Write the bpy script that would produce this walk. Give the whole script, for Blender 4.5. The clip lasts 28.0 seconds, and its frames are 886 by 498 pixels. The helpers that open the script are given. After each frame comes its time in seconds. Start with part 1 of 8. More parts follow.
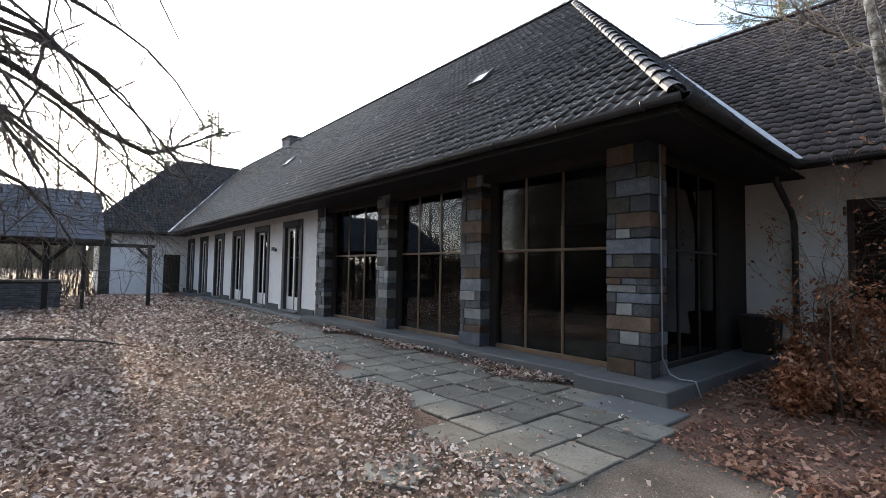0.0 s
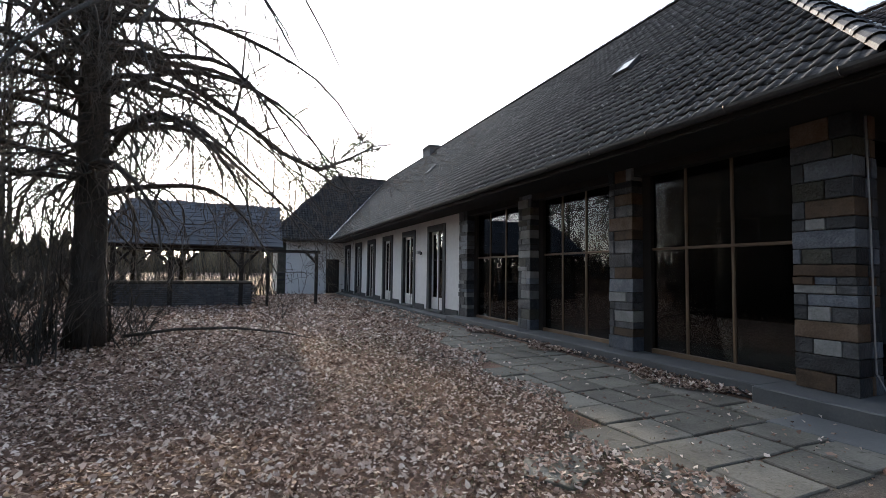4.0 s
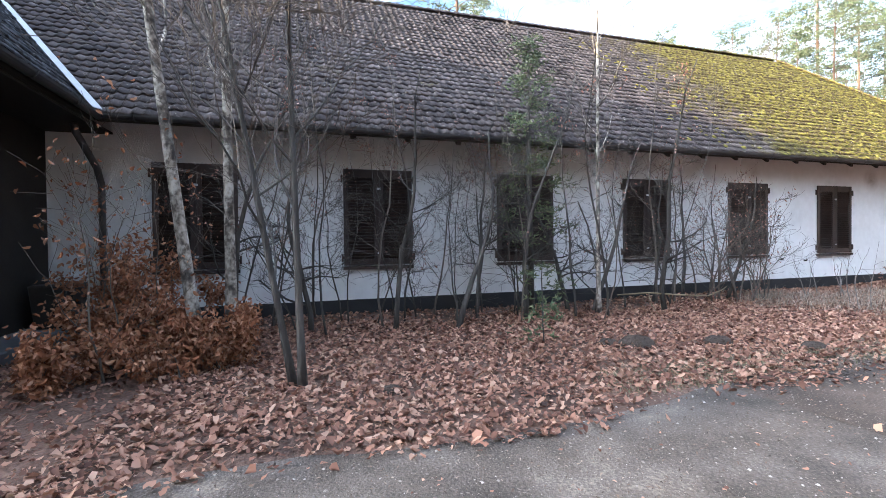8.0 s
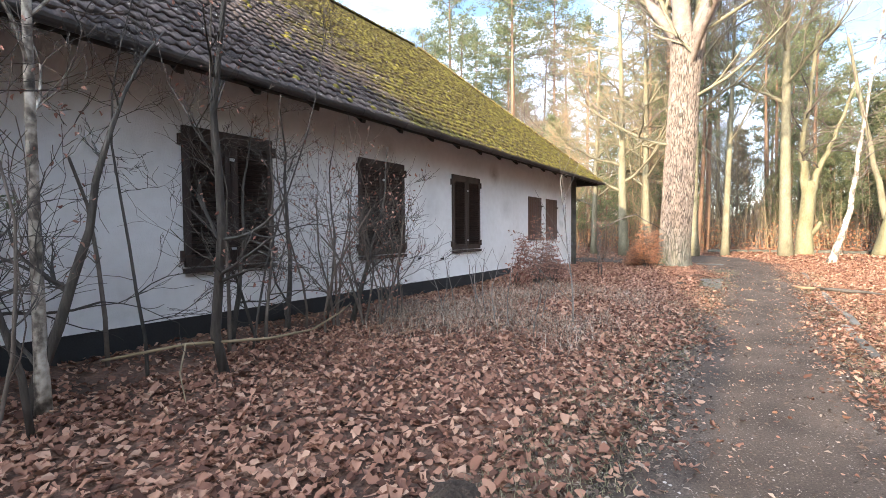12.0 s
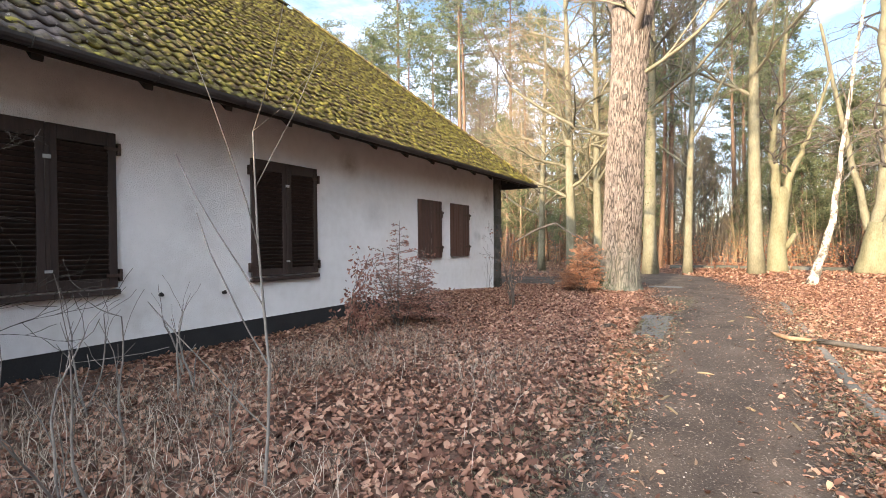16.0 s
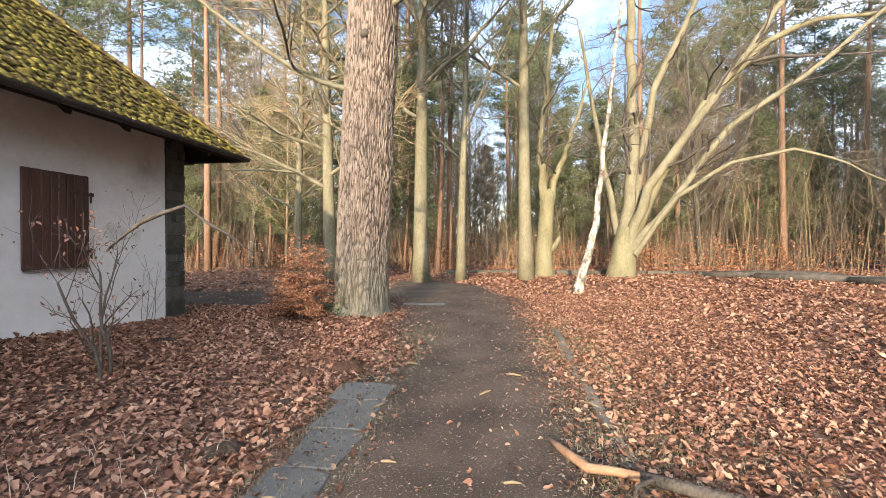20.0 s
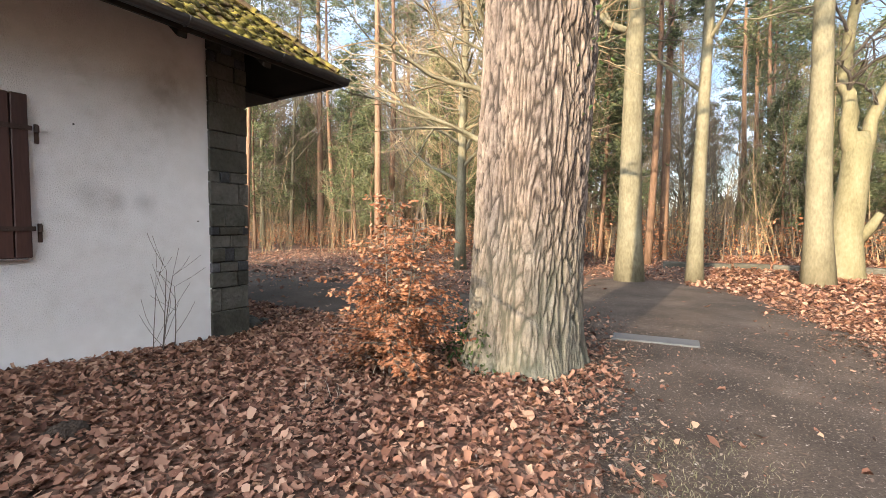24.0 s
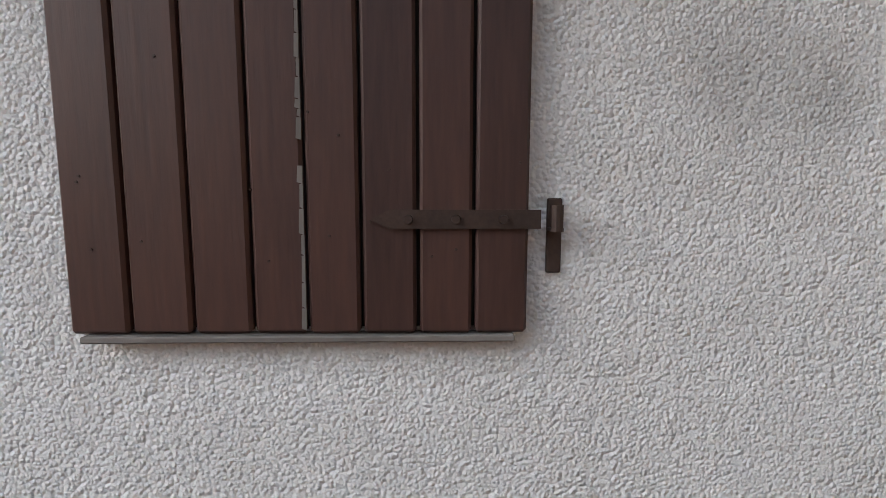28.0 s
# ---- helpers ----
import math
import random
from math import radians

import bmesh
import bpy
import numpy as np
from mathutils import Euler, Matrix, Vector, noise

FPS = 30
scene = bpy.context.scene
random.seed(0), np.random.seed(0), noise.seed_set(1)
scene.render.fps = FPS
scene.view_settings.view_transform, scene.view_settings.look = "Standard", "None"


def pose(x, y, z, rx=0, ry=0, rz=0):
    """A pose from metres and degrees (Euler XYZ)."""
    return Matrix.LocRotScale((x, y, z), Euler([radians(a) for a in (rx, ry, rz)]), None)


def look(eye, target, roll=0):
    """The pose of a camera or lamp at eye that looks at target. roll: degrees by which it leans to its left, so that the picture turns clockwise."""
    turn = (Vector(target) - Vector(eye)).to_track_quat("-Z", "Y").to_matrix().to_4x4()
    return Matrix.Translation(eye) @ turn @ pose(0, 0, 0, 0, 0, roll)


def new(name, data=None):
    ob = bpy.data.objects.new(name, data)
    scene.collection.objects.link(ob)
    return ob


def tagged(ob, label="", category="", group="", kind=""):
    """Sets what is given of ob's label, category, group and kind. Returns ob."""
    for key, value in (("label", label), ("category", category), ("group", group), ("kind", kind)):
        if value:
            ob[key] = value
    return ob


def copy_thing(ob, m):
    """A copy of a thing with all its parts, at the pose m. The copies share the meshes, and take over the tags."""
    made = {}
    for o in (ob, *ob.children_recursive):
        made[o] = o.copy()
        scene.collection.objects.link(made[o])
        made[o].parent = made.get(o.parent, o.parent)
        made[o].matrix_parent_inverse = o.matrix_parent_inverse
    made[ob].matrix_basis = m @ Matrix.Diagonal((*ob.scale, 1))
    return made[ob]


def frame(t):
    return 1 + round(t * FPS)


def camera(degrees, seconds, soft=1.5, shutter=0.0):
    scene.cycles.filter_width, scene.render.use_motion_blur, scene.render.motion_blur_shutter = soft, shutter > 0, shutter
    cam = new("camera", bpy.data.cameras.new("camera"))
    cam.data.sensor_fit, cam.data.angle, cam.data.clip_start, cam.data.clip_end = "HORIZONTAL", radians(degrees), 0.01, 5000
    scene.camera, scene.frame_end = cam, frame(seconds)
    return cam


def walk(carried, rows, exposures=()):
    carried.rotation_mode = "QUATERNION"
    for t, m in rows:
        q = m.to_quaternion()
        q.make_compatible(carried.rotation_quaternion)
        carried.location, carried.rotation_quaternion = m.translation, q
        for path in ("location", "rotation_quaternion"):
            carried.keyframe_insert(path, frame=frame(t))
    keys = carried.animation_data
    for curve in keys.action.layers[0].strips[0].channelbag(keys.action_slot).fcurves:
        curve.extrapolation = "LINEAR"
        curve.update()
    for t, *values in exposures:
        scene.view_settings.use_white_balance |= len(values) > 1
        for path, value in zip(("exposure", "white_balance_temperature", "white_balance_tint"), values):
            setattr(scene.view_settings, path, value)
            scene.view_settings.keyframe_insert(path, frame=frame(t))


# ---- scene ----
cam = camera(87.8, 28.0, soft=0.6)
PATH = [
    (0, (0.756, -1.48, 1.454), (2.048, 0.045, 1.549), 0.9),
    (0.5, (0.684, -1.48, 1.453), (1.887, 0.117, 1.523), 0.6),
    (1, (0.672, -1.459, 1.454), (1.764, 0.216, 1.499), 0.4),
    (1.5, (0.649, -1.456, 1.457), (1.602, 0.302, 1.486), 0.1),
    (2, (0.584, -1.411, 1.413), (1.407, 0.411, 1.434), 0.6),
    (2.5, (0.64, -1.464, 1.413), (1.336, 0.411, 1.433), 0.4),
    (4.5, (0.602, -1.431, 1.404), (1.493, 0.355, 1.54), 0.7),
    (5, (0.645, -1.472, 1.425), (1.665, 0.24, 1.596), 0.6),
    (5.5, (0.666, -1.476, 1.436), (1.881, 0.102, 1.616), 0.4),
    (6, (0.717, -1.491, 1.431), (2.197, -0.155, 1.582), -0.0),
    (6.5, (0.937, -1.587, 1.397), (2.688, -0.627, 1.508), -0.3),
    (7, (1.266, -1.788, 1.347), (3.215, -1.349, 1.426), -0.6),
    (7.2, (1.371, -1.868, 1.36), (3.359, -1.66, 1.415), -1.1),
    (7.5, (1.489, -2.057, 1.378), (3.482, -2.221, 1.387), -0.5),
    (8, (1.837, -2.312, 1.338), (3.744, -2.915, 1.306), -0.7),
    (8.5, (2.293, -2.549, 1.351), (4.106, -3.392, 1.286), -0.4),
    (9, (2.728, -2.78, 1.406), (4.447, -3.799, 1.316), -0.3),
    (9.5, (3.114, -3.391, 1.337), (4.735, -4.56, 1.262), -0.2),
    (10, (3.486, -3.921, 1.409), (4.995, -5.232, 1.339), -0.3),
    (10.5, (3.884, -4.497, 1.404), (5.301, -5.907, 1.331), -0.4),
    (11, (4.184, -5.253, 1.324), (5.501, -6.757, 1.269), -0.5),
    (11.5, (4.483, -5.979, 1.268), (5.705, -7.562, 1.222), -0.9),
    (12, (4.533, -6.353, 1.33), (5.661, -8.003, 1.258), -0.5),
    (12.5, (4.637, -7.244, 1.333), (5.699, -8.937, 1.265), -0.4),
    (14.5, (4.389, -9.121, 1.354), (5.6, -10.713, 1.342), -0.6),
    (15, (4.506, -9.771, 1.4), (5.743, -11.343, 1.4), -0.4),
    (15.5, (4.472, -10.436, 1.401), (5.644, -12.057, 1.394), -0.4),
    (16, (4.426, -11.101, 1.39), (5.477, -12.802, 1.368), -0.5),
    (16.5, (4.311, -11.774, 1.405), (5.194, -13.568, 1.379), -0.5),
    (17, (4.224, -12.358, 1.427), (4.925, -14.231, 1.396), -0.4),
    (17.5, (4.14, -13.02, 1.454), (4.69, -14.943, 1.444), -0.3),
    (18, (4.08, -13.574, 1.489), (4.515, -15.526, 1.476), -0.2),
    (18.5, (4.117, -14.174, 1.472), (4.493, -16.138, 1.456), -0.0),
    (19, (4.155, -14.755, 1.44), (4.471, -16.73, 1.427), 0.0),
    (19.5, (4.205, -15.38, 1.437), (4.494, -17.359, 1.413), 0.0),
    (20, (4.186, -16.05, 1.398), (4.456, -18.032, 1.379), -0.1),
    (20.5, (4.215, -16.661, 1.385), (4.512, -18.638, 1.347), 0.1),
    (21, (4.246, -17.27, 1.355), (4.611, -19.236, 1.314), 0.2),
    (21.5, (4.335, -17.84, 1.332), (4.81, -19.782, 1.292), 0.2),
    (23.5, (5.116, -20.203, 1.346), (6.055, -21.966, 1.257), 0.3),
    (24, (5.446, -20.674, 1.328), (6.465, -22.392, 1.234), 0.1),
    (24.5, (5.83, -21.149, 1.331), (6.989, -22.774, 1.217), 0.0),
    (25, (6.274, -21.547, 1.325), (7.653, -22.99, 1.201), 0.2),
    (25.5, (6.745, -21.846, 1.336), (8.344, -23.04, 1.213), 0.3),
    (26, (7.279, -22.155, 1.425), (9.085, -22.998, 1.263), 1.0),
    (26.5, (7.847, -22.138, 1.397), (9.741, -22.759, 1.223), 0.8),
    (27, (8.452, -22.195, 1.41), (10.405, -22.564, 1.185), 0.8),
    (27.5, (9.02, -22.07, 1.38), (10.998, -22.262, 1.15), 0.4),
    (28, (9.485, -22.058, 1.354), (11.473, -22.109, 1.135), 0.1),
]
walk(cam, [(t, look(eye, target, roll)) for t, eye, target, roll in PATH],
     exposures=[(0, 1.7, 6150, 10), (1.0, 1.45, 6150, 10), (2.5, 1.27, 6150, 10), (5.0, 0.6, 6150, 10), (6.0, -0.1, 6150, 10), (6.4, -0.05, 6100, 10), (7.0, 1.2, 5600, 10), (7.2, 1.65, 5700, 11), (8.0, 2.6, 5700, 11), (9.0, 2.6, 5950, 12), (9.5, 2.55, 6000, 12), (10.5, 2.4, 6050, 12), (12.0, 2.07, 6100, 12), (15.0, 1.95, 6200, 12), (16.0, 1.8, 6350, 12), (17.0, 1.55, 6350, 12), (20.0, 1.4, 6350, 12), (24.0, 1.7, 6450, 12), (25.0, 1.8, 6450, 12), (26.0, 2.03, 6400, 11), (27.0, 1.95, 6400, 10), (28.0, 1.75, 6500, 10)])

# ---------------------------------------------------------------- light
SUN_AZ, SUN_EL = 87.5, 13.5          # degrees from +x, above the horizon
world = bpy.data.worlds.new("sky")
scene.world = world
world.use_nodes = True
wn, wl = world.node_tree.nodes, world.node_tree.links
wn.clear()
sky = wn.new("ShaderNodeTexSky")
sky.sky_type = 'NISHITA'
sky.sun_disc = False
sky.sun_elevation = radians(SUN_EL)
sky.sun_rotation = radians(90 - SUN_AZ)
sky.air_density, sky.dust_density, sky.ozone_density = 1.0, 1.2, 1.5
w_co = wn.new("ShaderNodeTexCoord")
w_map = wn.new("ShaderNodeMapping")
w_map.inputs["Scale"].default_value = (1.2, 1.2, 3.6)
w_noise = wn.new("ShaderNodeTexNoise")
w_noise.inputs["Scale"].default_value = 2.1
w_noise.inputs["Detail"].default_value = 7
w_noise.inputs["Roughness"].default_value = 0.6
w_ramp = wn.new("ShaderNodeValToRGB")
w_ramp.color_ramp.elements[0].position, w_ramp.color_ramp.elements[1].position = 0.42, 0.68
w_mix = wn.new("ShaderNodeMix")
w_mix.data_type = 'RGBA'
w_glow = wn.new("ShaderNodeMix")          # bright cloud: the sky's own glare, whitened
w_glow.data_type, w_glow.blend_type = 'RGBA', 'ADD'
w_glow.inputs["Factor"].default_value = 1.0
w_glow.inputs["B"].default_value = (4.3, 4.7, 5.4, 1)
w_dot = wn.new("ShaderNodeVectorMath")       # hazy brightness of the sky around the low sun
w_dot.operation = 'DOT_PRODUCT'
w_dot.inputs[1].default_value = (math.cos(radians(SUN_AZ)) * math.cos(radians(SUN_EL)), math.sin(radians(SUN_AZ)) * math.cos(radians(SUN_EL)), math.sin(radians(SUN_EL)))
w_pos = wn.new("ShaderNodeMath")
w_pos.operation = 'MAXIMUM'
w_pos.inputs[1].default_value = 0.0
w_pow = wn.new("ShaderNodeMath")
w_pow.operation = 'POWER'
w_pow.inputs[1].default_value = 4.0
w_haze = wn.new("ShaderNodeMix")
w_haze.data_type, w_haze.blend_type = 'RGBA', 'ADD'
w_haze.inputs["B"].default_value = (33, 32.3, 31.5, 1)
w_bg = wn.new("ShaderNodeBackground")
w_bg.inputs["Strength"].default_value = 0.115
w_out = wn.new("ShaderNodeOutputWorld")
wl.new(w_co.outputs["Generated"], w_map.inputs["Vector"])
wl.new(w_map.outputs["Vector"], w_noise.inputs["Vector"])
wl.new(w_noise.outputs["Fac"], w_ramp.inputs["Fac"])
wl.new(w_ramp.outputs["Color"], w_mix.inputs["Factor"])
wl.new(sky.outputs["Color"], w_mix.inputs["A"])
wl.new(sky.outputs["Color"], w_glow.inputs["A"])
wl.new(w_glow.outputs["Result"], w_mix.inputs["B"])
wl.new(w_co.outputs["Generated"], w_dot.inputs[0])
wl.new(w_dot.outputs["Value"], w_pos.inputs[0])
wl.new(w_pos.outputs[0], w_pow.inputs[0])
wl.new(w_pow.outputs[0], w_haze.inputs["Factor"])
wl.new(w_mix.outputs["Result"], w_haze.inputs["A"])
wl.new(w_haze.outputs["Result"], w_bg.inputs["Color"])
wl.new(w_bg.outputs["Background"], w_out.inputs["Surface"])

sun_data = bpy.data.lights.new("sun", 'SUN')
sun_data.energy, sun_data.angle, sun_data.color = 5.0, radians(0.6), (1.0, 0.77, 0.5)
sun = new("sun", sun_data)
sun_dir = Vector((math.cos(radians(SUN_AZ)) * math.cos(radians(SUN_EL)), math.sin(radians(SUN_AZ)) * math.cos(radians(SUN_EL)), math.sin(radians(SUN_EL))))
sun.rotation_euler = sun_dir.to_track_quat("Z", "Y").to_euler()
sun.location = (0, 0, 30)

# ---------------------------------------------------------------- materials


def rgb(c):
    return (c[0], c[1], c[2], 1.0)


def surface(name, colours, scale=3.0, fine=40.0, rough=0.8, bump=0.3, stretch=(1, 1, 1), metallic=0.0, rand=0.0, island=0.0, spec=0.4, bump_scale=None, spread=0.25, dist=0.02):
    """Two scales of noise through a colour ramp, with relief; rand/island vary the tone piece by piece."""
    m = bpy.data.materials.new(name)
    m.use_nodes = True
    n, l = m.node_tree.nodes, m.node_tree.links
    bsdf = n["Principled BSDF"]
    geo = n.new("ShaderNodeNewGeometry")
    mp = n.new("ShaderNodeMapping")
    mp.inputs["Scale"].default_value = stretch
    l.new(geo.outputs["Position"], mp.inputs["Vector"])
    big = n.new("ShaderNodeTexNoise")
    big.inputs["Scale"].default_value, big.inputs["Detail"].default_value = scale, 5
    small = n.new("ShaderNodeTexNoise")
    small.inputs["Scale"].default_value, small.inputs["Detail"].default_value = fine, 4
    l.new(mp.outputs["Vector"], big.inputs["Vector"])
    l.new(mp.outputs["Vector"], small.inputs["Vector"])
    mixv = n.new("ShaderNodeMix")
    mixv.inputs["Factor"].default_value = 0.4
    l.new(big.outputs["Fac"], mixv.inputs["A"])
    l.new(small.outputs["Fac"], mixv.inputs["B"])
    value = mixv.outputs["Result"]
    if rand or island:
        amount = rand or island
        src = n.new("ShaderNodeObjectInfo").outputs["Random"] if rand else geo.outputs["Random Per Island"]
        add = n.new("ShaderNodeMath")
        add.operation = 'MULTIPLY_ADD'
        sub = n.new("ShaderNodeMath")
        sub.operation = 'SUBTRACT'
        l.new(src, sub.inputs[0])
        sub.inputs[1].default_value = 0.5
        l.new(sub.outputs[0], add.inputs[0])
        add.inputs[1].default_value = amount
        l.new(value, add.inputs[2])
        value = add.outputs[0]
    ramp = n.new("ShaderNodeValToRGB")
    els = ramp.color_ramp.elements
    k = len(colours)
    for i, c in enumerate(colours):
        pos = 0.5 if k == 1 else 0.5 - spread + 2 * spread * i / (k - 1)
        e = els[i] if i < 2 else els.new(pos)
        e.position, e.color = pos, rgb(c)
    if k == 1:
        els[1].position, els[1].color = 1.0, rgb(colours[0])
    l.new(value, ramp.inputs["Fac"])
    l.new(ramp.outputs["Color"], bsdf.inputs["Base Color"])
    bsdf.inputs["Roughness"].default_value = rough
    bsdf.inputs["Metallic"].default_value = metallic
    bsdf.inputs["Specular IOR Level"].default_value = spec
    if bump:
        bp = n.new("ShaderNodeBump")
        bp.inputs["Strength"].default_value, bp.inputs["Distance"].default_value = bump, dist
        src = small.outputs["Fac"]
        if bump_scale:
            bn = n.new("ShaderNodeTexNoise")
            bn.inputs["Scale"].default_value, bn.inputs["Detail"].default_value = bump_scale, 3
            l.new(mp.outputs["Vector"], bn.inputs["Vector"])
            src = bn.outputs["Fac"]
        l.new(src, bp.inputs["Height"])
        l.new(bp.outputs["Normal"], bsdf.inputs["Normal"])
    return m


M = {}
M["litter"] = surface("leaf_soil", [(0.035, 0.02, 0.014), (0.11, 0.064, 0.044), (0.22, 0.13, 0.09)], 1.2, 28, 0.9, 0.9, dist=0.03, spread=0.18)
M["asphalt"] = surface("old_asphalt", [(0.032, 0.026, 0.02), (0.068, 0.056, 0.046), (0.11, 0.093, 0.077), (0.2, 0.17, 0.14)], 1.6, 60, 0.92, 0.9, spread=0.17, dist=0.014)
M["earth"] = surface("dark_gravelly_earth", [(0.016, 0.012, 0.009), (0.042, 0.031, 0.024), (0.075, 0.057, 0.044), (0.14, 0.11, 0.086)], 1.3, 75, 0.95, 0.6, spread=0.2, dist=0.012)
M["slab"] = surface("concrete_slab", [(0.06, 0.057, 0.048), (0.115, 0.11, 0.095), (0.19, 0.182, 0.158)], 2.5, 40, 0.85, 0.7, rand=0.3, dist=0.008)
M["slate_plate"] = surface("blue_grey_slab", [(0.07, 0.075, 0.08), (0.13, 0.137, 0.143)], 3, 50, 0.6, 0.25, rand=0.2, dist=0.006)
M["plinth"] = surface("dark_plinth_stone", [(0.06, 0.065, 0.07), (0.11, 0.115, 0.12)], 3, 50, 0.7, 0.3, dist=0.006)
M["render"] = surface("white_roughcast", [(0.6, 0.59, 0.565), (0.72, 0.715, 0.7), (0.78, 0.78, 0.77), (0.81, 0.81, 0.8)], 0.7, 6, 0.92, 1.0, bump_scale=115, spread=0.24, dist=0.022)
M["tar"] = surface("black_base_coat", [(0.012, 0.013, 0.014), (0.032, 0.033, 0.034)], 3, 60, 0.7, 0.3, dist=0.006)
M["tile"] = surface("old_roof_tile", [(0.01, 0.0095, 0.0105), (0.024, 0.022, 0.023), (0.06, 0.056, 0.055)], 1.5, 30, 0.58, 0.5, island=0.34, dist=0.01)
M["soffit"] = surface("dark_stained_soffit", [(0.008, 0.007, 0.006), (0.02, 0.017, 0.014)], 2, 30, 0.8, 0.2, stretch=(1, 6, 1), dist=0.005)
M["gutter"] = surface("weathered_zinc", [(0.05, 0.05, 0.05), (0.1, 0.1, 0.1)], 3, 40, 0.5, 0.1, metallic=0.6)
M["flashing"] = surface("zinc_flashing", [(0.3, 0.31, 0.32), (0.48, 0.49, 0.5)], 4, 40, 0.45, 0.1, metallic=0.3)
M["shutter"] = surface("brown_shutter_paint", [(0.016, 0.011, 0.009), (0.035, 0.023, 0.019), (0.06, 0.038, 0.031)], 4, 60, 0.6, 0.25, stretch=(1, 1, 0.12), rand=0.15, dist=0.004)
M["plank"] = surface("red_brown_plank_paint", [(0.036, 0.0175, 0.015), (0.066, 0.032, 0.026), (0.098, 0.045, 0.033)], 3, 70, 0.5, 0.25, stretch=(1, 1, 0.1), rand=0.3, dist=0.003)
M["iron"] = surface("rusty_brown_iron", [(0.035, 0.024, 0.02), (0.08, 0.05, 0.04)], 12, 90, 0.6, 0.3, metallic=0.3, dist=0.003)
M["frame"] = surface("brown_window_frame", [(0.08, 0.05, 0.03), (0.17, 0.11, 0.065)], 4, 50, 0.5, 0.2, dist=0.003)
M["dark_frame"] = surface("near_black_timber", [(0.012, 0.01, 0.009), (0.03, 0.025, 0.02)], 4, 40, 0.7, 0.2, dist=0.004)
M["surround"] = surface("dark_stone_surround", [(0.03, 0.033, 0.037), (0.07, 0.075, 0.08)], 4, 40, 0.7, 0.3, rand=0.2, dist=0.006)
M["white_paint"] = surface("white_door_paint", [(0.6, 0.6, 0.58), (0.72, 0.72, 0.7)], 3, 40, 0.5, 0.1)
M["stone_dark"] = surface("dark_slate_stone", [(0.012, 0.0135, 0.016), (0.03, 0.033, 0.038), (0.085, 0.09, 0.097)], 7, 40, 0.5, 0.8, rand=0.35, dist=0.014)
M["stone_blue"] = surface("blue_grey_slate_stone", [(0.045, 0.054, 0.07), (0.09, 0.105, 0.13), (0.17, 0.19, 0.22)], 7, 40, 0.42, 0.8, rand=0.4, dist=0.014)
M["stone_rust"] = surface("rusty_sandstone", [(0.04, 0.026, 0.016), (0.085, 0.055, 0.034), (0.15, 0.11, 0.08)], 5, 45, 0.75, 0.5, rand=0.3, dist=0.012)
M["stone_light"] = surface("pale_grey_stone", [(0.14, 0.145, 0.145), (0.3, 0.305, 0.3)], 6, 40, 0.75, 0.6, rand=0.3, dist=0.015)
M["track"] = surface("dark_trodden_earth", [(0.025, 0.02, 0.016), (0.06, 0.048, 0.038), (0.13, 0.1, 0.078)], 1.2, 50, 0.95, 0.8, dist=0.02)
M["stone_green"] = surface("greenish_dark_stone", [(0.03, 0.03, 0.024), (0.06, 0.06, 0.048), (0.1, 0.096, 0.084)], 5, 24, 0.8, 0.9, rand=0.35, dist=0.024)
M["mortar"] = surface("grey_mortar", [(0.02, 0.02, 0.02), (0.06, 0.058, 0.054)], 8, 60, 0.9, 0.5, dist=0.01)
M["shingle"] = surface("grey_bitumen_roof", [(0.05, 0.056, 0.068), (0.1, 0.11, 0.13)], 2, 40, 0.85, 0.4, island=0.2)
M["brick"] = surface("dark_blue_grey_brick", [(0.06, 0.065, 0.075), (0.15, 0.155, 0.165)], 4, 40, 0.85, 0.4, rand=0.3)
# near-black plaster: the dimness of the rooms is put into its colour
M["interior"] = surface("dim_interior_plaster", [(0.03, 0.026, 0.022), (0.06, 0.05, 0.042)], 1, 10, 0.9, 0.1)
M["floor_dark"] = surface("dark_floor_tile", [(0.05, 0.05, 0.05), (0.08, 0.08, 0.08)], 3, 30, 0.3, 0.05, rand=0.1)
M["floor_light"] = surface("pale_floor_tile", [(0.16, 0.155, 0.14), (0.24, 0.23, 0.21)], 3, 30, 0.3, 0.05, rand=0.1)
M["bark_pale"] = surface("pale_smooth_bark", [(0.07, 0.067, 0.043), (0.135, 0.127, 0.085), (0.2, 0.188, 0.135)], 3.0, 24, 0.9, 0.5, stretch=(1, 1, 0.4), dist=0.02)
M["bark_moss"] = surface("moss_grown_bark", [(0.075, 0.073, 0.04), (0.14, 0.132, 0.078), (0.2, 0.187, 0.13)], 3.0, 24, 0.9, 0.6, stretch=(1, 1, 0.4), dist=0.02)
M["bark_dark"] = surface("dark_wet_bark", [(0.022, 0.02, 0.018), (0.06, 0.054, 0.047), (0.11, 0.1, 0.085)], 4, 20, 0.9, 0.9, stretch=(1.5, 1.5, 0.3), dist=0.03)
M["bark_pine"] = surface("reddish_pine_bark", [(0.06, 0.038, 0.027), (0.15, 0.094, 0.062), (0.23, 0.155, 0.105)], 1.0, 12, 0.9, 0.7, stretch=(1.5, 1.5, 0.4), dist=0.03)
M["twig"] = surface("grey_brown_twig", [(0.07, 0.058, 0.048), (0.16, 0.135, 0.11)], 3, 20, 0.9, 0.0)
M["twig_grey"] = surface("pale_grey_twig", [(0.12, 0.11, 0.1), (0.24, 0.22, 0.2)], 3, 20, 0.9, 0.0)
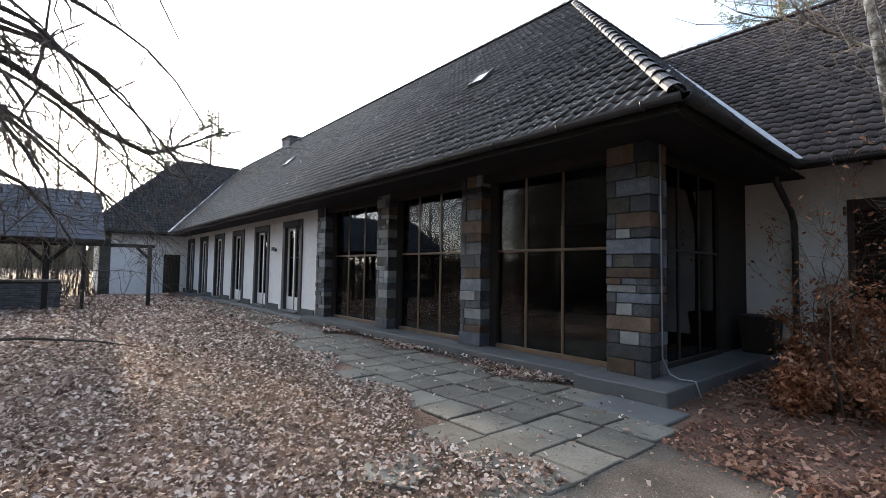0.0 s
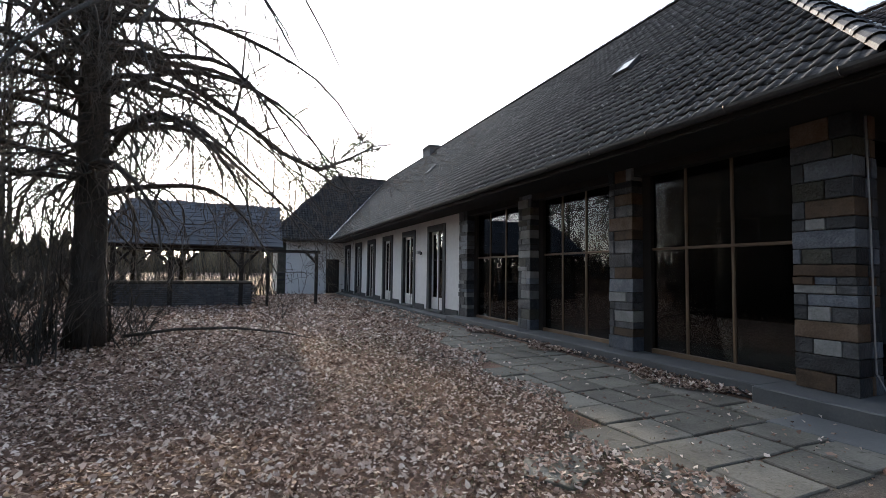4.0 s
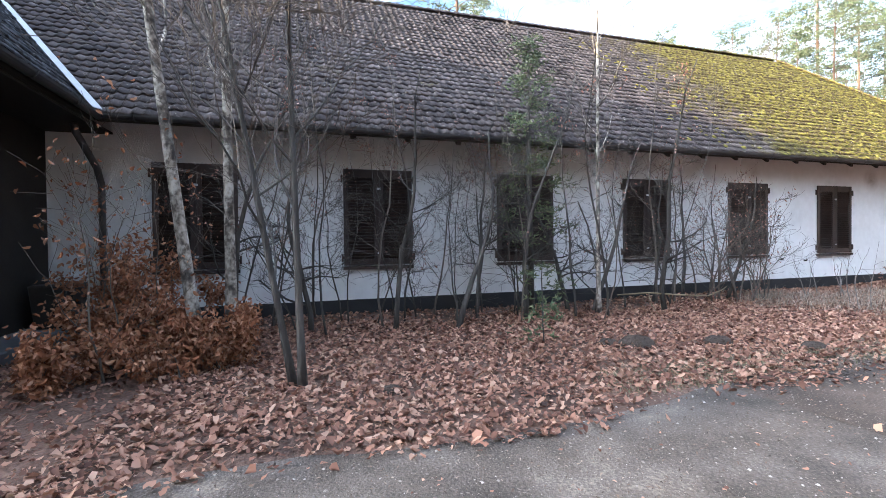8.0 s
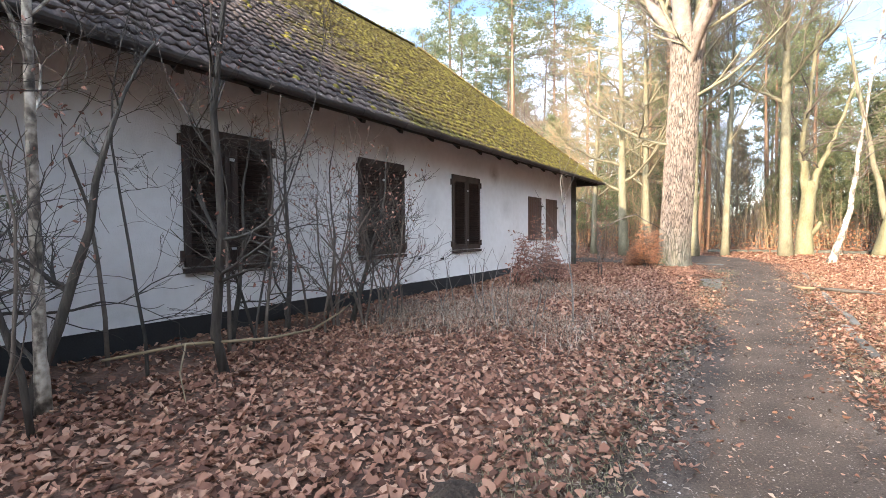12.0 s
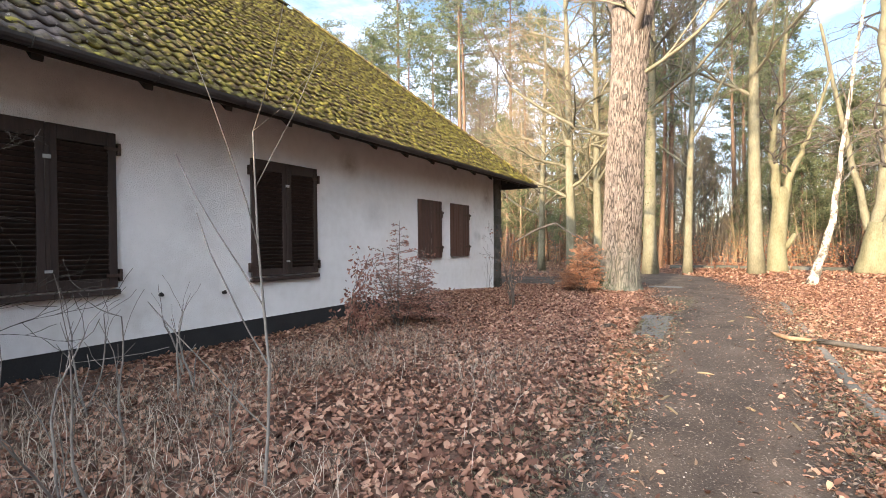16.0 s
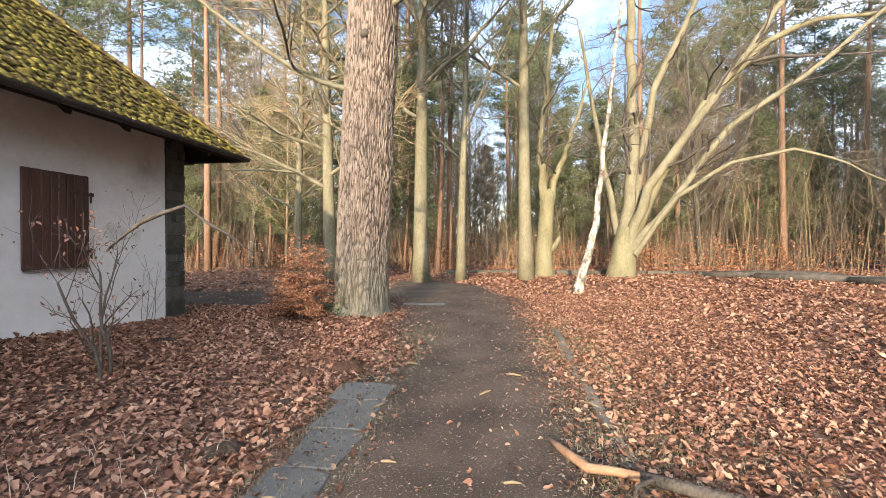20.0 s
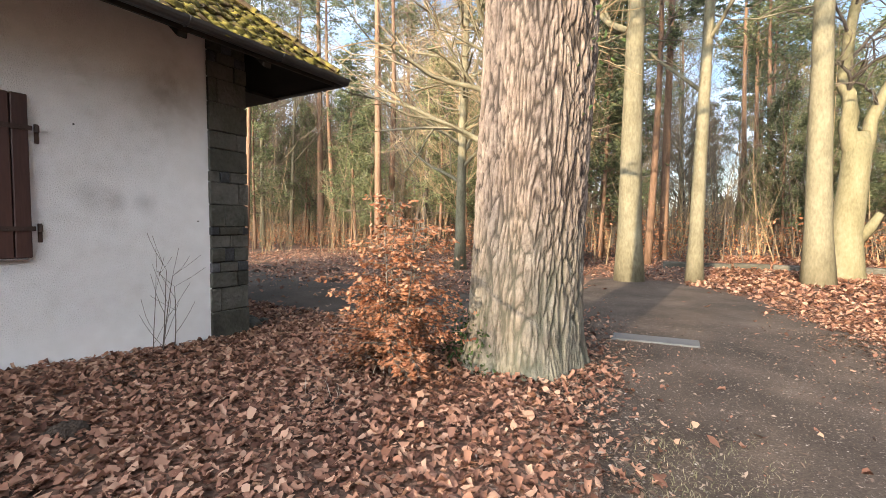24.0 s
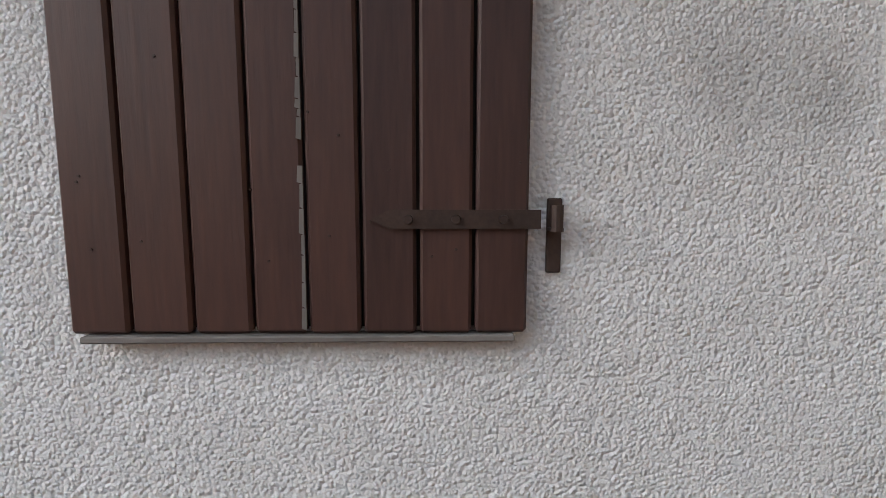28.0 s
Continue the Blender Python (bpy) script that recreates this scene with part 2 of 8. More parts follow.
M["twig_pale"] = surface("straw_twig", [(0.15, 0.115, 0.068), (0.29, 0.23, 0.145)], 3, 20, 0.9, 0.0)
M["moss_stem"] = surface("moss_wrapped_dead_wood", [(0.022, 0.02, 0.012), (0.05, 0.05, 0.02), (0.09, 0.085, 0.04)], 6, 40, 0.95, 0.9, dist=0.015)
M["birch"] = surface("birch_bark", [(0.04, 0.034, 0.028), (0.13, 0.112, 0.09), (0.36, 0.325, 0.27), (0.52, 0.485, 0.42)], 7.0, 22, 0.85, 0.6, stretch=(1, 1, 0.8), dist=0.012, spread=0.13)


def bark_material(name, plate, crack, moss):
    """Deeply furrowed bark: long plates between dark cracks, greenish algae near the foot. Shade inside the cracks is
    part of their colour.
    """
    m = surface(name, plate, 5.0, 30, 0.92, 0.0, spread=0.2)
    n, l = m.node_tree.nodes, m.node_tree.links
    bsdf = n["Principled BSDF"]
    old = bsdf.inputs["Base Color"].links[0].from_socket
    geo = n.new("ShaderNodeNewGeometry")
    wob = n.new("ShaderNodeTexNoise")
    wob.inputs["Scale"].default_value, wob.inputs["Detail"].default_value = 2.6, 4
    l.new(geo.outputs["Position"], wob.inputs["Vector"])
    addv = n.new("ShaderNodeVectorMath")
    addv.operation = 'MULTIPLY_ADD'
    l.new(wob.outputs["Color"], addv.inputs[0])
    addv.inputs[1].default_value = (0.07, 0.07, 0.2)
    l.new(geo.outputs["Position"], addv.inputs[2])
    mp = n.new("ShaderNodeMapping")
    mp.inputs["Scale"].default_value = (48, 48, 11)
    l.new(addv.outputs[0], mp.inputs["Vector"])
    vo = n.new("ShaderNodeTexVoronoi")
    vo.feature = 'DISTANCE_TO_EDGE'
    vo.inputs["Scale"].default_value = 1.0
    l.new(mp.outputs["Vector"], vo.inputs["Vector"])
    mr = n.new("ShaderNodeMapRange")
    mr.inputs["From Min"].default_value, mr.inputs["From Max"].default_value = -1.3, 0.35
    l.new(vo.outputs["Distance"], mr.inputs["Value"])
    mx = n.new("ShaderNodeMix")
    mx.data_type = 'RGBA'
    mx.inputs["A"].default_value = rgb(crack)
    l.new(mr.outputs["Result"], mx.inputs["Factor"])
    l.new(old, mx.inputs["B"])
    # depth of the relief darkens the colour: crack tone plus painted shade
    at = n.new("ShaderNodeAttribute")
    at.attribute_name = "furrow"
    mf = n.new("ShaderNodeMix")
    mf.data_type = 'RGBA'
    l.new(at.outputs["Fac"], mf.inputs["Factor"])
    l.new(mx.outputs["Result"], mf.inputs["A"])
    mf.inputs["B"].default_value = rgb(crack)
    mp2 = n.new("ShaderNodeMapRange")
    sep = n.new("ShaderNodeSeparateXYZ")
    l.new(geo.outputs["Position"], sep.inputs[0])
    mp2.inputs["From Min"].default_value, mp2.inputs["From Max"].default_value = 1.6, 0.0
    l.new(sep.outputs["Z"], mp2.inputs["Value"])
    mul = n.new("ShaderNodeMath")
    mul.operation = 'MULTIPLY'
    l.new(mp2.outputs["Result"], mul.inputs[0])
    l.new(wob.outputs["Fac"], mul.inputs[1])
    mm = n.new("ShaderNodeMix")
    mm.data_type = 'RGBA'
    l.new(mul.outputs[0], mm.inputs["Factor"])
    l.new(mf.outputs["Result"], mm.inputs["A"])
    mm.inputs["B"].default_value = rgb(moss)
    l.new(mm.outputs["Result"], bsdf.inputs["Base Color"])
    bp = n.new("ShaderNodeBump")
    bp.inputs["Strength"].default_value, bp.inputs["Distance"].default_value = 1.0, 0.015
    fine = n.new("ShaderNodeTexNoise")
    fine.inputs["Scale"].default_value, fine.inputs["Detail"].default_value = 55, 5
    l.new(geo.outputs["Position"], fine.inputs["Vector"])
    hs = n.new("ShaderNodeMath")
    hs.operation = 'MULTIPLY_ADD'
    l.new(fine.outputs["Fac"], hs.inputs[0])
    hs.inputs[1].default_value = 0.8
    l.new(mr.outputs["Result"], hs.inputs[2])
    l.new(hs.outputs[0], bp.inputs["Height"])
    l.new(bp.outputs["Normal"], bsdf.inputs["Normal"])
    return m


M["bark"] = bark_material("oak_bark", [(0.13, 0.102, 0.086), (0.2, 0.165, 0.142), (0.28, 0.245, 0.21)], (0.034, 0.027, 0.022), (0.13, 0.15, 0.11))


def leaf_material(name, colours, trans=0.25, rough=0.75):
    m = bpy.data.materials.new(name)
    m.use_nodes = True
    n, l = m.node_tree.nodes, m.node_tree.links
    bsdf = n["Principled BSDF"]
    geo = n.new("ShaderNodeNewGeometry")
    ramp = n.new("ShaderNodeValToRGB")
    els = ramp.color_ramp.elements
    for i, c in enumerate(colours):
        pos = i / (len(colours) - 1)
        e = els[i] if i < 2 else els.new(pos)
        e.position, e.color = pos, rgb(c)
    l.new(geo.outputs["Random Per Island"], ramp.inputs["Fac"])
    l.new(ramp.outputs["Color"], bsdf.inputs["Base Color"])
    bsdf.inputs["Roughness"].default_value = rough
    bsdf.inputs["Specular IOR Level"].default_value = 0.3
    if trans:
        tr = n.new("ShaderNodeBsdfTranslucent")
        mx = n.new("ShaderNodeMixShader")
        mx.inputs["Fac"].default_value = trans
        l.new(ramp.outputs["Color"], tr.inputs["Color"])
        l.new(bsdf.outputs["BSDF"], mx.inputs[1])
        l.new(tr.outputs["BSDF"], mx.inputs[2])
        l.new(mx.outputs["Shader"], n["Material Output"].inputs["Surface"])
    return m


M["leaf_brown"] = leaf_material("fallen_leaf", [(0.09, 0.043, 0.03), (0.18, 0.089, 0.06), (0.29, 0.152, 0.104), (0.39, 0.222, 0.152), (0.5, 0.33, 0.235)], 0.3)
M["leaf_pale"] = leaf_material("bleached_fallen_leaf", [(0.07, 0.042, 0.032), (0.2, 0.13, 0.098), (0.34, 0.24, 0.19), (0.52, 0.41, 0.345), (0.74, 0.66, 0.59)], 0.25)
M["leaf_orange"] = leaf_material("russet_beech_leaf", [(0.15, 0.055, 0.026), (0.29, 0.12, 0.06), (0.4, 0.19, 0.1), (0.48, 0.28, 0.18)], 0.3)
M["needle"] = leaf_material("pine_needle", [(0.06, 0.085, 0.05), (0.12, 0.15, 0.08), (0.22, 0.235, 0.12)], 0.35)
M["grass"] = leaf_material("pale_winter_grass", [(0.1, 0.105, 0.055), (0.19, 0.185, 0.11), (0.3, 0.27, 0.18)], 0.2)
M["dry_grass"] = leaf_material("bleached_dry_grass", [(0.08, 0.058, 0.042), (0.17, 0.13, 0.098), (0.34, 0.28, 0.22), (0.5, 0.43, 0.35)], 0.2)
M["ivy"] = leaf_material("ivy_leaf", [(0.02, 0.04, 0.012), (0.05, 0.085, 0.025)], 0.1)
M["moss"] = leaf_material("roof_moss", [(0.05, 0.042, 0.01), (0.115, 0.1, 0.018), (0.2, 0.175, 0.035)], 0.0, 0.95)

M["leaf_red"] = leaf_material("red_brown_beech_leaf", [(0.12, 0.05, 0.036), (0.24, 0.115, 0.085), (0.35, 0.185, 0.14), (0.45, 0.28, 0.22)], 0.25)


def specks(m, colour, scale, lo, hi):
    """Pale lichen and chips: sparse spots of another colour."""
    n, l = m.node_tree.nodes, m.node_tree.links
    bsdf = n["Principled BSDF"]
    old = bsdf.inputs["Base Color"].links[0].from_socket
    geo = n.new("ShaderNodeNewGeometry")
    ns = n.new("ShaderNodeTexNoise")
    ns.inputs["Scale"].default_value, ns.inputs["Detail"].default_value = scale, 3
    l.new(geo.outputs["Position"], ns.inputs["Vector"])
    mr = n.new("ShaderNodeMapRange")
    mr.inputs["From Min"].default_value, mr.inputs["From Max"].default_value = lo, hi
    l.new(ns.outputs["Fac"], mr.inputs["Value"])
    mx = n.new("ShaderNodeMix")
    mx.data_type = 'RGBA'
    l.new(mr.outputs["Result"], mx.inputs["Factor"])
    l.new(old, mx.inputs["A"])
    mx.inputs["B"].default_value = rgb(colour)
    l.new(mx.outputs["Result"], bsdf.inputs["Base Color"])




def grains(m, scale, dist):
    """Rounded pebbly relief of roughcast, with a finer sandy one over it."""
    n, l = m.node_tree.nodes, m.node_tree.links
    bump = next(k for k in n if k.type == 'BUMP')
    geo = n.new("ShaderNodeNewGeometry")
    vo = n.new("ShaderNodeTexVoronoi")
    vo.feature = 'SMOOTH_F1'
    vo.inputs["Scale"].default_value, vo.inputs["Smoothness"].default_value = scale, 0.35
    l.new(geo.outputs["Position"], vo.inputs["Vector"])
    ns = n.new("ShaderNodeTexNoise")
    ns.inputs["Scale"].default_value, ns.inputs["Detail"].default_value = scale * 0.45, 4
    l.new(geo.outputs["Position"], ns.inputs["Vector"])
    ad = n.new("ShaderNodeMath")
    ad.operation = 'SUBTRACT'
    l.new(ns.outputs["Fac"], ad.inputs[0])
    l.new(vo.outputs["Distance"], ad.inputs[1])
    l.new(ad.outputs[0], bump.inputs["Height"])
    bump.inputs["Distance"].default_value = dist
    sep = n.new("ShaderNodeSeparateXYZ")
    l.new(geo.outputs["Position"], sep.inputs[0])
    patch = n.new("ShaderNodeTexNoise")
    patch.inputs["Scale"].default_value, patch.inputs["Detail"].default_value = 2.2, 3
    l.new(geo.outputs["Position"], patch.inputs["Vector"])
    factors = []
    for axis, lo, hi in (("Y", -23.45, -22.9), ("Z", 0.3, 0.5)):
        mr = n.new("ShaderNodeMapRange")
        mr.inputs["From Min"].default_value, mr.inputs["From Max"].default_value = lo, hi
        mr.inputs["To Min"].default_value = 0.0
        wv = n.new("ShaderNodeMath")
        wv.operation = 'MULTIPLY_ADD'
        l.new(patch.outputs["Fac"], wv.inputs[0])
        wv.inputs[1].default_value = 0.7 if axis == "Y" else 0.06
        l.new(sep.outputs[axis], wv.inputs[2])
        l.new(wv.outputs[0], mr.inputs["Value"])
        factors.append(mr)
    mu = n.new("ShaderNodeMath")
    mu.operation = 'MULTIPLY'
    l.new(factors[0].outputs["Result"], mu.inputs[0])
    l.new(factors[1].outputs["Result"], mu.inputs[1])
    ml = n.new("ShaderNodeMath")
    ml.operation = 'MULTIPLY_ADD'
    l.new(mu.outputs[0], ml.inputs[0])
    ml.inputs[1].default_value, ml.inputs[2].default_value = 0.9, 0.1
    l.new(ml.outputs[0], bump.inputs["Strength"])


grains(M["render"], 104, 0.0055)
specks(M["tile"], (0.28, 0.28, 0.27), 14, 0.64, 0.7)
specks(M["asphalt"], (0.26, 0.235, 0.2), 85, 0.66, 0.7)
specks(M["earth"], (0.22, 0.19, 0.16), 70, 0.63, 0.68)
specks(M["slab"], (0.07, 0.065, 0.05), 11, 0.6, 0.72)
specks(M["render"], (0.58, 0.57, 0.55), 1.3, 0.64, 0.9)


def smudge(m, colour, spots):
    """Grey and brown damp stains of their own shape, at given places on a wall."""
    n, l = m.node_tree.nodes, m.node_tree.links
    bsdf = n["Principled BSDF"]
    geo = n.new("ShaderNodeNewGeometry")
    ns = n.new("ShaderNodeTexNoise")
    ns.inputs["Scale"].default_value, ns.inputs["Detail"].default_value = 7, 5
    l.new(geo.outputs["Position"], ns.inputs["Vector"])
    for (x, y, z), rad, amount in spots:
        old = bsdf.inputs["Base Color"].links[0].from_socket
        ds = n.new("ShaderNodeVectorMath")
        ds.operation = 'DISTANCE'
        l.new(geo.outputs["Position"], ds.inputs[0])
        ds.inputs[1].default_value = (x, y, z)
        mr = n.new("ShaderNodeMapRange")
        mr.inputs["From Min"].default_value, mr.inputs["From Max"].default_value = rad, 0.0
        mr.inputs["To Max"].default_value = amount * 2
        l.new(ds.outputs["Value"], mr.inputs["Value"])
        mu = n.new("ShaderNodeMath")
        mu.operation = 'MULTIPLY'
        l.new(mr.outputs["Result"], mu.inputs[0])
        l.new(ns.outputs["Fac"], mu.inputs[1])
        mx = n.new("ShaderNodeMix")
        mx.data_type = 'RGBA'
        l.new(mu.outputs[0], mx.inputs["Factor"])
        l.new(old, mx.inputs["A"])
        mx.inputs["B"].default_value = rgb(colour)
        l.new(mx.outputs["Result"], bsdf.inputs["Base Color"])


smudge(M["render"], (0.3, 0.3, 0.29), [((10.5, -22.89, 1.57), 0.16, 0.5), ((10.5, -23.2, 1.56), 0.14, 0.4), ((10.5, -22.72, 1.62), 0.2, 0.4), ((10.5, -18.3, 2.0), 0.4, 0.3), ((10.5, -14.6, 1.9), 0.5, 0.3), ((10.5, 0.1, 1.2), 0.5, 0.5), ((10.5, -0.6, 0.8), 0.5, 0.5)])
smudge(M["render"], (0.2, 0.15, 0.11), [((10.5, -23.45, 2.75), 0.5, 0.5), ((10.5, -17.6, 2.9), 0.35, 0.5), ((10.5, -13.2, 2.95), 0.3, 0.4)])
glass = bpy.data.materials.new("window_glass")
glass.use_nodes = True
gn, gl = glass.node_tree.nodes, glass.node_tree.links
gn.remove(gn["Principled BSDF"])
g_tr, g_gl, g_mx, g_fr = gn.new("ShaderNodeBsdfTransparent"), gn.new("ShaderNodeBsdfGlossy"), gn.new("ShaderNodeMixShader"), gn.new("ShaderNodeFresnel")
g_tr.inputs["Color"].default_value = (0.4, 0.42, 0.41, 1)
g_gl.inputs["Roughness"].default_value = 0.02
g_fr.inputs["IOR"].default_value = 1.7
gl.new(g_fr.outputs["Fac"], g_mx.inputs["Fac"])
gl.new(g_tr.outputs["BSDF"], g_mx.inputs[1])
gl.new(g_gl.outputs["BSDF"], g_mx.inputs[2])
gl.new(g_mx.outputs["Shader"], gn["Material Output"].inputs["Surface"])
M["glass"] = glass

# ---------------------------------------------------------------- mesh helpers
rng = random.Random(7)


class Mesh:
    """Collects verts and faces; cheap to grow."""

    def __init__(self):
        self.v, self.f = [], []

    def box(self, x0, x1, y0, y1, z0, z1):
        b = len(self.v)
        self.v += [(x0, y0, z0), (x1, y0, z0), (x1, y1, z0), (x0, y1, z0), (x0, y0, z1), (x1, y0, z1), (x1, y1, z1), (x0, y1, z1)]
        self.f += [(b, b + 3, b + 2, b + 1), (b + 4, b + 5, b + 6, b + 7), (b, b + 1, b + 5, b + 4), (b + 1, b + 2, b + 6, b + 5), (b + 2, b + 3, b + 7, b + 6), (b + 3, b, b + 4, b + 7)]
        return self

    def hull(self, bottom, top):
        """A solid between two rings of equally many points."""
        b, k = len(self.v), len(bottom)
        self.v += [tuple(p) for p in bottom] + [tuple(p) for p in top]
        self.f += [tuple(range(b + k - 1, b - 1, -1)), tuple(range(b + k, b + 2 * k))]
        for i in range(k):
            j = (i + 1) % k
            self.f.append((b + i, b + j, b + k + j, b + k + i))
        return self

    def tube(self, pts, radii, sides=6, cap=True):
        b, k = len(self.v), len(pts)
        pts = [Vector(p) for p in pts]
        ref = Vector((0.31, 0.17, 0.93))
        for i, p in enumerate(pts):
            d = (pts[min(i + 1, k - 1)] - pts[max(i - 1, 0)])
            d = d.normalized() if d.length > 1e-9 else Vector((0, 0, 1))
            u = d.cross(ref if abs(d.dot(ref)) < 0.97 else Vector((1, 0, 0))).normalized()
            w = d.cross(u)
            for s in range(sides):
                a = 2 * math.pi * s / sides
                self.v.append(tuple(p + (u * math.cos(a) + w * math.sin(a)) * radii[i]))
        for i in range(k - 1):
            for s in range(sides):
                t = (s + 1) % sides
                self.f.append((b + i * sides + s, b + i * sides + t, b + (i + 1) * sides + t, b + (i + 1) * sides + s))
        if cap:
            self.f.append(tuple(b + s for s in reversed(range(sides))))
            self.f.append(tuple(b + (k - 1) * sides + s for s in range(sides)))
        return self

    def quad(self, *p):
        b = len(self.v)
        self.v += [tuple(q) for q in p]
        self.f.append(tuple(range(b, b + len(p))))
        return self

    def data(self, name, material, smooth=False):
        me = bpy.data.meshes.new(name)
        me.from_pydata(self.v, [], self.f)
        me.materials.append(material)
        if smooth:
            me.polygons.foreach_set("use_smooth", [True] * len(me.polygons))
        me.update()
        return me


def bevelled(me, width, segments=1):
    bm = bmesh.new()
    bm.from_mesh(me)
    bmesh.ops.recalc_face_normals(bm, faces=bm.faces)
    bmesh.ops.bevel(bm, geom=bm.edges[:], offset=width, segments=segments, affect='EDGES', clamp_overlap=True)
    bm.to_mesh(me)
    bm.free()
    return me


def part(name, mesh, material, parent=None, label="", m=None, smooth=False, bevel=0.0, kind=""):
    """One mesh object under a thing or a part; mesh is a Mesh or ready mesh data."""
    me = mesh.data(name, material, smooth) if isinstance(mesh, Mesh) else mesh
    if bevel:
        bevelled(me, bevel)
    ob = new(name, me)
    if parent is not None:
        ob.parent = parent
    if m is not None:
        ob.matrix_basis = m
    return tagged(ob, label, kind=kind)


def thing(name, label, category, m=None, group="", kind=""):
    ob = new(name)
    ob.empty_display_size = 0.2
    if m is not None:
        ob.matrix_basis = m
    return tagged(ob, label, category, group, kind)


def setting(name, mesh, material, label, smooth=False, bevel=0.0):
    ob = part(name, mesh, material, None, label, None, smooth, bevel)
    return tagged(ob, label, name.split("_")[0], kind="structure")


def fast_mesh(name, verts, faces, material, smooth=False):
    """verts (n,3) and faces (m,k), all of k corners."""
    me = bpy.data.meshes.new(name)
    k = faces.shape[1]
    me.vertices.add(len(verts))
    me.vertices.foreach_set("co", np.ascontiguousarray(verts, dtype=np.float32).ravel())
    me.loops.add(faces.size)
    me.loops.foreach_set("vertex_index", np.ascontiguousarray(faces, dtype=np.int32).ravel())
    me.polygons.add(len(faces))
    me.polygons.foreach_set("loop_start", np.arange(0, faces.size, k, dtype=np.int32))
    me.materials.append(material)
    me.update(calc_edges=True)
    if smooth:
        me.polygons.foreach_set("use_smooth", [True] * len(faces))
    return me


# ---------------------------------------------------------------- plan (metres)
PX, PW = 6.35, 10.5          # front planes of the pavilion and of the shuttered wing
EAVE, RIDGE = 3.25, 8.1      # heights of gutters and ridges
PEX, WEX = 5.47, 9.72        # gutter lines of pavilion and wing
PRX, WRX = 10.3, 15.0        # ridge lines
SY, SRY = 0.48, 4.95          # southern eave and cross ridge of the pavilion
NY, NRY = 26.7, 31.5         # eave and ridge of the far cross wing
WY, WRY = -25.2, -20.1       # southern eave and hip apex of the wing


def ground_z(x, y):
    z = 0.03 * math.sin(x * 0.9 + 1.3) * math.sin(y * 0.7) * (1 if abs(x - 4.4) > 1.6 else 0.2)
    if x > 8.2 and y < -16:
        z += 0.16 * min(1, (x - 8.2) / 2.0) * math.exp(-((y + 20.5) / 2.6) ** 2)
    far = max(0.0, math.hypot(x - 5, y + 5) - 45)
    return z + far * 0.012


# ---- ground sheet
xs = np.concatenate([np.array([-400, -150, -80, -50]), np.linspace(-30, 30, 101), np.array([50, 80, 150, 400])])
ys = np.concatenate([np.array([-400, -180, -110, -80]), np.linspace(-60, 45, 151), np.array([70, 110, 200, 400])])
gv = np.array([(x, y, ground_z(x, y)) for y in ys for x in xs], dtype=np.float32)
gw = len(xs)
gf = np.array([(j * gw + i, j * gw + i + 1, (j + 1) * gw + i + 1, (j + 1) * gw + i) for j in range(len(ys) - 1) for i in range(gw - 1)])
ground = tagged(new("ground", fast_mesh("ground", gv, gf, M["litter"], True)), "brown woodland soil under fallen leaves", "ground", kind="structure")


def wobble(s, k):
    return 0.5 * math.sin(s * 1.3 + k) + 0.3 * math.sin(s * 3.1 + 2 * k) + 0.2 * math.sin(s * 7.3 + 3 * k)


def ribbon(rows, step=0.4, z=0.02):
    """A path surface from rows of (y, x left, x right), with uneven edges."""
    ms = Mesh()
    y = rows[0][0]
    end = rows[-1][0]
    ring = []
    while y >= end - 1e-6:
        for a, b in zip(rows, rows[1:]):
            if a[0] >= y >= b[0]:
                t = (a[0] - y) / (a[0] - b[0])
                x0, x1 = a[1] + (b[1] - a[1]) * t, a[2] + (b[2] - a[2]) * t
                break
        x0 += 0.12 * wobble(y, 1.0)
        x1 += 0.12 * wobble(y, 4.0)
        ring.append([(x0 + (x1 - x0) * k / 4, y, ground_z(x0 + (x1 - x0) * k / 4, y) + z + (0.0 if 0 < k < 4 else -z)) for k in range(5)])
        y -= step
    for p, q in zip(ring, ring[1:]):
        for k in range(4):
            ms.quad(p[k], q[k], q[k + 1], p[k + 1])
    return ms


PATH_ROWS = [(0.45, -6.0, 4.9), (-1.0, -6.0, 4.75), (-4.0, -6.0, 4.75), (-6.0, 1.0, 5.1), (-8.0, 2.9, 5.3), (-11, 3.6, 5.35), (-14, 3.6, 5.3), (-19, 3.4, 5.6), (-22, 3.45, 5.65), (-23, 3.45, 5.95), (-24.2, 3.5, 6.4), (-26, 3.6, 6.7), (-28, 3.75, 7.5), (-30, 4.5, 7.9), (-32, 5.4, 8.1), (-33, 6.2, 8.1)]
tagged(part("path", ribbon(PATH_ROWS[:3] + [(-6.4, 1.4, 5.14)]), M["asphalt"], smooth=True), "worn grey asphalt forecourt with leaf-strewn edges", "path", kind="structure")
tagged(part("path", ribbon(PATH_ROWS[3:], z=0.024), M["earth"], smooth=True), "dark gravelly earth path with leaf-strewn edges", "path", kind="structure")
side = Mesh()
for i in range(40):
    x = 7.0 + i * 0.6
    y0, y1 = -25.6 - 0.05 * (x - 7) + 0.15 * wobble(x, 2), -28.4 - 0.12 * (x - 7) + 0.15 * wobble(x, 5)
    side.v += [(x, y0, ground_z(x, y0) + 0.004), (x, (y0 + y1) / 2, ground_z(x, (y0 + y1) / 2) + 0.026), (x, y1, ground_z(x, y1) + 0.004)]
for i in range(39):
    for k in range(2):
        a = i * 3 + k
        side.f.append((a + 1, a, a + 3, a + 4))
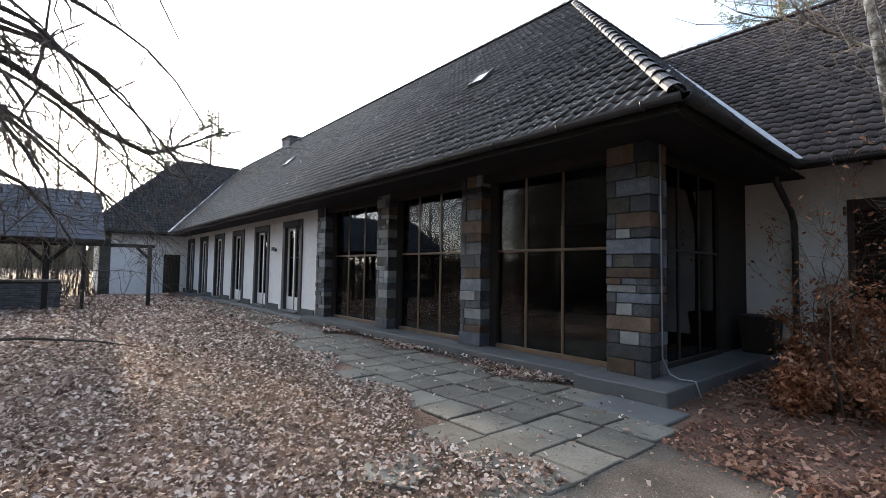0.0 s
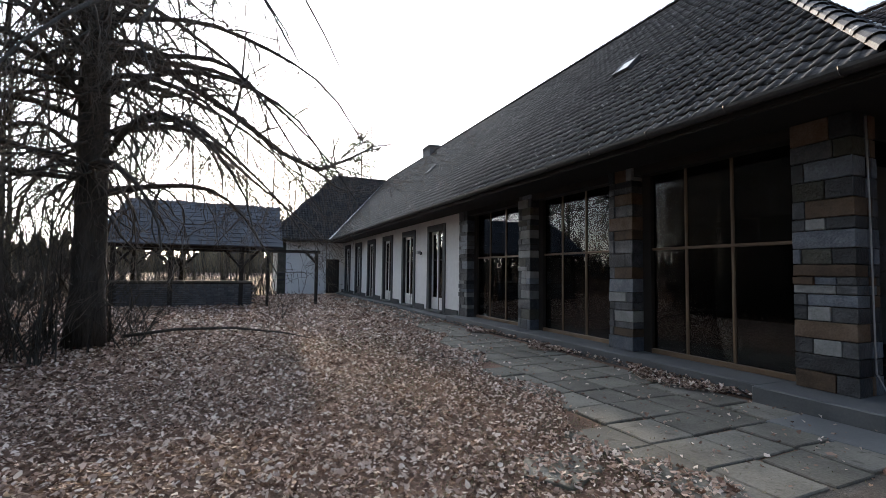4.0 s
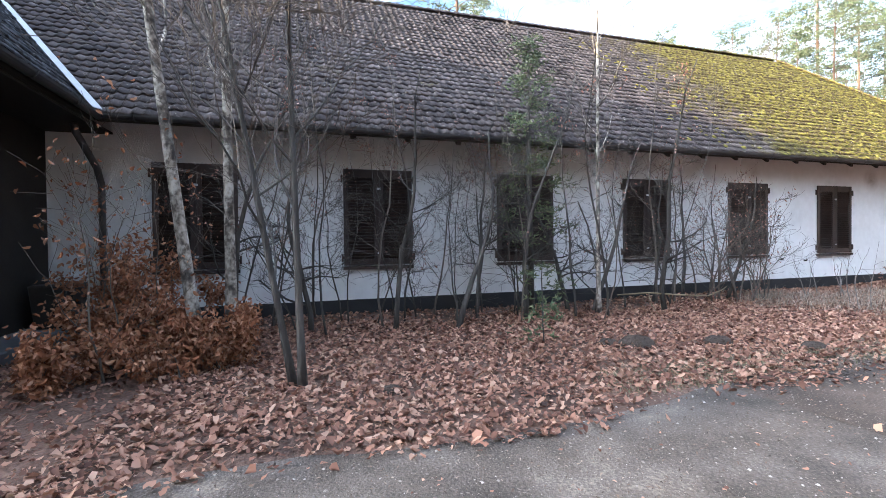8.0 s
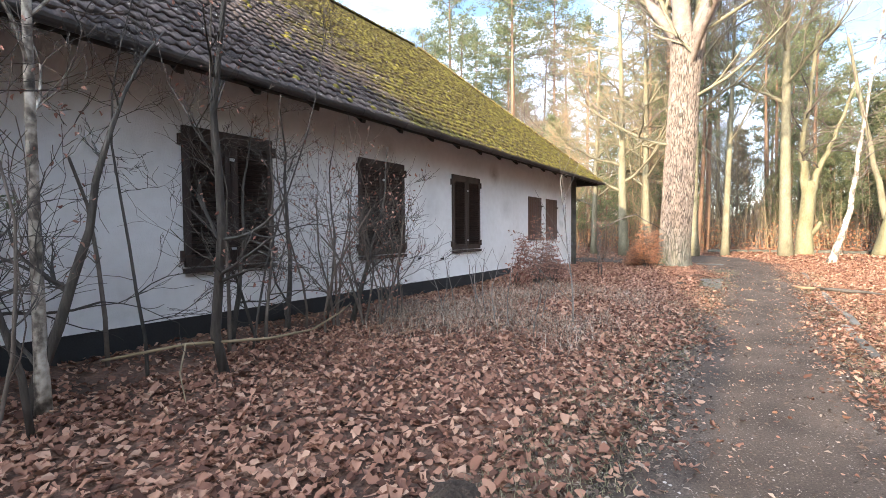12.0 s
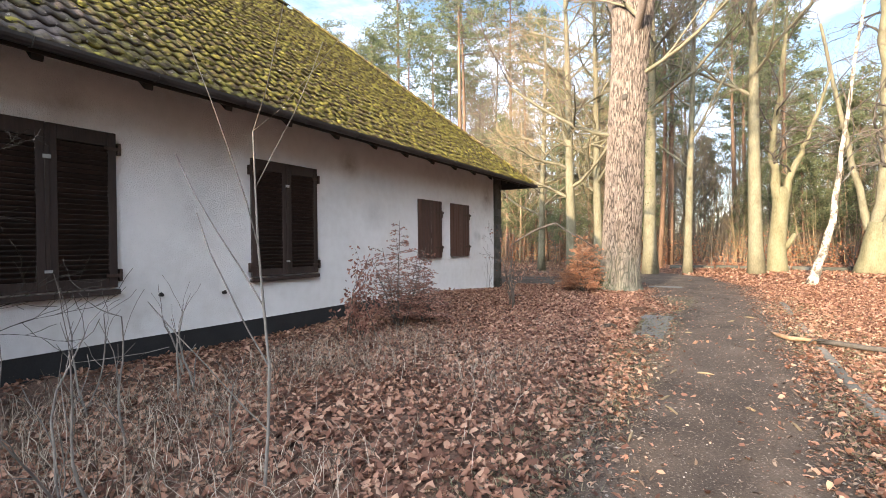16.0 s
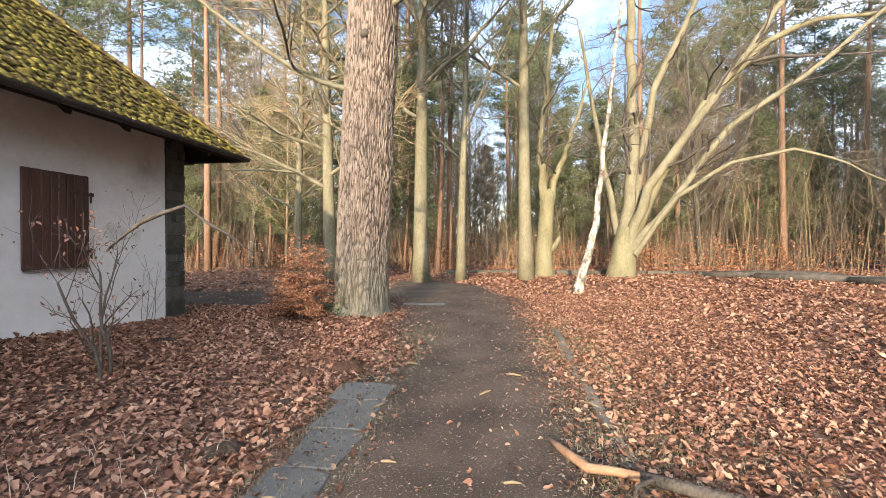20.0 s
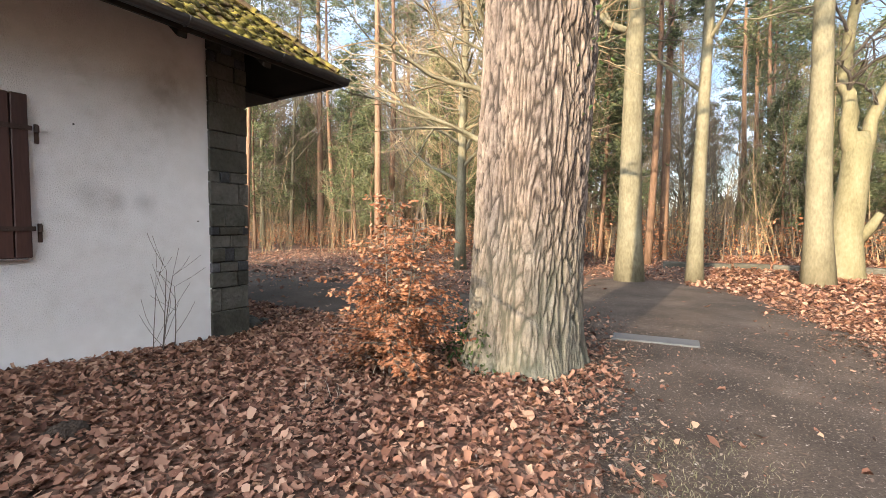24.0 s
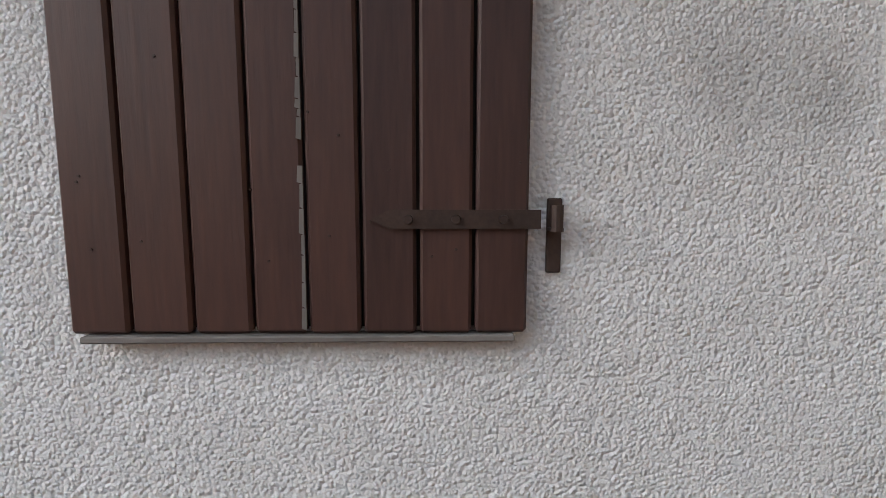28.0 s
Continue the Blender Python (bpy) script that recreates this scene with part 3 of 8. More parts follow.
tagged(part("road", side, M["track"], smooth=True), "dark trodden track leading round the end of the house", "road", kind="structure")

# ---------------------------------------------------------------- roofs
TILE_W, TILE_L = 0.168, 0.215


def moss_tile_material(name, rand):
    """Old tiles; moss has taken over the southern end of the wing."""
    m = surface(name, [(0.026, 0.021, 0.021), (0.066, 0.053, 0.05), (0.13, 0.108, 0.1)], 1.5, 30, 0.8, 0.5, rand=0.3 if rand else 0, island=0 if rand else 0.3, dist=0.01)
    n, l = m.node_tree.nodes, m.node_tree.links
    bsdf = n["Principled BSDF"]
    old = bsdf.inputs["Base Color"].links[0].from_socket
    geo = n.new("ShaderNodeNewGeometry")
    sep = n.new("ShaderNodeSeparateXYZ")
    l.new(geo.outputs["Position"], sep.inputs[0])
    mr = n.new("ShaderNodeMapRange")
    mr.inputs["From Min"].default_value, mr.inputs["From Max"].default_value = -11.0, -16.0
    l.new(sep.outputs["Y"], mr.inputs["Value"])
    ns = n.new("ShaderNodeTexNoise")
    ns.inputs["Scale"].default_value, ns.inputs["Detail"].default_value = 1.1, 9
    ns.inputs["Roughness"].default_value = 0.7
    l.new(geo.outputs["Position"], ns.inputs["Vector"])
    add = n.new("ShaderNodeMath")
    add.operation = 'MULTIPLY_ADD'
    l.new(ns.outputs["Fac"], add.inputs[0])
    add.inputs[1].default_value = 1.9
    l.new(mr.outputs["Result"], add.inputs[2])
    st = n.new("ShaderNodeMapRange")
    st.inputs["From Min"].default_value, st.inputs["From Max"].default_value = 1.2, 1.55
    l.new(add.outputs[0], st.inputs["Value"])
    ms = n.new("ShaderNodeTexNoise")
    ms.inputs["Scale"].default_value, ms.inputs["Detail"].default_value = 9, 6
    l.new(geo.outputs["Position"], ms.inputs["Vector"])
    ramp = n.new("ShaderNodeValToRGB")
    ramp.color_ramp.elements[0].position, ramp.color_ramp.elements[0].color = 0.42, (0.05, 0.034, 0.014, 1)
    ramp.color_ramp.elements[1].position, ramp.color_ramp.elements[1].color = 0.64, (0.17, 0.15, 0.026, 1)
    l.new(ms.outputs["Fac"], ramp.inputs["Fac"])
    mx = n.new("ShaderNodeMix")
    mx.data_type = 'RGBA'
    l.new(st.outputs["Result"], mx.inputs["Factor"])
    l.new(old, mx.inputs["A"])
    l.new(ramp.outputs["Color"], mx.inputs["B"])
    l.new(mx.outputs["Result"], bsdf.inputs["Base Color"])
    return m


M["tile_wing"], M["tile_wing_piece"] = moss_tile_material("mossy_roof_tile", False), moss_tile_material("mossy_roof_tile_piece", True)


for key in ("tile_wing", "tile_wing_piece"):
    specks(M[key], (0.3, 0.28, 0.24), 16, 0.66, 0.72)


def tile_shape():
    prof = [(0.0, 0.016), (0.034, 0.036), (0.068, 0.026), (0.106, 0.009), (0.14, 0.006), (TILE_W + 0.006, 0.022)]
    v, f = [], []
    for y, lift in ((-0.03, 0.03), (TILE_L, 0.0)):
        v += [(x - TILE_W / 2, y, z + lift) for x, z in prof]
    v += [(x - TILE_W / 2, -0.025, z - 0.004) for x, z in prof]
    k = len(prof)
    for i in range(k - 1):
        f.append((i, i + 1, k + i + 1, k + i))
        f.append((2 * k + i, 2 * k + i + 1, i + 1, i))
    return np.array(v), np.array(f)


TV, TF = tile_shape()


def inside(poly, s, u):
    hit = False
    for (x0, y0), (x1, y1) in zip(poly, poly[1:] + poly[:1]):
        if (y0 > u) != (y1 > u) and s < (x1 - x0) * (u - y0) / (y1 - y0) + x0:
            hit = not hit
    return hit


def roof_face(name, label, p0, along, up, poly, material, piece_material=None, pieces=None):
    """A boarded roof plane under rows of pantiles; pieces(s, row) picks the tiles that stand as objects of their own."""
    p0, a, u = Vector(p0), Vector(along).normalized(), Vector(up).normalized()
    n = a.cross(u)
    if n.z < 0:
        n = -n
    base = Mesh().hull([p0 + a * s + u * t - n * 0.1 for s, t in poly], [p0 + a * s + u * t - n * 0.012 for s, t in poly])
    ob = setting(name, base, M["soffit"], label)
    frame3 = np.array([list(a), list(u), list(n)])
    verts, faces, count, single = [], [], 0, []
    top, row, t = max(p[1] for p in poly), 0, 0.0
    s_lo, s_hi = min(p[0] for p in poly), max(p[0] for p in poly)
    r = random.Random(name)
    while t < top - 0.05:
        s = s_lo
        while s < s_hi:
            if inside(poly, s, t + 0.08):
                o = p0 + a * (s + r.uniform(-0.006, 0.006)) + u * (t + r.uniform(-0.012, 0.012)) + n * r.uniform(-0.006, 0.013)
                if pieces and pieces(s, row) and len(single) < 300:
                    single.append(o)
                else:
                    yaw = r.uniform(-0.03, 0.03)
                    tv = TV.copy()
                    tv[:, 1] += TV[:, 0] * yaw
                    verts.append(tv @ frame3 + np.array(o))
                    faces.append(TF + count * len(TV))
                    count += 1
            s += TILE_W
        t += TILE_L
        row += 1
    tiles = new("tiles", fast_mesh("tiles", np.concatenate(verts), np.concatenate(faces), material))
    tiles.parent = ob
    tagged(tiles, "rows of weathered dark pantiles", kind="stuff")
    if single:
        me = fast_mesh("roof_tile", TV, TF, piece_material)
        basis = Matrix((a, u, n)).transposed().to_4x4()
        for o in single:
            p = new("roof_tile", me)
            p.parent = ob
            p.matrix_basis = Matrix.Translation(o) @ basis @ Matrix.Rotation(r.uniform(-0.02, 0.02), 4, 'Z')
    return ob


def ridge_tiles(parent, p, q, material, step=0.29):
    p, q = Vector(p), Vector(q)
    d = (q - p)
    k = int(d.length / step)
    d.normalize()
    sidev = d.cross(Vector((0, 0, 1))).normalized()
    upv = sidev.cross(d)
    ms = Mesh()
    for i in range(k):
        o = p + d * (i * step + rng.uniform(-0.02, 0.02))
        rad0, rad1 = 0.098, 0.082
        rings = []
        for dist, rad, lift in ((-0.05, rad0, 0.035), (step, rad1, 0.02)):
            rings.append([o + d * dist + sidev * (math.cos(b) * rad) + upv * (math.sin(b) * rad * 0.85 + lift - 0.03) for b in [math.pi * j / 6 for j in range(7)]])
        for j in range(6):
            ms.quad(rings[0][j], rings[0][j + 1], rings[1][j + 1], rings[1][j])
            inner = [o + d * -0.045 + (c - o - d * -0.05) * 0.85 for c in (rings[0][j], rings[0][j + 1])]
            ms.quad(inner[0], inner[1], rings[0][j + 1], rings[0][j])
    return part("ridge_tiles", ms, material, parent, "rounded ridge tiles bedded in mortar", kind="stuff")


RISE = RIDGE - EAVE
L_W = math.hypot(PRX - PEX, RISE)
L_S = math.hypot(SRY - SY, RISE)
L_G = math.hypot(WRX - WEX, RISE)
L_H = math.hypot(WRY - WY, RISE)
L_N = math.hypot(NRY - NY, RISE)
roof_w = roof_face("roof_1", "dark tiled west slope of the pavilion roof", (PEX, SY, EAVE), (0, 1, 0), (PRX - PEX, 0, RISE), [(0, 0), (NY - SY, 0), (NRY - SY, L_W), (SRY - SY, L_W)], M["tile"])
roof_s = roof_face("roof_2", "dark tiled south slope of the pavilion roof", (PEX, SY, EAVE), (1, 0, 0), (0, SRY - SY, RISE), [(0, 0), (WEX - PEX, 0), (WRX - PEX, L_S), (PRX - PEX, L_S)], M["tile"])
roof_g = roof_face("roof_3", "tiled west slope of the wing, mossy towards its end", (WEX, SY, EAVE), (0, -1, 0), (WRX - WEX, 0, RISE), [(0, 0), (SY - WY, 0), (SY - WRY, L_G), (SY - SRY, L_G)], M["tile_wing"], M["tile_wing_piece"], lambda s, row: row < 9 and 18.6 < s < 24.2)
roof_h = roof_face("roof_4", "mossy hipped end of the wing roof", (WEX, WY, EAVE), (1, 0, 0), (0, WRY - WY, RISE), [(0, 0), (2 * (WRX - WEX), 0), (WRX - WEX, L_H)], M["tile_wing"])
NX = 1.7
roof_n = roof_face("roof_5", "dark tiled south slope of the cross wing", (NX, NY, EAVE), (1, 0, 0), (0, NRY - NY, RISE), [(0, 0), (PEX - NX, 0), (PRX - NX, L_N), (NRY - NY, L_N)], M["tile"])
back = Mesh()
back.quad((PRX, SRY, RIDGE), (WRX, SRY, RIDGE), (WRX, SRY + 5, EAVE), (PRX + 4.8, SRY + 5, EAVE))
back.quad((PRX, SRY, RIDGE), (PRX + 4.8, SRY, EAVE), (PRX + 4.8, NRY, EAVE), (PRX, NRY, RIDGE))
back.quad((WRX, SRY, RIDGE), (WRX, WRY, RIDGE), (2 * WRX - WEX, WY, EAVE), (2 * WRX - WEX, SRY, EAVE))
back.quad((NX, NY, EAVE), (NX + 4.8, NRY, RIDGE), (NX, 2 * NRY - NY, EAVE))
back.quad((NX + 4.8, NRY, RIDGE), (PRX, NRY, RIDGE), (PRX, 2 * NRY - NY, EAVE), (NX, 2 * NRY - NY, EAVE))
setting("roof_6", back, M["tile"], "rear slopes of the tiled roofs")
ridge_tiles(roof_w, (PEX + 0.05, SY + 0.05, EAVE + 0.08), (PRX, SRY, RIDGE + 0.05), M["tile"])
ridge_tiles(roof_w, (PRX, SRY, RIDGE + 0.05), (PRX, NRY, RIDGE + 0.05), M["tile"])
ridge_tiles(roof_s, (PRX, SRY, RIDGE + 0.05), (WRX, SRY, RIDGE + 0.05), M["tile"])
ridge_tiles(roof_g, (WRX, SRY, RIDGE + 0.05), (WRX, WRY, RIDGE + 0.05), M["tile_wing"])
ridge_tiles(roof_g, (WEX + 0.05, WY + 0.05, EAVE + 0.08), (WRX, WRY, RIDGE + 0.05), M["tile_wing"])
ridge_tiles(roof_n, (NX + 4.8, NRY, RIDGE + 0.05), (PRX, NRY, RIDGE + 0.05), M["tile"])


def strip(p, q, width, up=0.05):
    p, q = Vector(p), Vector(q)
    d = (q - p).normalized()
    s = d.cross(Vector((0, 0, 1))).normalized() * width / 2
    z = Vector((0, 0, up))
    return Mesh().hull([p - s + z, p + s + z, q + s + z, q - s + z], [p - s + z * 1.3, p + s + z * 1.3, q + s + z * 1.3, q - s + z * 1.3])


part("valley_flashing", strip((WEX - 0.1, SY - 0.1, EAVE), (WRX, SRY, RIDGE), 0.12), M["flashing"], roof_s, "pale zinc valley flashing")
part("valley_flashing", strip((PEX - 0.05, NY - 0.05, EAVE), (PRX, NRY, RIDGE), 0.16), M["flashing"], roof_n, "pale zinc valley flashing")


def gutter(parent, p, q, r=0.075):
    """A half-round gutter with brackets."""
    p, q = Vector(p), Vector(q)
    d = (q - p).normalized()
    s = d.cross(Vector((0, 0, 1))).normalized()
    ms = Mesh()
    for rad in (r, r - 0.008):
        ring0, ring1 = [], []
        for j in range(9):
            b = math.pi + math.pi * j / 8
            off = s * math.cos(b) * rad + Vector((0, 0, 1)) * math.sin(b) * rad
            ring0.append(p + off)
            ring1.append(q + off)
        for j in range(8):
            ms.quad(ring0[j], ring1[j], ring1[j + 1], ring0[j + 1])
        ms.quad(*ring0)
        ms.quad(*ring1)
    ob = part("gutter", ms, M["gutter"], parent, "grey zinc half-round gutter", smooth=True)
    k = max(1, int((q - p).length / 1.05))
    bs = Mesh()
    for i in range(k):
        o = p + d * (0.4 + i * 1.05)
        bs.tube([o + s * math.cos(b) * (r + 0.006) + Vector((0, 0, math.sin(b) * (r + 0.006))) for b in [math.pi + math.pi * j / 6 for j in range(7)]], [0.008] * 7, 4)
    part("gutter_bracket", bs, M["gutter"], ob, kind="stuff")
    return ob


gutter(roof_w, (PEX - 0.06, SY - 0.08, EAVE - 0.01), (PEX - 0.06, NY, EAVE - 0.01))
gutter(roof_s, (PEX - 0.06, SY - 0.08, EAVE - 0.01), (WEX, SY - 0.08, EAVE - 0.01))
gutter(roof_g, (WEX - 0.06, SY - 0.15, EAVE - 0.01), (WEX - 0.06, WY - 0.08, EAVE - 0.01))
gutter(roof_h, (WEX - 0.06, WY - 0.08, EAVE - 0.01), (2 * WRX - WEX, WY - 0.08, EAVE - 0.01))
gutter(roof_n, (NX, NY - 0.08, EAVE - 0.01), (PEX, NY - 0.08, EAVE - 0.01))

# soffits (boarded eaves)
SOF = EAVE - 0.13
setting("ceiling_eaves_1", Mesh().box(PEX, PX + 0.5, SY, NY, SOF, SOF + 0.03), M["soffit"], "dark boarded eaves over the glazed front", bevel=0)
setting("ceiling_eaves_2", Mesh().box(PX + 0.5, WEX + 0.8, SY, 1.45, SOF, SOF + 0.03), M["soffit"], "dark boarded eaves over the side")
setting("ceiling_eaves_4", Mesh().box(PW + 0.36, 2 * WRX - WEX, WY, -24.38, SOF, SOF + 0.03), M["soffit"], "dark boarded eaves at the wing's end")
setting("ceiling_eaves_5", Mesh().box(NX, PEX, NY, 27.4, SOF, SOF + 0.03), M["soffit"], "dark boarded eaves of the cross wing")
fascia = Mesh().box(PEX + 0.02, PEX + 0.045, SY, NY, SOF - 0.02, EAVE - 0.02).box(PEX + 0.05, WEX, SY + 0.02, SY + 0.045, SOF - 0.02, EAVE - 0.02)
fascia.box(WEX + 0.02, WEX + 0.045, WY + 0.05, SY - 0.05, EAVE - 0.1, EAVE - 0.02).box(WEX + 0.05, 2 * WRX - WEX, WY + 0.02, WY + 0.045, EAVE - 0.1, EAVE - 0.02).box(NX, PEX, NY + 0.02, NY + 0.045, SOF - 0.02, EAVE - 0.02)
setting("trim_fascia", fascia, M["dark_frame"], "dark fascia boards behind the gutters")


# ---------------------------------------------------------------- walls
def wall_x(ms, x0, x1, y0, y1, z0, z1, holes):
    """A wall along y with rectangular openings (y0, y1, z0, z1)."""
    ys = sorted({y0, y1} | {h[0] for h in holes} | {h[1] for h in holes})
    zs = sorted({z0, z1} | {h[2] for h in holes} | {h[3] for h in holes})
    nz, ny = len(zs), len(ys)
    ms.v = [(x, y, z) for x in (x0, x1) for y in ys for z in zs]

    def solid(i, j):
        if not (0 <= i < ny - 1 and 0 <= j < nz - 1):
            return False
        y, z = (ys[i] + ys[i + 1]) / 2, (zs[j] + zs[j + 1]) / 2
        return not any(a < y < b and c < z < d for a, b, c, d in holes)

    def at(side, i, j):
        return side * ny * nz + i * nz + j
    for i in range(ny - 1):
        for j in range(nz - 1):
            if solid(i, j):
                ms.f += [(at(0, i, j), at(0, i, j + 1), at(0, i + 1, j + 1), at(0, i + 1, j)), (at(1, i, j), at(1, i + 1, j), at(1, i + 1, j + 1), at(1, i, j + 1))]
                for di, dj, p, q in ((-1, 0, (0, 0), (0, 1)), (1, 0, (1, 1), (1, 0)), (0, -1, (1, 0), (0, 0)), (0, 1, (0, 1), (1, 1))):
                    if not solid(i + di, j + dj):
                        ms.f.append((at(0, i + p[0], j + p[1]), at(1, i + p[0], j + p[1]), at(1, i + q[0], j + q[1]), at(0, i + q[0], j + q[1])))
    return ms


S6 = -16.75
SHUT = [(S6 + 3.08 * (6 - i), S6 + 3.08 * (6 - i) + 1.3) for i in range(1, 7)]
PLANK = [(-20.84, -19.82), (-22.27, -21.28)]
holes = [(a + 0.06, b - 0.06, 0.98, 2.62) for a, b in SHUT] + [(a + 0.06, b - 0.06, 1.1, 2.38) for a, b in PLANK]
wall_wing = setting("wall_west_wing", wall_x(Mesh(), PW, PW + 0.36, -23.9, 1.45, 0.28, 3.79, holes), M["render"], "white roughcast wall of the wing with grey stains")
setting("wall_foot_wing", Mesh().box(PW, PW + 0.36, -23.9, -18.6, -0.3, 0.28), M["render"], "white roughcast foot of the wing wall")
setting("wall_base_wing", Mesh().box(PW + 0.012, PW + 0.36, -18.6, 1.45, -0.3, 0.28), M["tar"], "black painted wall base")
setting("wall_end_wing", Mesh().box(PW + 0.3, 2 * WRX - WEX - 0.8, -24.36, -24.0, -0.3, SOF), M["render"], "white roughcast end wall of the wing")
setting("wall_back_wing", Mesh().box(2 * WRX - WEX - 1.1, 2 * WRX - WEX - 0.8, -24.0, 12, -0.3, SOF), M["render"], "white rear wall of the wing")
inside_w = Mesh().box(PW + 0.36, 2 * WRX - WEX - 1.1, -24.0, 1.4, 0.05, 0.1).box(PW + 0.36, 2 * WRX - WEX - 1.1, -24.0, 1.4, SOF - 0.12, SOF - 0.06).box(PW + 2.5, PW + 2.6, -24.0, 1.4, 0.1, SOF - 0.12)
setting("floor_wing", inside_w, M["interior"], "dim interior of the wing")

DOORS = [(11.5 + 2.7 * i, 13.0 + 2.7 * i) for i in range(6)]
holes = [(a, b, 0.16, 2.93) for a, b in DOORS]
NW = 27.35
wall_white = setting("wall_west_house", wall_x(Mesh(), PX, PX + 0.36, 10.55, NW + 0.3, 0.16, SOF, holes), M["render"], "white roughcast wall with a row of tall glazed doors")
setting("wall_base_house", wall_x(Mesh(), PX - 0.02, PX + 0.36, 10.55, NW, -0.3, 0.157, []), M["plinth"], "dark stone base course of the house")
setting("wall_cross_wing", Mesh().box(3.0, 5.35, NW, NW + 0.3, -0.3, SOF).box(6.15, PX, NW, NW + 0.3, -0.3, SOF).box(5.35, 6.15, NW, NW + 0.3, 2.12, SOF), M["render"], "white blue-tinged wall of the cross wing")
setting("wall_cross_side", Mesh().box(2.75, 3.0, NW + 0.35, NW + 8, -0.3, SOF), M["render"], "white side wall of the cross wing")
base3 = Mesh()
for y0 in np.arange(10.6, NW - 0.4, 0.9):
    if not any(a - 0.15 < y0 + 0.45 < b + 0.15 for a, b in DOORS):
        base3.box(PX - 0.03, PX + 0.01, y0, y0 + 0.88, 0.02, 0.3)
setting("trim_base_stones", base3, M["surround"], "dark stone plates along the foot of the white wall")

# interior of the glazed hall, its dimness put into the plaster colour
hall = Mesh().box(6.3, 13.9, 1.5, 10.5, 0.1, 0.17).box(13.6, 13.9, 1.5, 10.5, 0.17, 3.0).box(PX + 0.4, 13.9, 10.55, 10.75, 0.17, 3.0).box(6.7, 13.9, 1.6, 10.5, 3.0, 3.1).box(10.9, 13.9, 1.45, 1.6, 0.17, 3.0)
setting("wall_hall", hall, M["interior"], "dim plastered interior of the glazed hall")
tl, td = Mesh(), Mesh()
for i in range(13):
    for j in range(17):
        (tl if (i + j) % 2 else td).box(6.9 + i * 0.5, 7.395 + i * 0.5, 1.75 + j * 0.5, 2.245 + j * 0.5, 0.17, 0.182)
setting("floor_hall_light", tl, M["floor_light"], "pale chequered floor tiles of the hall")
setting("floor_hall_dark", td, M["floor_dark"], "dark chequered floor tiles of the hall")
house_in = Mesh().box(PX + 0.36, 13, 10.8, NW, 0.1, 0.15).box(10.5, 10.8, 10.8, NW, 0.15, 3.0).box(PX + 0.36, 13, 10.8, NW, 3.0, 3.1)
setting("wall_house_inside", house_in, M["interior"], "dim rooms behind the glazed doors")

# ---- plinth
plinth = setting("plinth", Mesh().box(5.97, PX + 0.5, 1.95, 10.6, -0.2, 0.178), M["plinth"], "dark stone step along the glazed front", bevel=0.012)
part("corner_block", Mesh().box(5.85, PX + 0.5, 0.77, 1.945, -0.2, 0.182), M["plinth"], plinth, bevel=0.012)
part("side_step", Mesh().box(PX + 0.503, 10.5, 0.79, 1.5, -0.2, 0.172), M["plinth"], plinth, bevel=0.012)
setting("plinth_house", Mesh().box(5.95, PX - 0.032, 10.62, NW - 0.1, -0.2, 0.1), M["plinth"], "low stone kerb along the white wall", bevel=0.012)


# ---- stone pillars
def stone_pillar(label, x0, x1, y0, y1, z0, z1, courses, seed, deep=False):
    """Courses from the foot up: (height, [(end of the stone as a share of the width, material), ...]); they repeat to the top."""
    r = random.Random(seed)
    cx, cy, w = (x0 + x1) / 2, (y0 + y1) / 2, y1 - y0
    ob = thing("stone_pillar", label, "pillar", pose(cx, cy, z0))
    part("core", Mesh().box(x0 - cx + 0.02, x1 - cx - 0.02, y0 - cy + 0.02, y1 - cy - 0.02, 0, z1 - z0), M["mortar"], ob, "dark mortar joints")
    z, k, g = 0.0, 0, 0.005
    while z < z1 - z0 - 0.03:
        h, row = courses[k % len(courses)]
        k += 1
        if z1 - z0 - z - h < 0.07:
            h = z1 - z0 - z
        a = 0.0
        xm = 0.22 if deep else x1 - x0
        for b, mat in row:
            # shares run from the far (north) end to the near end
            yb, ya = y1 - cy - a * w - (g if a else -r.uniform(0, 0.01)), y1 - cy - b * w + (g if b < 1 else -r.uniform(0, 0.01))
            pr = r.uniform(-0.006, 0.018)
            ms = Mesh().box(x0 - cx - pr, x0 - cx + xm, ya, yb, z + g, z + h - g)
            tilt = r.uniform(-0.004, 0.004)
            ms.v = [(vx + (r.uniform(-0.005, 0.005) if vx < x0 - cx + 0.1 else 0), vy, vz + (tilt if vy > 0 else -tilt)) for vx, vy, vz in ms.v]
            part("stone", bevelled(ms.data("stone", M[mat]), 0.006), None, ob)
            a = b
        if deep:
            pr = r.uniform(0, 0.012)
            cut = x0 - cx + 0.232 + r.choice((0.05, 0.09, 0.13))
            for xa, xb in ((x0 - cx + 0.232, cut), (cut + 0.008, x1 - cx + 0.01)):
                for sy0, sy1 in ((-w / 2 - pr, -0.01), (0.01, w / 2 + pr)):
                    part("stone", bevelled(Mesh().box(xa, xb, sy0, sy1, z + g, z + h - g).data("stone", M[r.choice(("stone_dark", "stone_dark", "stone_dark", "stone_blue", "stone_rust"))]), 0.006), None, ob)
        z += h
    return ob


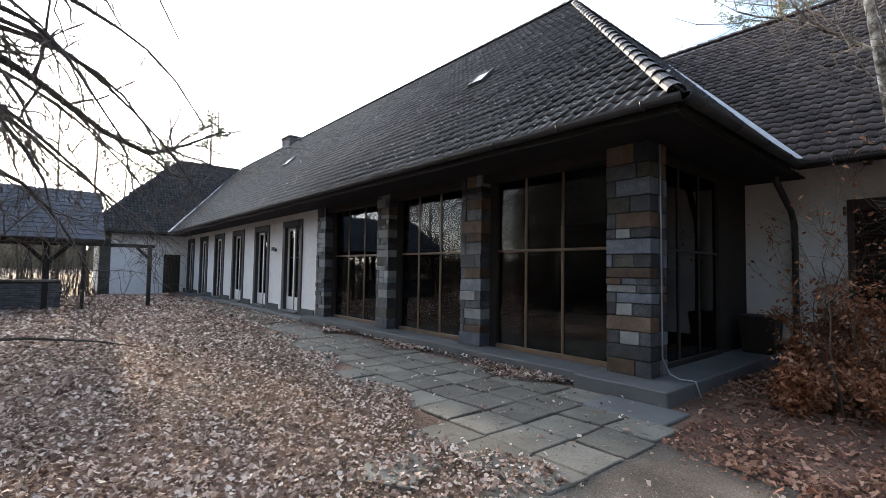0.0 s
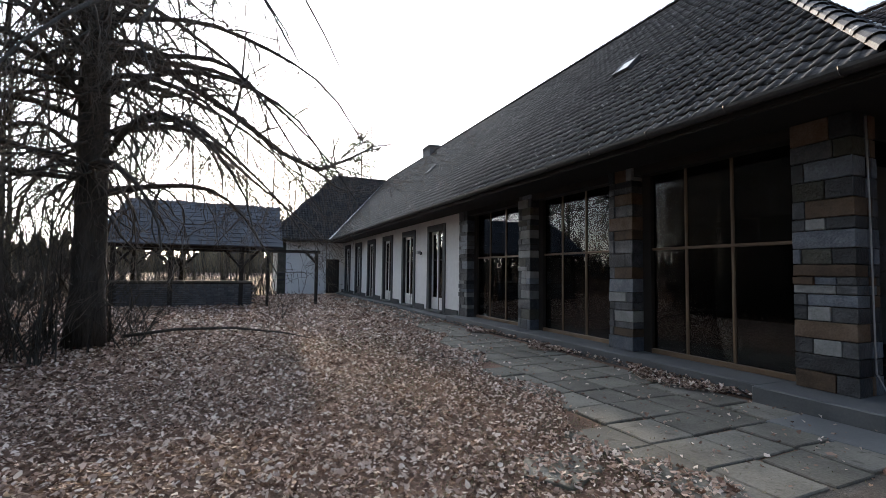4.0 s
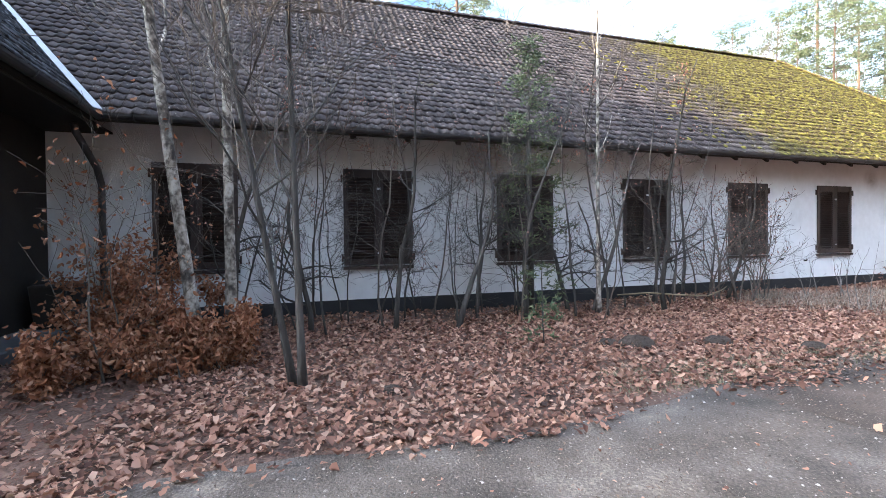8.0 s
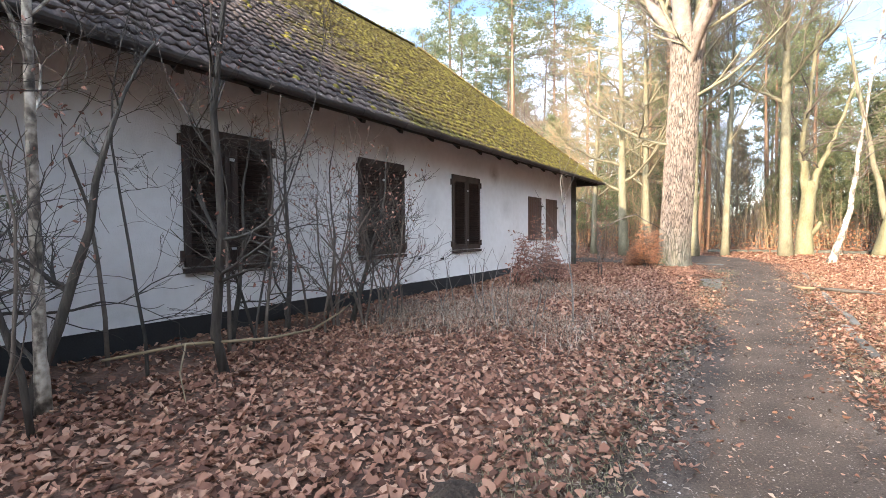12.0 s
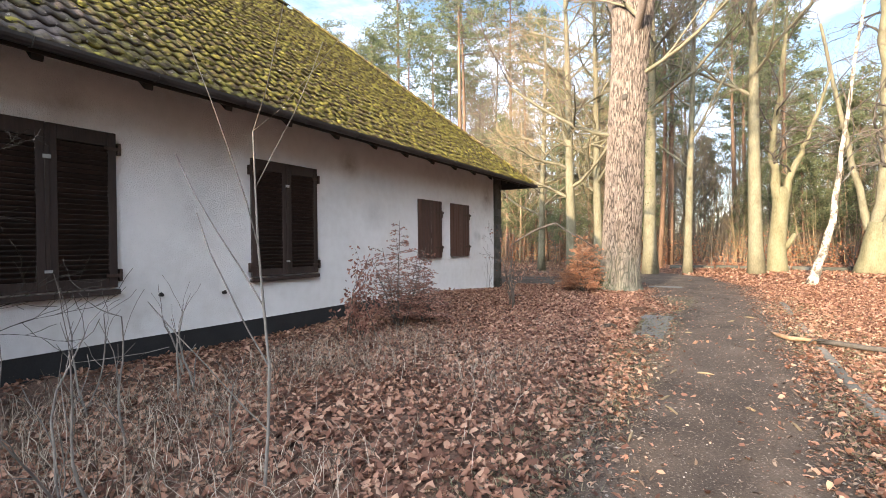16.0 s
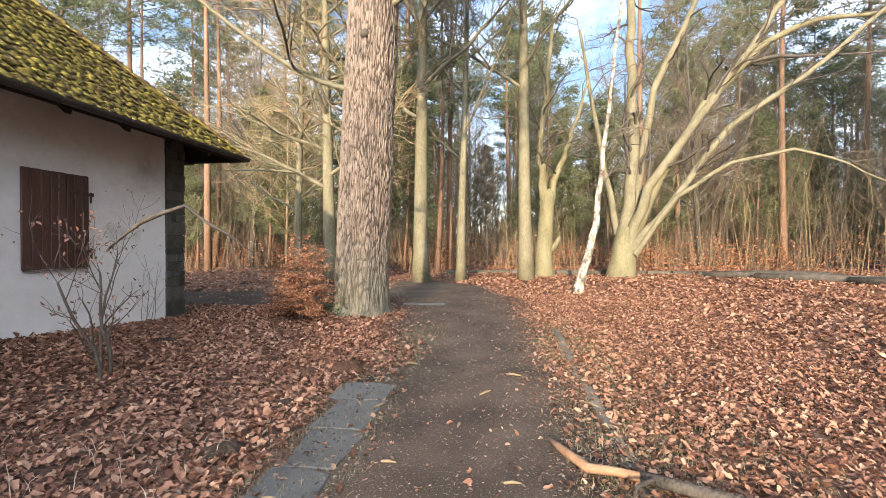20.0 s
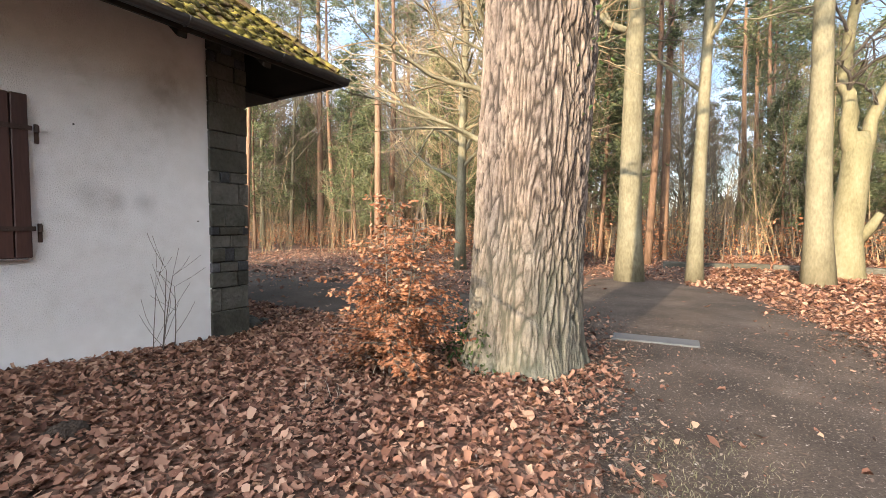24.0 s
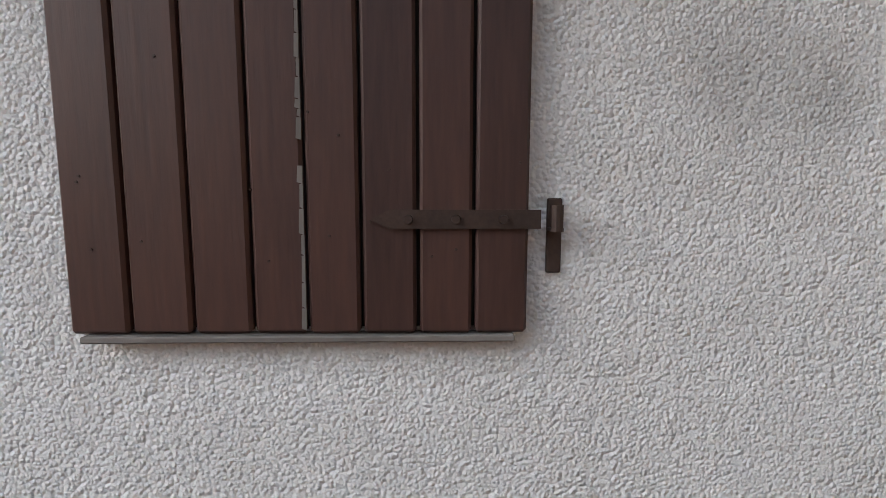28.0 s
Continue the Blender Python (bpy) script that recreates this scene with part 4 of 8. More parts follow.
D, B, R, L, G = "stone_dark", "stone_blue", "stone_rust", "stone_light", "stone_green"
CORNER = [(0.2, [(0.65, R), (1, D)]), (0.18, [(1, D)]), (0.17, [(0.3, D), (0.76, L), (1, D)]), (0.19, [(1, R)]), (0.16, [(0.22, D), (0.6, L), (1, D)]), (0.13, [(0.22, D), (1, B)]),
          (0.1, [(0.68, L), (1, D)]), (0.09, [(0.34, R), (0.7, B), (1, D)]), (0.13, [(1, R)]), (0.17, [(0.13, B), (0.64, G), (1, D)]), (0.2, [(1, B)]), (0.13, [(0.22, D), (0.56, L), (1, D)]),
          (0.2, [(0.22, D), (1, R)]), (0.21, [(0.55, G), (1, D)]), (0.22, [(0.22, D), (1, B)]), (0.2, [(0.7, D), (1, G)])]


def mixed_courses(seed, common):
    r = random.Random(seed)
    rows = []
    for _ in range(19):
        kind = r.random()
        c = [r.choice(common) for _ in range(3)]
        if kind < 0.36:
            row = [(r.uniform(0.18, 0.3), D), (1, c[0])]
        elif kind < 0.6:
            row = [(r.uniform(0.2, 0.3), D), (r.uniform(0.58, 0.76), c[0]), (1, c[1])]
        elif kind < 0.8:
            row = [(r.uniform(0.62, 0.78), c[0]), (1, D)]
        else:
            row = [(1, c[0])]
        rows.append((r.choice((0.1, 0.13, 0.16, 0.19, 0.22)), row))
    return rows


stone_pillar("pillar of dark, rusty and pale squared stones at the hall's corner", PX - 0.02, 6.75, 1.17, 1.75, 0.182, SOF, CORNER, 11, True)
stone_pillar("pillar of mixed dark and rusty stones between tall windows", PX - 0.02, 6.62, 4.1, 4.6, 0.178, SOF, mixed_courses(23, (D, D, B, R, R, L)), 23)
stone_pillar("pillar of grey squared stones between tall windows", PX - 0.02, 6.62, 6.95, 7.4, 0.178, SOF, mixed_courses(35, (D, D, B, L, G)), 35)
stone_pillar("pillar of dark stones beside the white wall", PX - 0.02, 6.62, 10.0, 10.5, 0.178, SOF, mixed_courses(41, (D, D, B, B, L)), 41)
END = [(0.33, [(1, G)]), (0.28, [(0.22, G), (1, G)]), (0.18, [(0.68, G), (1, G)]), (0.12, [(0.2, D), (0.7, G), (1, D)]), (0.17, [(0.35, G), (0.62, D), (1, G)]), (0.15, [(0.52, G), (1, G)]), (0.1, [(0.2, D), (0.86, G), (1, D)]),
       (0.26, [(0.36, G), (1, G)]), (0.26, [(0.76, G), (1, G)]), (0.13, [(0.25, G), (0.52, D), (1, G)]), (0.26, [(1, G)]), (0.2, [(0.72, G), (1, G)])]
stone_pillar("corner pillar of dark greenish dressed stones at the wing's end", PW - 0.03, PW + 0.36, -24.37, -23.89, 0.0, 3.72, END, 52)
stone_pillar("corner pillar of dark stone on the cross wing", 2.55, 3.0, NW - 0.03, NW + 0.33, 0.0, SOF, END, 63)


# ---- tall window bays of the hall
def window_bay(name, x, y0, y1, label, shift=0.045, bars="frame"):
    ob = thing(name, label, "window", pose(x, (y0 + y1) / 2, 0.178), kind="structure")
    h, w = 2.82, (y1 - y0) / 2
    part("jamb", Mesh().box(-0.05, 0.12, -w, -w + 0.07, 0, h), M["dark_frame"], ob, "dark timber post")
    part("jamb", Mesh().box(-0.05, 0.12, w - 0.16, w, 0, h), M["dark_frame"], ob, "dark timber post")
    part("head", Mesh().box(-0.05, 0.12, -w + 0.07, w - 0.16, h, SOF - 0.178), M["dark_frame"], ob)
    a, b = -w + 0.07, w - 0.16
    part("sill", Mesh().box(-0.06, 0.07, a, b, 0.0, 0.07), M[bars], ob, "brown bottom rail", bevel=0.006)
    part("transom", Mesh().box(-0.025, 0.04, a, b, 1.605, 1.645), M[bars], ob, "pale brown cross bar", bevel=0.006)
    for k in (1, 2):
        y = a + (b - a) * (k / 3 + shift)
        part("mullion", Mesh().box(-0.022, 0.035, y - 0.02, y + 0.02, 0.07, h), M[bars], ob, "pale brown upright bar", bevel=0.006)
    for k in range(3):
        ya, yb = a + (b - a) * (k / 3 + (shift if k else 0)), a + (b - a) * ((k + 1) / 3 + (shift if k < 2 else 0))
        for za, zb in ((0.07, 1.605), (1.645, h)):
            p = part("pane", Mesh().box(0.0, 0.006, ya + 0.021, yb - 0.021, za + 0.001, zb - 0.001), M["glass"], ob, "dark reflecting glass pane")
            p.visible_shadow = False
    return ob


window_bay("window_1", 6.6, 1.76, 4.09, "tall dark hall window with brown glazing bars beside the corner pillar")
window_bay("window_2", 6.6, 4.61, 6.94, "tall hall window with brown bars reflecting sky and trees")
window_bay("window_3", 6.6, 7.41, 9.99, "tall dark hall window with brown bars near the white wall")
# bars darker than on the front: the eaves' shade is in their colour
sidew = window_bay("window_4", 0, -1.2, 1.2, "side window of the hall, bars darkened for the shade of deep eaves", 0.0, "dark_frame")
sidew.matrix_basis = pose(7.97, 1.4, 0.172, 0, 0, 90)
setting("wall_south_hall", Mesh().box(9.2, PW + 0.05, 1.38, 1.5, 0.0, SOF), M["dark_frame"], "dark boarded wall beside the side window")
setting("trim_lintel", Mesh().box(PX + 0.02, 6.7, 1.7, 10.5, SOF - 0.14, SOF - 0.002), M["dark_frame"], "dark beam over the hall windows")


# ---- tall glazed doors in the white wall
def glazed_door(name, y0, y1, label, white_foot):
    ob = thing(name, label, "door", pose(PX, (y0 + y1) / 2, 0.16), kind="structure")
    w, h = (y1 - y0) / 2, 2.77
    fr = part("door_surround", Mesh().box(-0.035, 0.2, -w, -w + 0.2, 0, h), M["surround"], ob, "dark stone jamb", bevel=0.008)
    part("door_surround", Mesh().box(-0.035, 0.2, w - 0.2, w, 0, h), M["surround"], ob, "dark stone jamb", bevel=0.008)
    part("lintel", Mesh().box(-0.037, 0.2, -w + 0.2, w - 0.2, h - 0.2, h - 0.002), M["surround"], ob, "dark stone lintel", bevel=0.008)
    part("threshold", Mesh().box(-0.1, 0.2, -w + 0.2, w - 0.2, -0.04, 0.03), M["plinth"], ob, bevel=0.008)
    a = w - 0.2
    for s in (-1, 1):
        y_in, y_out = 0.008 * s, (a - 0.004) * s
        lo, hi = min(y_in, y_out), max(y_in, y_out)
        leaf = part("door_leaf", Mesh().box(0.07, 0.12, lo, lo + 0.085, 0.04, h - 0.21).box(0.07, 0.12, hi - 0.085, hi, 0.04, h - 0.21).box(0.07, 0.12, lo + 0.085, hi - 0.085, h - 0.3, h - 0.21), M["white_paint"] if s > 0 else M["shutter"], ob, "flaking painted door leaf")
        part("kick_panel", Mesh().box(0.065, 0.125, lo + 0.087, hi - 0.087, 0.04, 0.42), M["white_paint"] if white_foot else M["shutter"], leaf, "white kick panel" if white_foot else "brown kick panel", bevel=0.006)
        part("glazing_bar", Mesh().box(0.075, 0.115, lo + 0.087, hi - 0.087, 1.62, 1.65), M["shutter"], leaf)
        for za, zb in ((0.422, 1.619), (1.651, h - 0.302)):
            p = part("pane", Mesh().box(0.093, 0.098, lo + 0.086, hi - 0.086, za, zb), M["glass"], leaf, "dark glass pane")
            p.visible_shadow = False
    return ob


for i, (a, b) in enumerate(DOORS):
    glazed_door(f"door_{i + 1}", a, b, "tall glazed double door with white foot in a dark stone surround" if i < 3 else "tall dark glazed double door in a dark stone surround", i < 3)
door_far = thing("door_7", "dark plank door in the white cross wing wall", "door", pose(5.75, NW, 0.0), kind="structure")
for k in range(6):
    part("plank", Mesh().box(-0.39 + k * 0.13, -0.265 + k * 0.13, 0.05, 0.09, 0.02, 2.1), M["dark_frame"], door_far, bevel=0.006)
part("door_frame", Mesh().box(-0.4, -0.392, 0.0, 0.1, 0, 2.12).box(0.392, 0.4, 0.0, 0.1, 0, 2.12), M["dark_frame"], door_far)


# ---- louvred shutters
def louvred_shutter():
    ob = thing("louvred_shutter", "closed pair of dark brown louvred wooden shutters on a white wall", "shutter", group="louvred shutters along the wing")
    H, W = 1.78, 0.645
    slat = bevelled(Mesh().box(-0.027, 0.027, -0.235, 0.235, -0.004, 0.004).data("slat", M["shutter"]), 0.002)
    for s in (-1, 1):
        leaf = part("leaf", Mesh().box(-0.04, -0.002, -0.32, -0.235, 0, H).box(-0.04, -0.002, 0.235, 0.32, 0, H).box(-0.039, -0.003, -0.235, 0.235, 0, 0.11).box(-0.039, -0.003, -0.235, 0.235, H - 0.16, H), M["shutter"], ob, "framed shutter leaf", pose(0, s * 0.326, 0.02), bevel=0.003)
        for k in range(27):
            part("slat", slat, None, leaf, "", pose(-0.024, 0, 0.14 + k * 0.0555, 0, 48, 0))
        for z in (0.12, H - 0.2):
            part("hinge", Mesh().box(-0.052, -0.041, s * 0.20, s * 0.34, z, z + 0.035).box(-0.055, 0.0, s * 0.335, s * 0.365, z - 0.05, z + 0.09), M["iron"], leaf, "rusty iron hinge")
    # added dark sheet, stands in for the shade seen between the slats
    part("backing", Mesh().box(0.001, 0.004, -0.575, 0.575, 0.1, H - 0.1), M["soffit"], ob, "added dark sheet for the shade between the slats")
    part("cover_strip", Mesh().box(-0.052, -0.041, -0.02, 0.02, 0.03, H), M["shutter"], ob, bevel=0.003)
    part("latch", Mesh().box(-0.06, -0.052, -0.035, 0.035, 0.22, 0.25), M["flashing"], ob, "small grey latch")
    part("latch", Mesh().box(-0.06, -0.052, -0.035, 0.035, 1.42, 1.46), M["flashing"], ob, "small pale latch")
    part("sill", Mesh().box(-0.07, 0.0, -0.665, 0.665, -0.06, 0.0), M["shutter"], ob, "projecting brown sill", bevel=0.006)
    return ob


first = louvred_shutter()
first.matrix_basis = pose(PW, (SHUT[0][0] + SHUT[0][1]) / 2, 0.9)
for a, b in SHUT[1:]:
    copy_thing(first, pose(PW, (a + b) / 2, 0.9))


# ---- plank shutters
def plank_shutter(y0, y1, z0, z1, label):
    ob = thing("plank_shutter", label, "shutter", pose(PW, (y0 + y1) / 2, z0), "plank shutters near the wing's end")
    w, h = y1 - y0, z1 - z0
    pw = w / 8
    edges = [-w / 2 + w * e for e in (0, 0.122, 0.243, 0.365, 0.483, 0.602, 0.732, 0.867, 1)]
    for k in range(8):
        off = 0.004 if k < 4 else 0.0
        ms = Mesh().box(-0.034 - off, -0.008, edges[k] + 0.004, edges[k + 1] - 0.004, 0.012, h - 0.002 * (k % 3))
        part("plank", bevelled(ms.data("plank", M["plank"]), 0.007), None, ob)
    part("back_batten", Mesh().box(-0.0075, -0.001, -w / 2 + 0.01, w / 2 - 0.01, 0.02, h - 0.01), M["dark_frame"], ob, "dark joint behind the planks")
    flakes, e4 = Mesh(), edges[4] + 0.006
    z = 0.02
    while z < h - 0.06:
        step = rng.uniform(0.015, 0.06)
        q = rng.uniform(0.002, 0.0085)
        if rng.random() < 0.85:
            flakes.hull([(-0.038, e4 - 0.004, z), (-0.038, e4 + 0.001 + q, z + 0.004), (-0.038, e4 + 0.001 + q * 0.7, z + step), (-0.038, e4 - 0.005, z + step)], [(-0.0405, e4 - 0.004, z), (-0.0405, e4 + q, z + 0.004), (-0.0405, e4 + q * 0.7, z + step), (-0.0405, e4 - 0.005, z + step)])
        z += step
    part("edge_strip", flakes, M["twig_grey"], ob, "flaking weathered wood edge", kind="stuff")
    part("sill", Mesh().box(-0.046, 0.0, -w / 2 + 0.03, w / 2 - 0.03, -0.006, 0.0085), M["twig_grey"], ob, "narrow weathered sill strip", bevel=0.003)
    for k in range(8):
        for zz in (0.2, 0.24, 0.36, 0.5):
            if rng.random() < 0.45:
                o = (-0.035 - (0.004 if k < 4 else 0), -w / 2 + (k + rng.uniform(0.2, 0.8)) * pw, zz + rng.uniform(-0.06, 0.1))
                part("nail", Mesh().tube([(o[0] + 0.003, o[1], o[2]), (o[0] - 0.002, o[1], o[2])], [0.0035, 0.003], 6), M["iron"], ob)
    for z in (0.24, h - 0.3):
        s = -1
        strap = part("strap_hinge", Mesh().hull([(-0.048, -w / 2 + 0.02 - 0.04, z), (-0.048, -w / 2 + 0.3, z), (-0.048, -w / 2 + 0.34, z + 0.02), (-0.048, -w / 2 + 0.3, z + 0.04), (-0.048, -w / 2 - 0.02, z + 0.04)], [(-0.041, -w / 2 + 0.02 - 0.04, z), (-0.041, -w / 2 + 0.3, z), (-0.041, -w / 2 + 0.34, z + 0.02), (-0.041, -w / 2 + 0.3, z + 0.04), (-0.041, -w / 2 - 0.02, z + 0.04)]), M["iron"], ob, "rusty brown strap hinge")
        for j in range(3):
            o = (-0.05, -w / 2 + 0.06 + j * 0.1, z + 0.02)
            part("bolt", Mesh().tube([(o[0] - 0.006, o[1], o[2]), (o[0] + 0.006, o[1], o[2])], [0.009, 0.011], 8), M["iron"], strap)
        part("pintle", Mesh().box(-0.012, 0.0, -w / 2 - 0.075, -w / 2 - 0.042, z - 0.1, z + 0.065), M["iron"], ob, "iron hinge plate on the wall", bevel=0.003)
        part("pintle_pin", Mesh().tube([(-0.045, -w / 2 - 0.055, z - 0.006), (-0.045, -w / 2 - 0.055, z + 0.05)], [0.013, 0.013], 10).box(-0.05, -0.012, -w / 2 - 0.068, -w / 2 - 0.042, z - 0.006, z + 0.002), M["iron"], ob)
    return ob


plank_shutter(PLANK[0][0], PLANK[0][1], 1.04, 2.44, "closed red-brown plank shutter on a white wall")
plank_shutter(PLANK[1][0], PLANK[1][1], 1.05, 2.44, "closed red-brown plank shutter with iron strap hinges near the corner")

# ---- rafter ends under the wing's eaves
raft = bevelled(Mesh().hull([(-0.72, -0.05, -0.13), (-0.72, 0.05, -0.13), (0.02, 0.05, 0.5), (0.02, -0.05, 0.5)], [(-0.74, -0.05, -0.03), (-0.74, 0.05, -0.03), (0.02, 0.05, 0.62), (0.02, -0.05, 0.62)]).data("rafter_end", M["dark_frame"]), 0.008)
eaves = thing("rafter_ends", "dark sloping rafter ends under the wing's open eaves", "rafters", pose(PW, -1, EAVE), kind="structure")
for k in range(26):
    part("rafter_end", raft, None, eaves, "", pose(0, 0.6 - k * 0.95, -0.03))

# ---- chimney, skylights
chim = thing("chimney", "low dark brick chimney behind the ridge", "chimney", pose(PRX + 0.1, 22.6, RIDGE - 0.85))
part("stack", Mesh().box(-0.4, 0.4, -0.55, 0.55, 0, 1.15), M["brick"], chim, bevel=0.01)
part("cap", Mesh().box(-0.46, 0.46, -0.61, 0.61, 1.15, 1.25), M["plinth"], chim, bevel=0.01)
for y in (5.65, 16.5):
    sl = thing("skylight", "small zinc roof window set in dark tiles", "skylight", Matrix.Translation((7.85, y, EAVE + (7.85 - PEX) * RISE / (PRX - PEX) + 0.06)) @ Matrix.Rotation(-math.atan2(RISE, PRX - PEX), 4, 'Y'))
    part("frame", Mesh().box(-0.24, 0.24, -0.22, -0.19, 0, 0.08).box(-0.24, 0.24, 0.19, 0.22, 0, 0.08).box(-0.24, -0.21, -0.19, 0.19, 0, 0.08).box(0.21, 0.24, -0.19, 0.19, 0, 0.08), M["gutter"], sl, "pale zinc frame")
    # no glass here: pale zinc colour paints the reflected sky
    part("pane", Mesh().box(-0.21, 0.21, -0.19, 0.19, 0.05, 0.06), M["flashing"], sl, "pane coloured pale for the sky reflection")

# ---- drainpipe, cable, wall lamp
pipe = thing("drainpipe", "dark bent drainpipe on the white wing wall", "drainpipe", pose(PW, 0.62, 0))
part("pipe", Mesh().tube([(-0.75, 0.1, SOF - 0.02), (-0.7, 0.1, SOF - 0.12), (-0.2, 0.02, 2.55), (-0.09, 0, 2.3), (-0.09, 0, 0.02)], [0.05] * 5, 12), M["gutter"], pipe, smooth=True)
for z in (0.5, 1.9):
    part("clip", Mesh().tube([(-0.09, 0, z), (-0.09, 0, z + 0.03)], [0.056, 0.056], 12), M["iron"], pipe)
cable = thing("cable", "thin pale cable hanging down the corner pillar", "cable", pose(6.5, 1.13, 0.18))
part("wire", Mesh().tube([(0.02, 0.01, 2.9), (0.0, -0.01, 2.0), (0.03, 0.0, 1.4), (0.0, -0.015, 0.8), (0.02, -0.01, 0.25), (0.06, -0.08, 0.06), (0.05, -0.2, 0.02), (0.1, -0.36, 0.015), (0.06, -0.44, -0.16)], [0.009] * 9, 6), M["flashing"], cable, smooth=True)
lamp = thing("wall_lamp", "small dark wall lamp between two glazed doors", "lamp", pose(PX, 13.6, 2.0))
part("bracket", Mesh().box(-0.05, 0.0, -0.05, 0.05, 0, 0.1), M["dark_frame"], lamp, bevel=0.008)
part("head", Mesh().box(-0.17, -0.05, -0.07, 0.07, 0.02, 0.14), M["flashing"], lamp, "white lamp head", bevel=0.015)

# ---------------------------------------------------------------- plants
def branching(ms, start, direction, length, radius, depth, r, twigs=None, droop=0.0, sides=6, wander=0.25, split=(2, 3), up=0.1, shrink=0.72, spots=None, min_r=0.003):
    """A limb that bends and gives off smaller limbs; the finest go into twigs."""
    target = ms if (radius > 0.02 or twigs is None) else twigs
    pts, radii = [Vector(start)], [radius]
    d = Vector(direction).normalized()
    k = 5 if depth > 1 else 4
    for i in range(k):
        d = (d + Vector((r.uniform(-1, 1), r.uniform(-1, 1), r.uniform(-1, 1))) * wander * 0.5 + Vector((0, 0, up - droop))).normalized()
        pts.append(pts[-1] + d * length / k)
        radii.append(max(min_r, radius * (1 - 0.45 * (i + 1) / k)))
    target.tube(pts, radii, max(3, sides if radius > 0.03 else (4 if radius > 0.012 else 3)), cap=False)
    if spots is not None and depth <= 1:
        spots += pts[1:]
    if depth <= 0:
        return
    for i in range(1, len(pts)):
        n = r.choice(split) if i == len(pts) - 1 else (1 if r.random() < 0.75 else 0)
        for _ in range(n):
            dd = (pts[i] - pts[i - 1]).normalized()
            sidev = Vector((r.uniform(-1, 1), r.uniform(-1, 1), r.uniform(-0.6, 0.8)))
            branching(ms, pts[i], dd * 0.8 + sidev.normalized() * r.uniform(0.45, 0.95), length * shrink * r.uniform(0.7, 1.1), radii[i] * r.uniform(0.5, 0.72), depth - 1, r, twigs, droop, sides, wander, split, up, shrink, spots, min_r)


def split_limb(ob, mat, rest, start, direction, length, radius, depth, r, fine=None, droop=0.0, sides=7, wander=0.25, up=0.1, shrink=0.72, label="", spots=None, name="limb", min_r=0.003):
    """The main stem of a limb becomes a part; everything that grows from it goes into rest (and fine)."""
    pts, radii = [Vector(start)], [radius]
    d = Vector(direction).normalized()
    k = 6
    for i in range(k):
        d = (d + Vector((r.uniform(-1, 1), r.uniform(-1, 1), r.uniform(-1, 1))) * wander * 0.5 + Vector((0, 0, up - droop))).normalized()
        pts.append(pts[-1] + d * length / k)
        radii.append(max(min_r, radius * (1 - 0.55 * (i + 1) / k)))
    part(name, Mesh().tube(pts, radii, sides, cap=False), mat, ob, label, smooth=True)
    if spots is not None and depth <= 1:
        spots += pts[2:]
    for i in range(1, len(pts)):
        n = 2 if i == k else (1 if r.random() < 0.8 else 0)
        for _ in range(n):
            dd = (pts[i] - pts[i - 1]).normalized()
            sidev = Vector((r.uniform(-1, 1), r.uniform(-1, 1), r.uniform(-0.6, 0.8)))
            branching(rest, pts[i], dd * 0.8 + sidev.normalized() * r.uniform(0.45, 0.95), length * shrink * r.uniform(0.6, 1.05), radii[i] * r.uniform(0.45, 0.7), depth - 1, r, fine, droop, 5, wander, (2, 3), up, shrink, spots, min_r)


def bare_tree(name, label, m, height, radius, r, bark, twig, lean=(0, 0), limbs_from=0.35, depth=3, n_limbs=10, trunk_sides=14, droop=0.0, spread=0.8, limb_len=0.35, group="", flare=1.35, up=0.1, joined=False):
    ob = thing(name, label, "tree", m, group)
    trunk, limbs, twigs = Mesh(), Mesh(), Mesh()
    pts, radii = [], []
    k = 12
    for i in range(k + 1):
        t = i / k
        pts.append(Vector((lean[0] * t * height + 0.05 * radius * 4 * math.sin(t * 5 + 1), lean[1] * t * height + 0.05 * radius * 4 * math.sin(t * 4), -0.1 + t * height)))
        radii.append(radius * (1 - 0.7 * t) * (1 + (flare - 1) * math.exp(-t * 22)))
    trunk.tube(pts, radii, trunk_sides)
    for j in range(n_limbs):
        t = limbs_from + (1 - limbs_from) * (j + r.random() * 0.6) / n_limbs
        i = min(k - 1, int(t * k))
        p = pts[i].lerp(pts[i + 1], t * k - i)
        a = j * 2.4 + r.uniform(-0.5, 0.5)
        rad = radius * (1 - 0.7 * t)
        if joined:
            branching(limbs, p, (math.cos(a) * spread, math.sin(a) * spread, 0.55), height * limb_len * (1.1 - 0.6 * t), rad * 0.5, depth, r, twigs, droop, 6, up=up)
        else:
            split_limb(ob, bark, limbs, p, (math.cos(a) * spread, math.sin(a) * spread, 0.55), height * limb_len * (1.1 - 0.6 * t), rad * 0.42, depth, r, twigs, droop, 7, 0.5, up)
    part("trunk", trunk, bark, ob, smooth=True)
    if limbs.v:
        part("branchwork", limbs, bark, ob, "finer bare branches", smooth=True, kind="stuff")
    if twigs.v:
        part("brush", twigs, twig, ob, "bare fine twigs", kind="stuff")
    return ob


